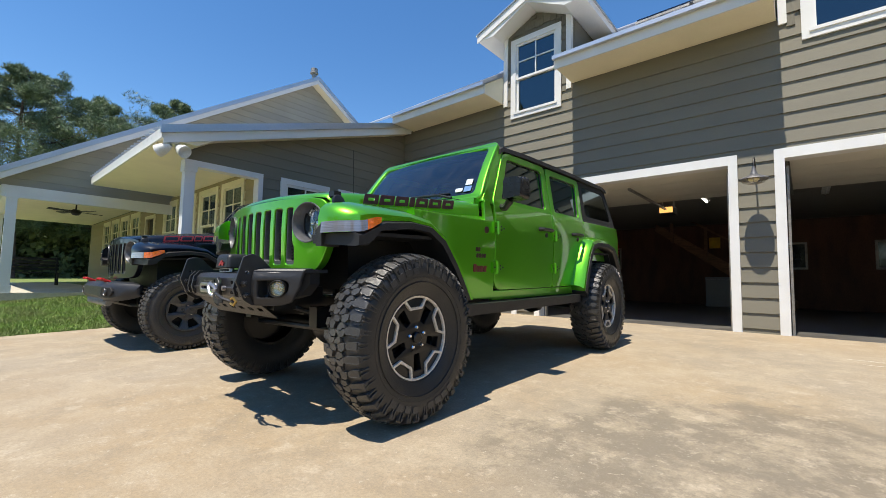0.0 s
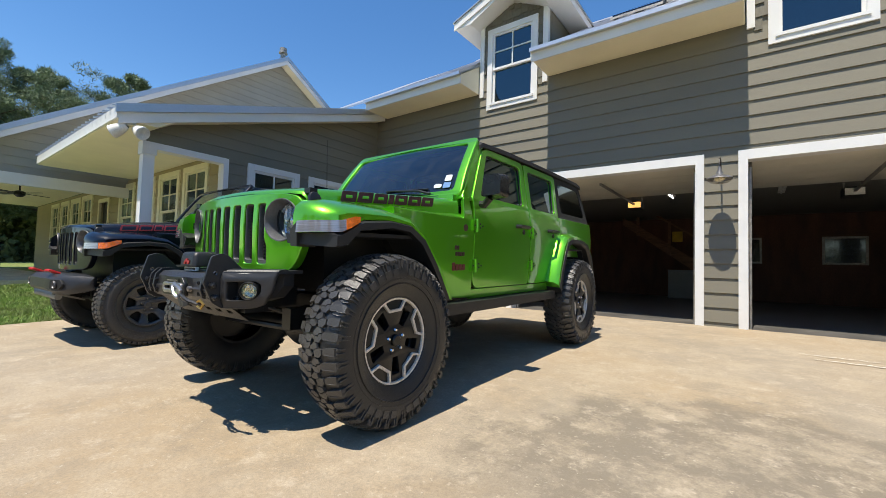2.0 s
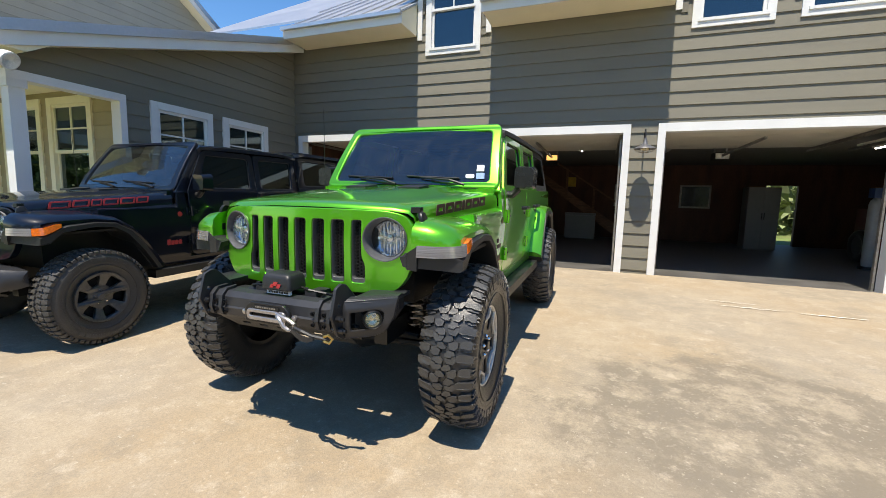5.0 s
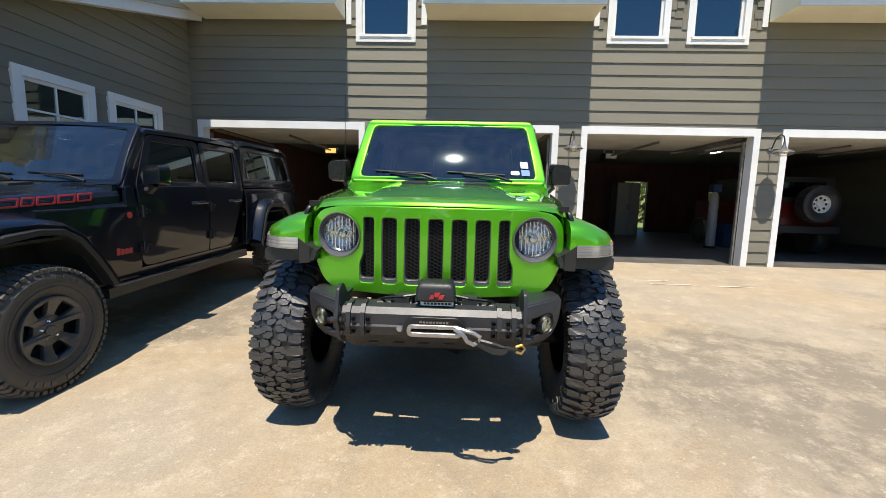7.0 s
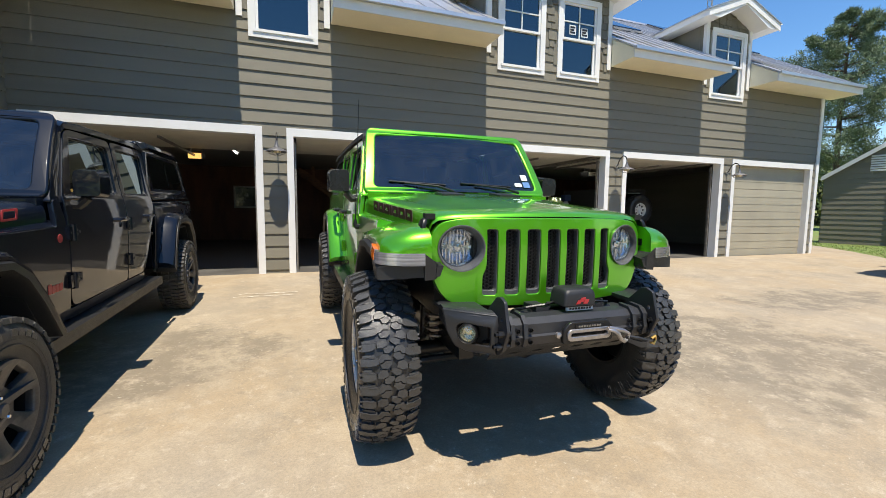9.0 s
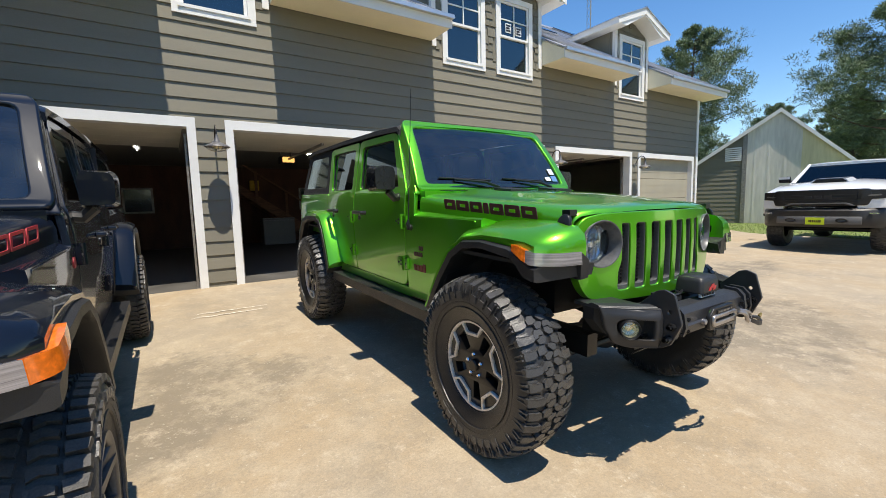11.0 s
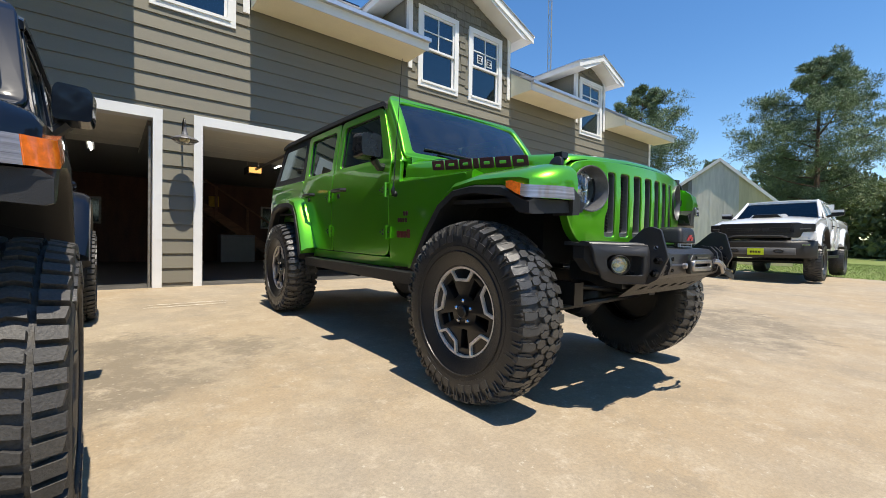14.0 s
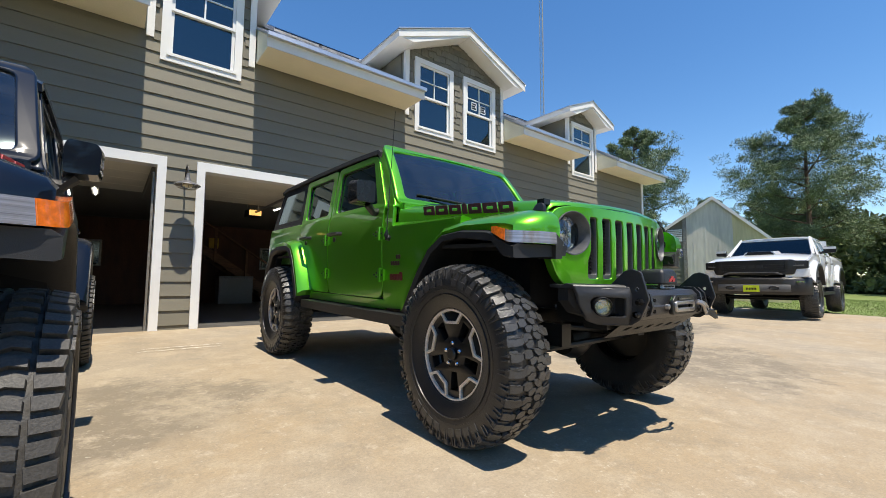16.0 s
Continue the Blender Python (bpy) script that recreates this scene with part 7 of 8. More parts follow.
    bm = bmesh.new()
    rings = []
    for x, f in ((-0.70, -1.0), (-0.5, -1.085), (0, -1.115), (0.5, -1.085), (0.70, -1.0)):
        rings.append([(x, f, 0.62), (x, f - 0.012, 0.66), (x, f - 0.012, 0.74), (x, f + 0.01, 0.78), (x, f + 0.08, 0.78), (x, f + 0.08, 0.62)])
    loft(bm, rings)
    skid = part("bumper_insert", bm, INSERT, bump, "grey bumper insert", smooth=True)
    for s in (1, -1):
        bm = bmesh.new()
        tube(bm, [(s * 0.42 + 0.09 * math.cos(t), -1.115, 0.70 + 0.035 * math.sin(t)) for t in [k * math.pi / 6 for k in range(13)]], 0.014, 6)
        part("tow_ring", bm, BLACK, bump)
        bm = bmesh.new()
        box(bm, min(s * 0.80, s * 0.94), max(s * 0.80, s * 0.94), -1.0, -0.95, 0.83, 0.86)
        part("fog_bar", bm, REFLECTOR, bump)
    bm = bmesh.new()
    box(bm, -0.155, 0.155, -1.145, -1.135, 0.625, 0.775)
    plt = part("number_plate", bm, YELLOW, car, "yellow-green front plate")
    plt.location.z = -0.075
    bm = bmesh.new()
    for i in range(7):
        box(bm, -0.10 + 0.03 * i, -0.08 + 0.03 * i, -1.149, -1.1455, 0.67, 0.72)
    part("plate_marks", bm, DECAL, plt)
    clamp = lambda q: max(0.0, min(1.0, q))
    for ob in car.children_recursive:
        if ob.type == "MESH" and not ob.parent.name.startswith("wheel"):
            for v in ob.data.vertices:
                v.co.z -= 0.085 * clamp((-0.1 - v.co.y) / 0.6) * clamp((v.co.z - 0.93) / 0.25)
    for ob in car.children:
        if not ob.name.startswith(("wheel", "axle")):
            ob.location.z += 0.06
    return car


trx(pose(10.75, 1.50, 0.05, 0, 0, -90 + 2) @ Matrix.Scale(1.025, 4))


# ---- garage contents and fittings ----
def wall_lamp(x, z):
    """A barn lamp: plate, bent arm, cone shade and wire guard."""
    t = thing("wall_lamp", "zinc barn lamp on a bent arm beside a garage door", "wall lamp", "garage wall lamps", pose(x, WALL_Y - 0.024, z) @ Matrix.Scale(0.86, 4))
    bm = bmesh.new()
    lathe(bm, [(0.0, -0.02), (0.05, -0.018), (0.055, 0.0)], 18, "y")
    part("wall_plate", bm, GREYMETAL, t, smooth=True)
    bm = bmesh.new()
    tube(bm, [(0, -0.01, 0.0), (0, -0.05, 0.02), (0, -0.09, 0.12), (0, -0.16, 0.22), (0, -0.26, 0.26), (0, -0.345, 0.22), (0, -0.38, 0.14), (0, -0.385, 0.07)], 0.013, 8)
    part("arm", bm, BLACK, t, smooth=True)
    bm = bmesh.new()
    lathe(bm, [(0.022, 0.09), (0.03, 0.03), (0.042, 0.0), (0.055, -0.04), (0.09, -0.055), (0.15, -0.082), (0.196, -0.112), (0.200, -0.122), (0.188, -0.112), (0.09, -0.068), (0.0, -0.06)], 28, "z", (0, -0.385, 0))
    part("shade", bm, ZINC, t, "zinc cone shade", smooth=True)
    bm = bmesh.new()
    lathe(bm, [(0.0, -0.155), (0.06, -0.15), (0.08, -0.12), (0.07, -0.075)], 18, "z", (0, -0.385, 0))
    part("globe", bm, BULB, t, smooth=True)
    for i in range(6):
        a = math.pi * i / 6
        c, s = math.cos(a), math.sin(a)
        bm = bmesh.new()
        tube(bm, [(q * c, -0.385 + q * s, zz) for q, zz in ((-0.190, -0.12), (-0.14, -0.165), (-0.06, -0.19), (0.06, -0.19), (0.14, -0.165), (0.190, -0.12))], 0.004, 5)
        part("guard_wire", bm, GREYMETAL, t)


for x in (-1.545, 2.14, 5.85, 9.46):
    wall_lamp(x, 2.36)

# closed sectional door in the last bay
gd = thing("garage_door", "closed tan panelled sectional garage door", "garage door", m=pose(9.735, WALL_Y + 0.10, SLAB_Z))
DOORINNER = mat("pale inner face of a sectional door", (0.70, 0.67, 0.58), 0.6, var=0.05, scale=1.5, fine=80)
DOORPAINT = mat("tan garage door paint", (0.36, 0.33, 0.25), 0.6, var=0.06, scale=1.5, fine=80, bump=0.05)
for i in range(4):
    bm = bmesh.new()
    z0, z1 = 0.612 * i + 0.004, 0.612 * i + 0.606
    box(bm, 0, 3.02, 0, 0.04, z0, z1)
    for k in (0.2, 0.4):
        box(bm, 0, 3.02, -0.006, 0.0, z0 + k - 0.005, z0 + k + 0.005)
    part("door_panel", bevel(bm, 0.004, 1), DOORPAINT, gd)

# open sectional doors, tracks and openers under the ceiling
FIX = mat("white fluorescent fitting", (0.75, 0.75, 0.72), 0.5)
TUBELIGHT = lamp_mat("lit tube", (1.0, 0.97, 0.9), 6.0)
WARMLIGHT = lamp_mat("lit warm lamp cover", (1.0, 0.55, 0.16), 0.8)
for i, (a, b) in enumerate(DOORS[:4]):
    d = thing("overhead_door", "raised pale garage door lying under the ceiling", "garage door", "raised garage doors", pose(a + 0.16, WALL_Y + 0.30, 2.62))
    for k in range(4):
        bm = bmesh.new()
        box(bm, 0, b - a - 0.32, 0.62 * k, 0.62 * k + 0.605, 0, 0.04)
        part("door_panel", bevel(bm, 0.004, 1), DOORINNER, d)
    for u in (-0.03, b - a - 0.32):
        bm = bmesh.new()
        box(bm, u, u + 0.03, -0.05, 2.7, -0.07, -0.02)
        part("track", bm, GREYMETAL, d)
    for u in (a + 0.125, b - 0.155):
        bm = bmesh.new()
        box(bm, u, u + 0.03, WALL_Y + 0.17, WALL_Y + 0.23, SLAB_Z, 2.5)
        tr = part("door_track", bm, GREYMETAL)
        tagged(tr, "grey steel garage door track on the jamb", "track", "garage door tracks")
    o = thing("door_opener", "ceiling garage door opener with a warm lamp", "door opener", "garage door openers", pose((a + b) / 2, WALL_Y + 3.3, 2.42))
    part("housing", bbox(-0.14, 0.14, -0.2, 0.2, 0, 0.16, 0.03), BLACK, o)
    part("lamp_cover", bbox(-0.13, 0.13, -0.26, -0.201, 0.01, 0.13, 0.02), WARMLIGHT if i in (0, 1) else FIX, o)
    bm = bmesh.new()
    box(bm, -0.02, 0.02, -2.9, -0.261, 0.06, 0.10)
    part("rail", bm, GREYMETAL, o)
    for u in (-0.12, 0.12):
        bm = bmesh.new()
        box(bm, u - 0.012, u + 0.012, -0.02, 0.02, 0.1605, 0.378)
        part("hanger", bm, GREYMETAL, o)
for x, y, lit in ((0.95, 9.0, 1), (3.0, 9.4, 0), (4.55, 8.6, 1), (7.1, 9.2, 1), (-2.7, 9.4, 1)):
    t = thing("tube_light", "slim ceiling tube light fitting" , "ceiling light", "garage tube lights", pose(x, y, 2.70, 0, 0, 0))
    part("fitting", bbox(-0.06, 0.06, -0.6, 0.6, 0.04, 0.10, 0.01), FIX, t)
    bm = bmesh.new()
    tube(bm, [(0, -0.57, 0.025), (0, 0.57, 0.025)], 0.015, 8)
    part("tube", bm, TUBELIGHT if lit else FIX, t)

WOOD = mat("raw stair timber", (0.20, 0.10, 0.055), 0.75, var=0.2, scale=6, fine=60, stretch=(1, 1, 6))
# stair at the back, rising to the left
st = thing("stair", "open wooden stair along the garage's back wall", "stair")
for i in range(13):
    part("tread_board", bbox(2.35 - 0.27 * i - 0.28, 2.35 - 0.27 * i, 13.6, 14.5, 0.30 + 0.19 * i, 0.34 + 0.19 * i, 0.005, 1), WOOD, st)
for y in (13.58, 14.5):
    bm = bmesh.new()
    prism(bm, [(2.45, 0.125), (2.45, 0.36), (-1.15, 2.80), (-1.15, 2.55), (2.2, 0.125)], "y", y - 0.02, y + 0.02)
    part("stringer", bm, WOOD, st)
for k in range(4):
    x = 2.2 - 0.95 * k
    bm = bmesh.new()
    zz = 0.30 + 0.7 * (2.3 - x) * 1.0
    box(bm, x - 0.04, x + 0.04, 13.50, 13.57, 0.125 if k == 0 else zz - 0.2, min(2.78, zz + 0.9))
    part("newel", bm, WOOD, st)
bm = bmesh.new()
prism(bm, [(2.3, 1.20), (2.3, 1.27), (0.0, 2.79), (-0.1, 2.79)], "y", 13.50, 13.56)
part("handrail", bm, WOOD, st)

for x, z, w, h in ((1.95, 1.2, 0.75, 0.8), (4.1, 1.2, 0.95, 0.8), (-3.4, 1.2, 0.8, 0.8)):
    w0 = thing("wall_screen", "dark framed panel on the garage's back wall", "panel", "back wall panels", pose(x, BACK - 0.03, z + 0.1))
    part("frame", plate(rounded([(0, 0), (w, 0), (w, h), (0, h)], 0.01), [[(0.05, 0.05), (w - 0.05, 0.05), (w - 0.05, h - 0.05), (0.05, h - 0.05)]], 0.04, 0.004, lambda u, v, o: (u, -o, v)), GREYMETAL, w0)
    bm = bmesh.new()
    box(bm, 0.05, w - 0.05, -0.008, 0.02, 0.05, h - 0.05)
    part("face", bm, PANEL, w0)

# white chest, cabinets, gas bottle, spare wheel, tool chest
FRIDGE = mat("dull white enamel", (0.16, 0.16, 0.16), 0.4, var=0.04)
TANKMAT = mat("pale grey cylinder paint", (0.30, 0.31, 0.31), 0.4, var=0.06)
BLUEMAT = mat("blue plastic", (0.02, 0.05, 0.14), 0.5)
REDMAT = mat("red tool paint", (0.13, 0.010, 0.010), 0.4)
GREENMAT = mat("dark green cabinet paint", (0.012, 0.03, 0.025), 0.5)
c = thing("chest_freezer", "white chest freezer against the garage's back wall", "freezer", m=pose(0.35, 13.0, SLAB_Z))
part("body", bbox(0, 1.0, 0, 0.55, 0.02, 0.82, 0.02), FRIDGE, c)
part("lid", bbox(-0.01, 1.01, -0.01, 0.56, 0.825, 0.90, 0.02), FRIDGE, c)
for x in (5.62,):
    c = thing("storage_cabinet", "tall white storage cabinet in the dim garage", "cabinet", "tall garage cabinets", pose(x, 12.6, SLAB_Z))
    part("body", bbox(0, 0.8, 0.02, 0.6, 0, 1.85, 0.01), FRIDGE, c)
    for k in (0, 0.4):
        dd = part("door", bbox(k + 0.01, k + 0.39, 0, 0.019, 0.05, 1.8, 0.005), FRIDGE, c)
        part("handle", bbox(0.36 + 0.06 * (k > 0), 0.38 + 0.06 * (k > 0), -0.03, -0.0005, 0.9, 1.1, 0.004), BLACK, dd)
t = thing("water_tank", "tall pale filter cylinder with a blue head", "tank", m=pose(6.88, 9.0, SLAB_Z))
bm = bmesh.new()
lathe(bm, [(0.0, 0.06), (0.10, 0.06), (0.115, 0.12), (0.115, 1.35), (0.09, 1.45), (0.05, 1.5), (0.0, 1.5)], 24, "z")
part("cylinder", bm, TANKMAT, t, smooth=True)
bm = bmesh.new()
lathe(bm, [(0.0, 0.0), (0.16, 0.0), (0.16, 0.05), (0.13, 0.0595), (0.0, 0.0595)], 20, "z")
part("foot", bm, BLACK, t)
part("valve_head", bbox(-0.10, 0.10, -0.12, 0.10, 1.501, 1.70, 0.03), BLUEMAT, t)
c = thing("storage_bin", "blue plastic storage bin on the garage floor", "bin", m=pose(7.35, 9.2, SLAB_Z))
part("tub", bbox(0, 0.4, 0, 0.4, 0, 0.62, 0.03), BLUEMAT, c)
part("lid", bbox(-0.02, 0.42, -0.02, 0.42, 0.625, 0.67, 0.015), BLUEMAT, c)
c = thing("tool_chest", "red steel tool chest with drawers", "tool chest", m=pose(7.35, 9.8, SLAB_Z))
part("body", bbox(0, 0.75, 0.02, 0.5, 0.12, 1.0, 0.01), REDMAT, c)
for k in range(4):
    part("drawer", bbox(0.02, 0.73, 0, 0.019, 0.14 + 0.21 * k, 0.33 + 0.21 * k, 0.006), REDMAT, c)
for u in (0.06, 0.69):
    bm = bmesh.new()
    lathe(bm, [(0.06, -0.02), (0.06, 0.02), (0.0, 0.02)], 14, "x", (u, 0.25, 0.06))
    part("castor", bm, BLACK, c)
# back of a red off-roader parked in the bay, with its spare wheel
RED = mat("red car paint", (0.085, 0.004, 0.005), 0.3, 0.2, var=0.04, scale=3, fine=600, bump=0.0, coat=1.0)
rc = thing("off_road_car", "red off-road car parked nose-in with a black top", "car", m=pose(8.12, 7.55, SLAB_Z))
part("tub", bbox(-0.76, 0.76, 0.12, 3.2, 0.66, 1.28, 0.04), RED, rc)
part("soft_top", bbox(-0.72, 0.72, 0.16, 2.3, 1.282, 1.86, 0.08, 3), SOFTTOP, rc)
part("rear_window", bbox(-0.5, 0.5, 0.148, 0.1595, 1.40, 1.74, 0.003, 1), PRIVACY, rc)
part("rear_bumper", bbox(-0.78, 0.78, -0.06, 0.119, 0.56, 0.72, 0.03), PLASTIC, rc)
for s0 in (1, -1):
    part("tail_lamp", bbox(min(s0 * 0.66, s0 * 0.80), max(s0 * 0.66, s0 * 0.80), 0.06, 0.119, 0.98, 1.18, 0.012), TAIL, rc)
    part("fender_flare", bbox(min(s0 * 0.765, s0 * 0.9), max(s0 * 0.765, s0 * 0.9), 0.25, 1.15, 0.92, 0.98, 0.02), PLASTIC, rc)
    for y0 in (0.68, 2.75):
        bm = bmesh.new()
        lathe(bm, tyre_profile(0.40, 0.27, 0.21), 32, "x", (s0 * 0.78, y0, 0.40))
        part("tyre", bm, RUBBER, rc, smooth=True)
        bm = bmesh.new()
        lathe(bm, [(0.0, -0.11), (0.21, -0.11), (0.21, 0.11), (0.0, 0.07)], 24, "x", (s0 * 0.78, y0, 0.40))
        part("rim", bm, RIMGREY, rc, smooth=True)
bm = bmesh.new()
box(bm, -0.1, 0.3, -0.02, 0.119, 1.10, 1.30)
part("wheel_carrier", bm, BLACK, rc)
sp = new("spare_wheel")
sp.parent = rc
sp.matrix_basis = pose(0.12, -0.17, 1.24, 0, 0, -90)
tagged(sp, "dark spare tyre on a silver wheel")
bm = bmesh.new()
lathe(bm, tyre_profile(0.44, 0.28, 0.20), 40)
part("tyre", bm, RUBBER, sp, smooth=True)
part("tread", terrain_tread(0.44, 0.28, 30), RUBBER, sp)
bm = bmesh.new()
lathe(bm, [(0.20, -0.10), (0.20, 0.11), (0.185, 0.11), (0.17, 0.06), (0.09, 0.05), (0.08, 0.09), (0.0, 0.09)], 32)
rim = part("rim", bm, FIX, sp, smooth=True)
for i in range(8):
    a = 2 * math.pi * i / 8
    bm = bmesh.new()
    lathe(bm, [(0.03, 0.055), (0.03, 0.06), (0.0, 0.061)], 12, "x", (0, 0.135 * math.cos(a), 0.135 * math.sin(a)))
    part("wheel_hole", bm, BLACK, rim)
c = thing("stacked_bins", "dark green stacked storage cabinet with yellow labels", "cabinet", m=pose(9.35, 11.4, SLAB_Z))
part("body", bbox(0, 0.95, 0.0, 0.7, 0, 1.45, 0.02), GREENMAT, c)
for k in (0.08, 0.52):
    bm = bmesh.new()
    box(bm, k, k + 0.26, -0.006, -0.0005, 1.32, 1.41)
    part("label_strip", bm, YELLOW, c)
pw_ = thing("yellow_box", "small yellow box hanging on the garage wall", "box", m=pose(0.25, BACK - 0.12, 2.0))
part("case", bbox(0, 0.3, 0, 0.119, 0, 0.35, 0.02), mat("yellow plastic", (0.6, 0.38, 0.02), 0.5), pw_)

# twin floodlight under the porch corner
fl = thing("flood_light", "white twin security floodlight under the porch eave", "floodlight", m=pose(-4.98, 0.36, 2.905) @ Matrix.Scale(1.25, 4))
bm = bmesh.new()
lathe(bm, [(0.0, 0.03), (0.06, 0.03), (0.06, 0.0), (0.0, -0.01)], 18, "z")
part("base", bm, FIX, fl, smooth=True)
for s in (-1, 1):
    bm = bmesh.new()
    lathe(bm, [(0.03, -0.02), (0.05, 0.02), (0.075, 0.10), (0.082, 0.16), (0.07, 0.165), (0.0, 0.14)], 20, "x", (0, 0, 0))
    R = Matrix.Rotation(radians(-60 + 75 * s), 4, "Z") @ Matrix.Rotation(radians(28), 4, "Y")
    for v in bm.verts:
        v.co = (R @ v.co) + Vector((0.03, 0.05 * s, -0.05))
    part("lamp_head", bm, FIX, fl, smooth=True)

# ceiling fan on the house porch
fan = thing("ceiling_fan", "dark ceiling fan with four blades under the porch", "ceiling fan", m=pose(-11.9, 0.13, 2.40))
bm = bmesh.new()
tube(bm, [(0, 0, 0.05), (0, 0, 0.56)], 0.018, 8)
part("rod", bm, BLACK, fan)
bm = bmesh.new()
lathe(bm, [(0.0, -0.10), (0.06, -0.09), (0.11, -0.04), (0.11, 0.03), (0.06, 0.06), (0.0, 0.06)], 20, "z")
part("motor", bm, BLACK, fan, smooth=True)
for i in range(4):
    a = radians(90 * i + 25)
    bm = plate(rounded([(0.12, -0.05), (0.62, -0.075), (0.64, 0.075), (0.12, 0.05)], 0.03), [], 0.012, 0.002, lambda u, v, o, a=a: (u * math.cos(a) - v * math.sin(a), u * math.sin(a) + v * math.cos(a), o + 0.15 * v))
    part("blade", bm, BLACK, fan)

# porch furniture: a slatted bench and a hanging chain
ben = thing("porch_bench", "dark slatted bench on the house porch", "bench", m=pose(-17.6, -0.2, 0.33, 0, 0, 90))
for k in range(4):
    part("seat_slat", bbox(-0.75, 0.75, -0.22 + 0.12 * k, -0.12 + 0.12 * k, 0.42, 0.45, 0.005, 1), BLACK, ben)
for k in range(4):
    part("back_slat", bbox(-0.75, 0.75, 0.27, 0.30, 0.52 + 0.12 * k, 0.61 + 0.12 * k, 0.005, 1), BLACK, ben)
for u in (-0.7, 0.66):
    for v in (-0.2, 0.24):
        part("leg", bbox(u, u + 0.05, v, v + 0.05, 0, 0.419 if v < 0 else 1.0, 0.004, 1), BLACK, ben)

# shed at the far side
PLASTICSHEET = mat("weathered translucent sheet", (0.62, 0.59, 0.52), 0.5, var=0.10, scale=0.8, fine=10, stretch=(1, 1, 0.15), piece=0.06, col2=(0.50, 0.48, 0.43))
YELLOWSHEET = mat("yellowed translucent sheet", (0.66, 0.58, 0.34), 0.5, var=0.1, scale=0.8, fine=10, stretch=(1, 1, 0.15), piece=0.05)
SX = 20.0
shed = thing("shed", "gabled shed, part olive siding and part pale corrugated sheets", "shed", m=pose(SX, 5.59, 0, 0, 0, 13) @ pose(0, -5.59, 0))
gzs = lambda y: 5.0 - (0.66 * (y - 5.59) if y > 5.59 else 0.985 * (5.59 - y))
for y0, y1, mt, nm in ((6.83, 8.9, SIDING, "side_wall"),):
    bm = bmesh.new()
    prism(bm, [(y0, -0.2), (y1, -0.2), (y1, gzs(y1) - 0.08), (y0, gzs(y0) - 0.08)], "x", 0.0, 0.12)
    wall = part(nm, bm, mt, shed)
    z = 0.1
    while z < 4.0:
        t = min(z + 0.2, 4.1)
        hi = min(8.88, 5.59 + (5.0 - 0.08 - t) / 0.66)
        if hi - 6.84 > 0.05:
            bm = bmesh.new()
            loft(bm, [[(-0.022, 6.84, z), (-0.022, hi, z), (0.001, hi, z), (0.001, 6.84, z)], [(-0.005, 6.84, t), (-0.005, hi, t), (0.001, hi, t), (0.001, 6.84, t)]])
            part("siding_board", bm, SIDING, wall)
        z = t
edges = [6.82, 6.45, 5.95, 5.40, 4.85, 4.2, 3.55, 2.9]
for i, (a, b) in enumerate(zip(edges, edges[1:])):
    if gzs(b) < 0.6:
        continue
    bm = bmesh.new()
    k = 6
    pts_t = [(a + (b - a) * j / k) for j in range(k + 1)]
    loft(bm, [[(-0.03 - 0.006 * (j in (0, k)), y, -0.2) for j, y in enumerate(pts_t)] + [(0.06, b, -0.2), (0.06, a, -0.2)], [(-0.03 - 0.006 * (j in (0, k)), y, gzs(y) - 0.06) for j, y in enumerate(pts_t)] + [(0.06, b, gzs(b) - 0.06), (0.06, a, gzs(a) - 0.06)]])
    part("sheet", bm, PLASTICSHEET if i < 4 else YELLOWSHEET, shed)
for ya, yb in ((5.59, 8.95), (5.59, 2.85)):
    bm = bmesh.new()
    prism(bm, [(ya, gzs(ya) - 0.06), (ya, gzs(ya) + 0.03), (yb, gzs(yb) + 0.03), (yb, gzs(yb) - 0.06)], "x", -0.12, 1.3)
    part("roof", bm, METALROOF, shed)
    bm = bmesh.new()
    prism(bm, [(ya, gzs(ya) - 0.13), (ya, gzs(ya) + 0.035), (yb, gzs(yb) + 0.035), (yb, gzs(yb) - 0.13)], "x", -0.16, -0.125)
    part("rake_board", bm, TRIM, shed)
bm = bmesh.new()
prism(bm, [(6.72, -0.2), (6.88, -0.2), (6.88, gzs(6.88) - 0.06), (6.72, gzs(6.72) - 0.06)], "x", -0.07, -0.041)
part("corner_board", bm, GREYMETAL, shed)
for k in range(7):
    bm = bmesh.new()
    box(bm, -0.06, -0.023, 6.92, 7.55, 2.95 + 0.09 * k, 3.01 + 0.09 * k)
    part("louvre_slat", bm, TRIM, shed)
bm = bmesh.new()
box(bm, 0.121, 1.2, 8.80, 8.9, -0.2, 2.65)
box(bm, 1.1, 1.2, 2.9, 8.799, -0.2, 2.2)
part("back_wall", bm, SIDING, shed)

# lattice radio mast behind the garage
mast = thing("radio_mast", "thin lattice steel radio mast behind the garage", "mast", m=pose(25.9, 20.0, 0.1))
for k in range(3):
    a = 2 * math.pi * k / 3
    bm = bmesh.new()
    tube(bm, [(0.18 * math.cos(a), 0.18 * math.sin(a), 0), (0.18 * math.cos(a), 0.18 * math.sin(a), 32)], 0.022, 5)
    part("leg", bm, GREYMETAL, mast)
bm = bmesh.new()
for i in range(64):
    for k in range(3):
        a, b = 2 * math.pi * k / 3, 2 * math.pi * (k + 1) / 3
        tube(bm, [(0.18 * math.cos(a), 0.18 * math.sin(a), 0.5 * i), (0.18 * math.cos(b), 0.18 * math.sin(b), 0.5 * i + 0.5)], 0.010, 4, cap=False)
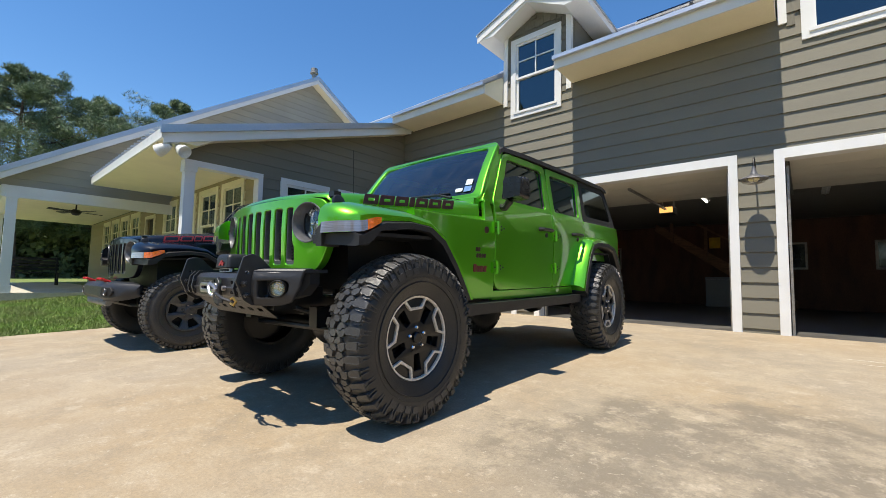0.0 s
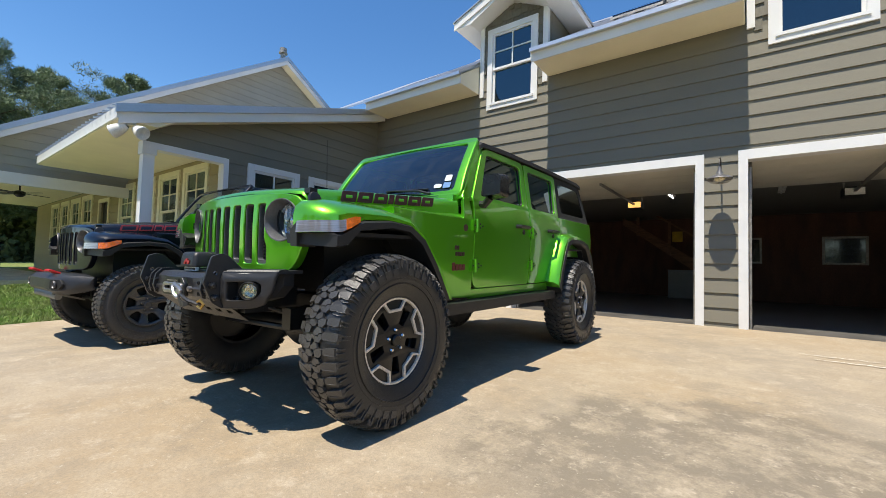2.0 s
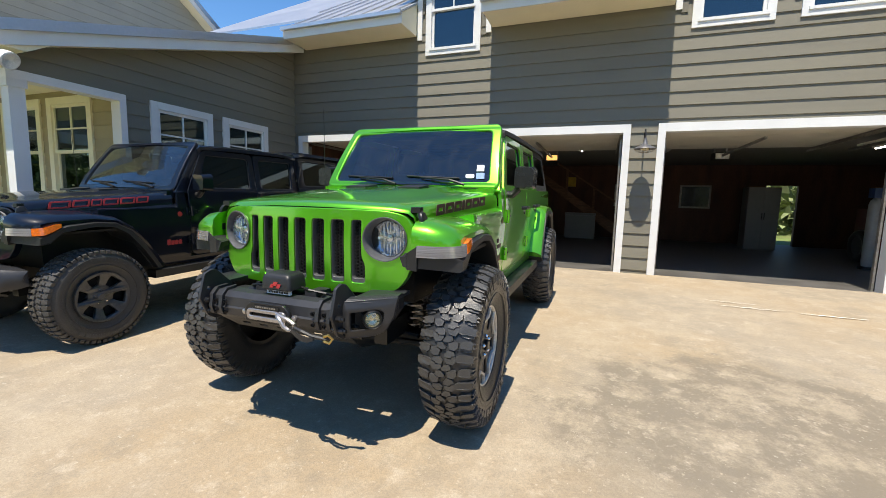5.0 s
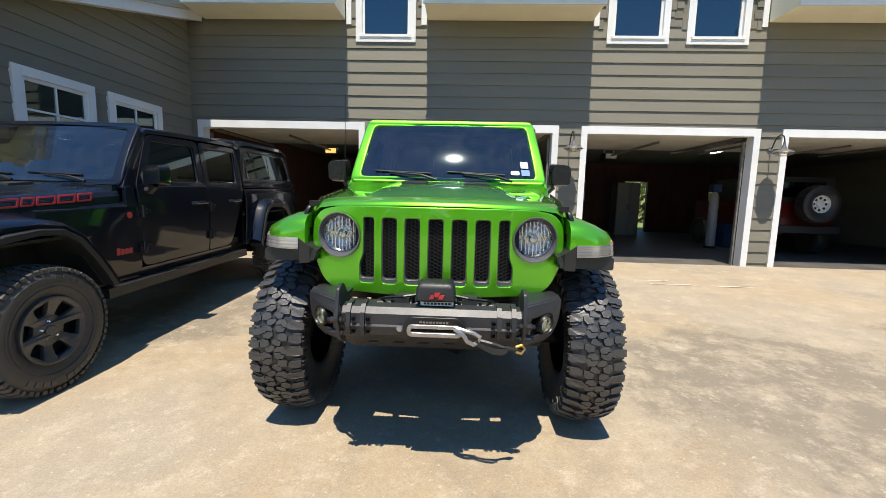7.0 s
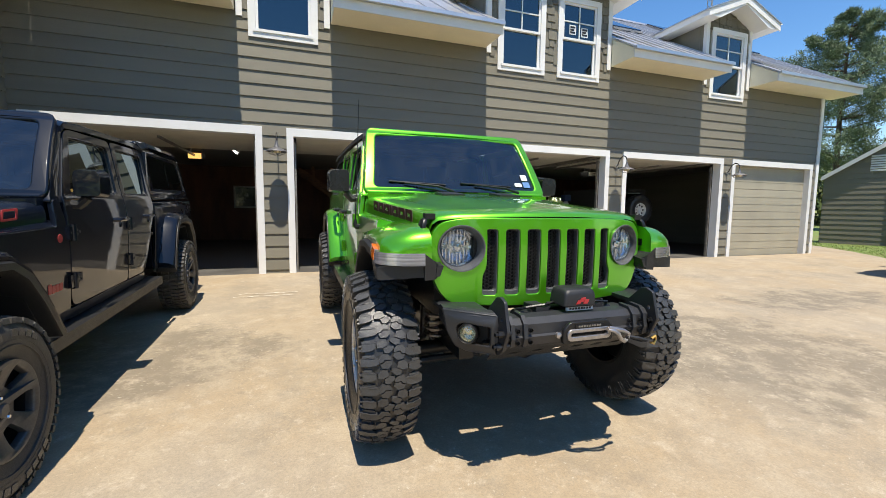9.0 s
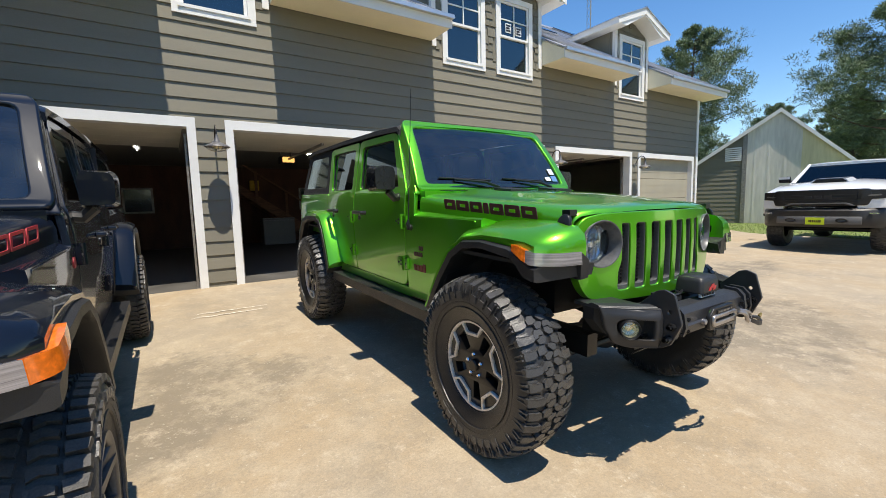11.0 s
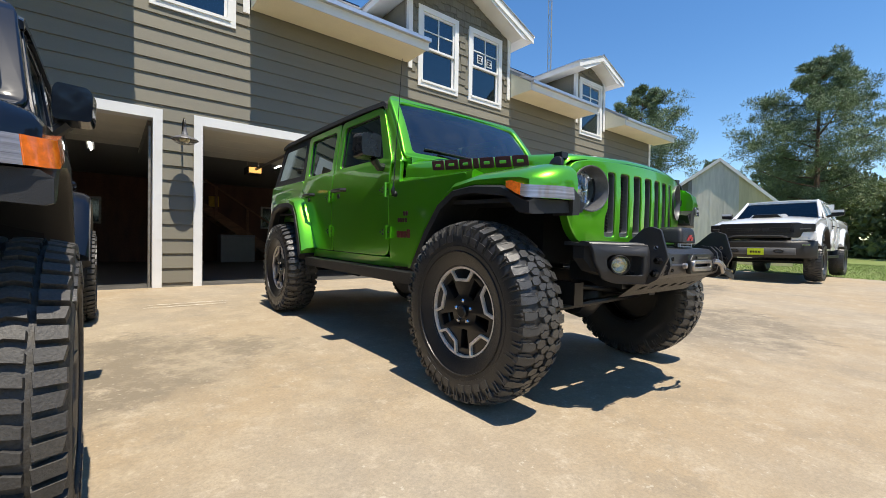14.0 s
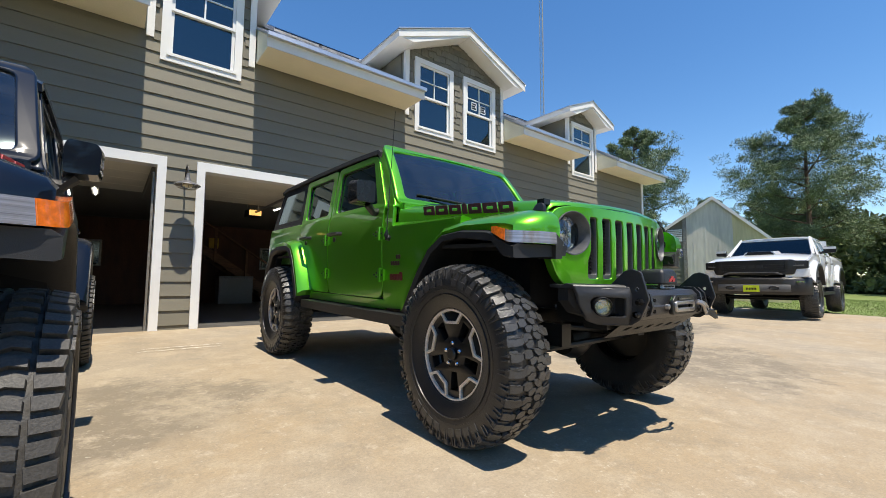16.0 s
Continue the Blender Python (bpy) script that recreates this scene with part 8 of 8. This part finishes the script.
tagged(part("lattice", bm, GREYMETAL, mast), kind="stuff")


# ---- trees ----
BARK = mat("pine bark", (0.13, 0.085, 0.06), 0.9, var=0.3, scale=8, fine=40, bump=0.5, stretch=(1, 1, 0.3))
NEEDLES = mat("pine needles", (0.155, 0.20, 0.11), 0.7, var=0.2, scale=0.4, fine=3, bump=0, island=0.4, col2=(0.10, 0.14, 0.070))
LEAVES = mat("broad leaves", (0.20, 0.235, 0.09), 0.7, var=0.2, scale=0.3, fine=3, bump=0, island=0.4, col2=(0.11, 0.135, 0.05))


def tufts(n_clumps, per, place, size, leaf, rng):
    """Many small three-sided sprays in clumps; place gives each clump's centre and radius."""
    verts, faces = [], []
    for _ in range(n_clumps):
        c, rad = place()
        d = rng.normal(size=(per, 3))
        d /= np.linalg.norm(d, axis=1)[:, None]
        p = c + d * (rad * rng.random((per, 1)) ** 0.45) * np.array([1, 1, 0.62])
        for q, dd in zip(p, d):
            u = rng.normal(size=3) + dd * 0.8 + np.array([0, 0, 0.5])
            u /= np.linalg.norm(u)
            w = np.cross(u, rng.normal(size=3))
            w /= np.linalg.norm(w) + 1e-9
            s = size * rng.uniform(0.6, 1.4)
            k = len(verts)
            verts += [tuple(q - w * s * leaf), tuple(q + w * s * leaf), tuple(q + u * s)]
            faces.append((k, k + 1, k + 2))
    me = bpy.data.meshes.new("mesh")
    me.from_pydata(verts, [], faces)
    return me


def pine(seed, h, spread, bare, label, clumps=260):
    rng = np.random.default_rng(seed)
    t = thing("pine_tree", label, "tree", "tall pines")
    bm = bmesh.new()
    sway = rng.uniform(-0.3, 0.3, 2)
    trunk = lambda k: Vector((sway[0] * math.sin(2.5 * k), sway[1] * math.sin(3 * k), h * k))
    tube(bm, [trunk(k) for k in (0, 0.03, 0.2, 0.4, 0.6, 0.8, 0.97)], [h * q for q in (0.020, 0.0155, 0.0135, 0.011, 0.008, 0.005, 0.0015)], 9)
    part("trunk", bm, BARK, t, smooth=True)
    tips = []
    for i in range(34):
        k = bare + (0.97 - bare) * (i + rng.random()) / 34
        a = i * 2.4 + rng.uniform(-0.4, 0.4)
        prof = math.sin(math.pi * min(1, (k - bare) / (1 - bare) * 0.80 + 0.22)) ** 0.8
        ln = spread * prof * rng.uniform(0.6, 1.1)
        b0 = trunk(k)
        d = Vector((math.cos(a), math.sin(a), 0.0))
        pts = [b0, b0 + d * ln * 0.5 + Vector((0, 0, ln * 0.10)), b0 + d * ln + Vector((0, 0, ln * rng.uniform(0.15, 0.4)))]
        bm = bmesh.new()
        tube(bm, pts, [h * 0.0045, h * 0.003, h * 0.001], 5)
        part("limb", bm, BARK, t, smooth=True)
        for f in (0.5, 0.75, 1.0):
            tips.append((pts[1] + (pts[2] - pts[1]) * (2 * f - 1), ln * 0.24 * (1.15 - 0.3 * f)))

    def place():
        p, rad = tips[rng.integers(len(tips))]
        return np.array(p) + rng.normal(size=3) * rad * 0.55, max(0.35, rad * rng.uniform(0.55, 0.95))
    crown = new("crown", tufts(clumps, 120, place, h * 0.0155, 0.10, rng))
    crown.data.materials.append(NEEDLES)
    crown.parent = t
    return t


pine_a = pine(3, 15.0, 4.6, 0.24, "tall green pine with a broad open crown", 700)
pine_b = pine(8, 15.8, 4.9, 0.22, "tall green pine with a dense crown", 560)
pine_c = pine(15, 22.0, 3.6, 0.45, "tall pine with a high sparse crown", 200)


def stand(tree, x, y, turn, s):
    return copy_thing(tree, pose(x, y, ground_z(x, y) - 0.3, 0, 0, turn) @ Matrix.Scale(s, 4))


pine_a.matrix_basis = pose(37.5, 5.0, 0, 0, 0, 180)
pine_b.matrix_basis = pose(36.0, 17.0, 0)
pine_c.matrix_basis = pose(50.0, -6.0, 0)
for tree, x, y, turn, s in ((pine_b, 42, 8.2, 80, 0.62), (pine_a, 50, 16, 140, 0.55), (pine_c, 48, -0.6, 30, 0.7), (pine_b, 44, -4.5, 200, 1.05), (pine_a, 52, -9.5, 60, 1.15),
                            (pine_a, -38, 0.4, 20, 0.77), (pine_a, -38, 4.8, 100, 0.71), (pine_b, -40, 8.0, 220, 0.78), (pine_a, -41, 11.0, 60, 0.85), (pine_a, -44, -4.5, 10, 0.72), (pine_b, -36, -7.5, 140, 0.8), (pine_c, -44, 12.0, 140, 0.74),
                            (pine_a, -8, -40, 0, 1.0), (pine_b, 4, -44, 70, 1.1), (pine_c, 14, -42, 150, 1.0), (pine_a, 24, -38, 220, 0.95), (pine_b, -20, -38, 20, 1.0), (pine_a, 9, 40, 20, 0.9), (pine_b, 0, 42, 70, 0.9)):
    stand(tree, x, y, turn, s * (1.33 if tree is pine_a else 1.0))


def woods(name, seed, pts, clumps, rad, top, label):
    """The far edge of the woods: one mass of leaf clumps along a line."""
    rng = np.random.default_rng(seed)
    pts = [np.array(p, float) for p in pts]

    def place():
        i = rng.integers(len(pts) - 1)
        k = rng.random()
        p = pts[i] * (1 - k) + pts[i + 1] * k + np.append(rng.normal(size=2) * 1.6, 0)
        p[2] = top * rng.random() ** 1.1 * (0.75 + 0.35 * math.sin(p[0] * 0.35) * math.cos(p[1] * 0.27 + 1))
        return p, rad * rng.uniform(0.5, 1.1)
    ob = new(name, tufts(clumps, 60, place, 0.42, 0.42, rng))
    ob.data.materials.append(LEAVES)
    return tagged(ob, label, "woods", kind="stuff")


woods("woodland", 5, [(52, 30, 0), (50, 16, 0), (52, 5, 0), (54, -6, 0), (56, -24, 0)], 1400, 1.7, 8.0, "dense green edge of the woods behind the lawn")
woods("woodland", 6, [(-46, 24, 0), (-44, 8, 0), (-44, -3, 0), (-48, -20, 0)], 1200, 1.7, 7.5, "dense green edge of the woods behind the house")
woods("woodland", 7, [(-40, -46, 0), (-10, -50, 0), (20, -48, 0), (50, -40, 0)], 700, 2.4, 8.0, "green woods across the yard")
woods("woodland", 9, [(-4, 26, 0), (8, 25, 0), (16, 27, 0)], 260, 1.3, 4.0, "green shrubs behind the garage")


def grass(seed, n, x0, x1, y0, y1, keep):
    """Blades of the mown lawn near the drive."""
    rng = np.random.default_rng(seed)
    verts, faces = [], []
    for _ in range(n):
        x, y = rng.uniform(x0, x1), rng.uniform(y0, y1)
        if not keep(x, y):
            continue
        z = ground_z(x, y) - 0.03
        a, h, w = rng.uniform(0, 6.28), rng.uniform(0.02, 0.055), rng.uniform(0.004, 0.010)
        c, s = math.cos(a), math.sin(a)
        lx, ly = rng.normal(size=2) * 0.02
        k = len(verts)
        verts += [(x - w * c, y - w * s, z), (x + w * c, y + w * s, z), (x + lx, y + ly, z + h)]
        faces.append((k, k + 1, k + 2))
    me = bpy.data.meshes.new("mesh")
    me.from_pydata(verts, [], faces)
    me.materials.append(BLADES)
    return me


BLADES = mat("grass blades", (0.14, 0.24, 0.04), 0.7, var=0.2, scale=1.5, fine=6, bump=0, island=0.35, col2=(0.17, 0.20, 0.06))
tagged(new("grass", grass(11, 90000, -10.2, -5.2, -6.0, 0.2, lambda x, y: True)), "short green grass beside the driveway", "grass", kind="stuff")
tagged(new("grass", grass(12, 60000, 14.2, 30.0, -8.0, 9.0, lambda x, y: not (y > 4.3 and x < 14 + (y - 4.3) * 0.9))), "short green grass beyond the driveway", "grass", kind="stuff")

# pale marks scored on the concrete
MARK = mat("pale chalky scratch", (0.80, 0.75, 0.66), 0.9, var=0.2, scale=20)
for x0, x1, y, w in ((3.0, 3.72, 3.75, 0.022), (3.85, 4.5, 3.72, 0.03), (-2.1, -1.3, 3.78, 0.02), (-2.05, -1.25, 3.95, 0.018), (2.9, 3.5, 3.98, 0.016)):
    bm = bmesh.new()
    n = 8
    top = [(x0 + (x1 - x0) * i / n, y + 0.02 * math.sin(3 * i + x0)) for i in range(n + 1)]
    vs = [[bm.verts.new((x, yy + k * w / 2 * (0.4 + 0.6 * math.sin(math.pi * (i + 0.3) / (n + 0.6))), SLOPE * yy + 0.012)) for i, (x, yy) in enumerate(top)] for k in (-1, 1)]
    for i in range(n):
        bm.faces.new((vs[0][i], vs[0][i + 1], vs[1][i + 1], vs[1][i]))
    tagged(part("concrete_mark", bm, MARK, drive), "pale scratch on the concrete")
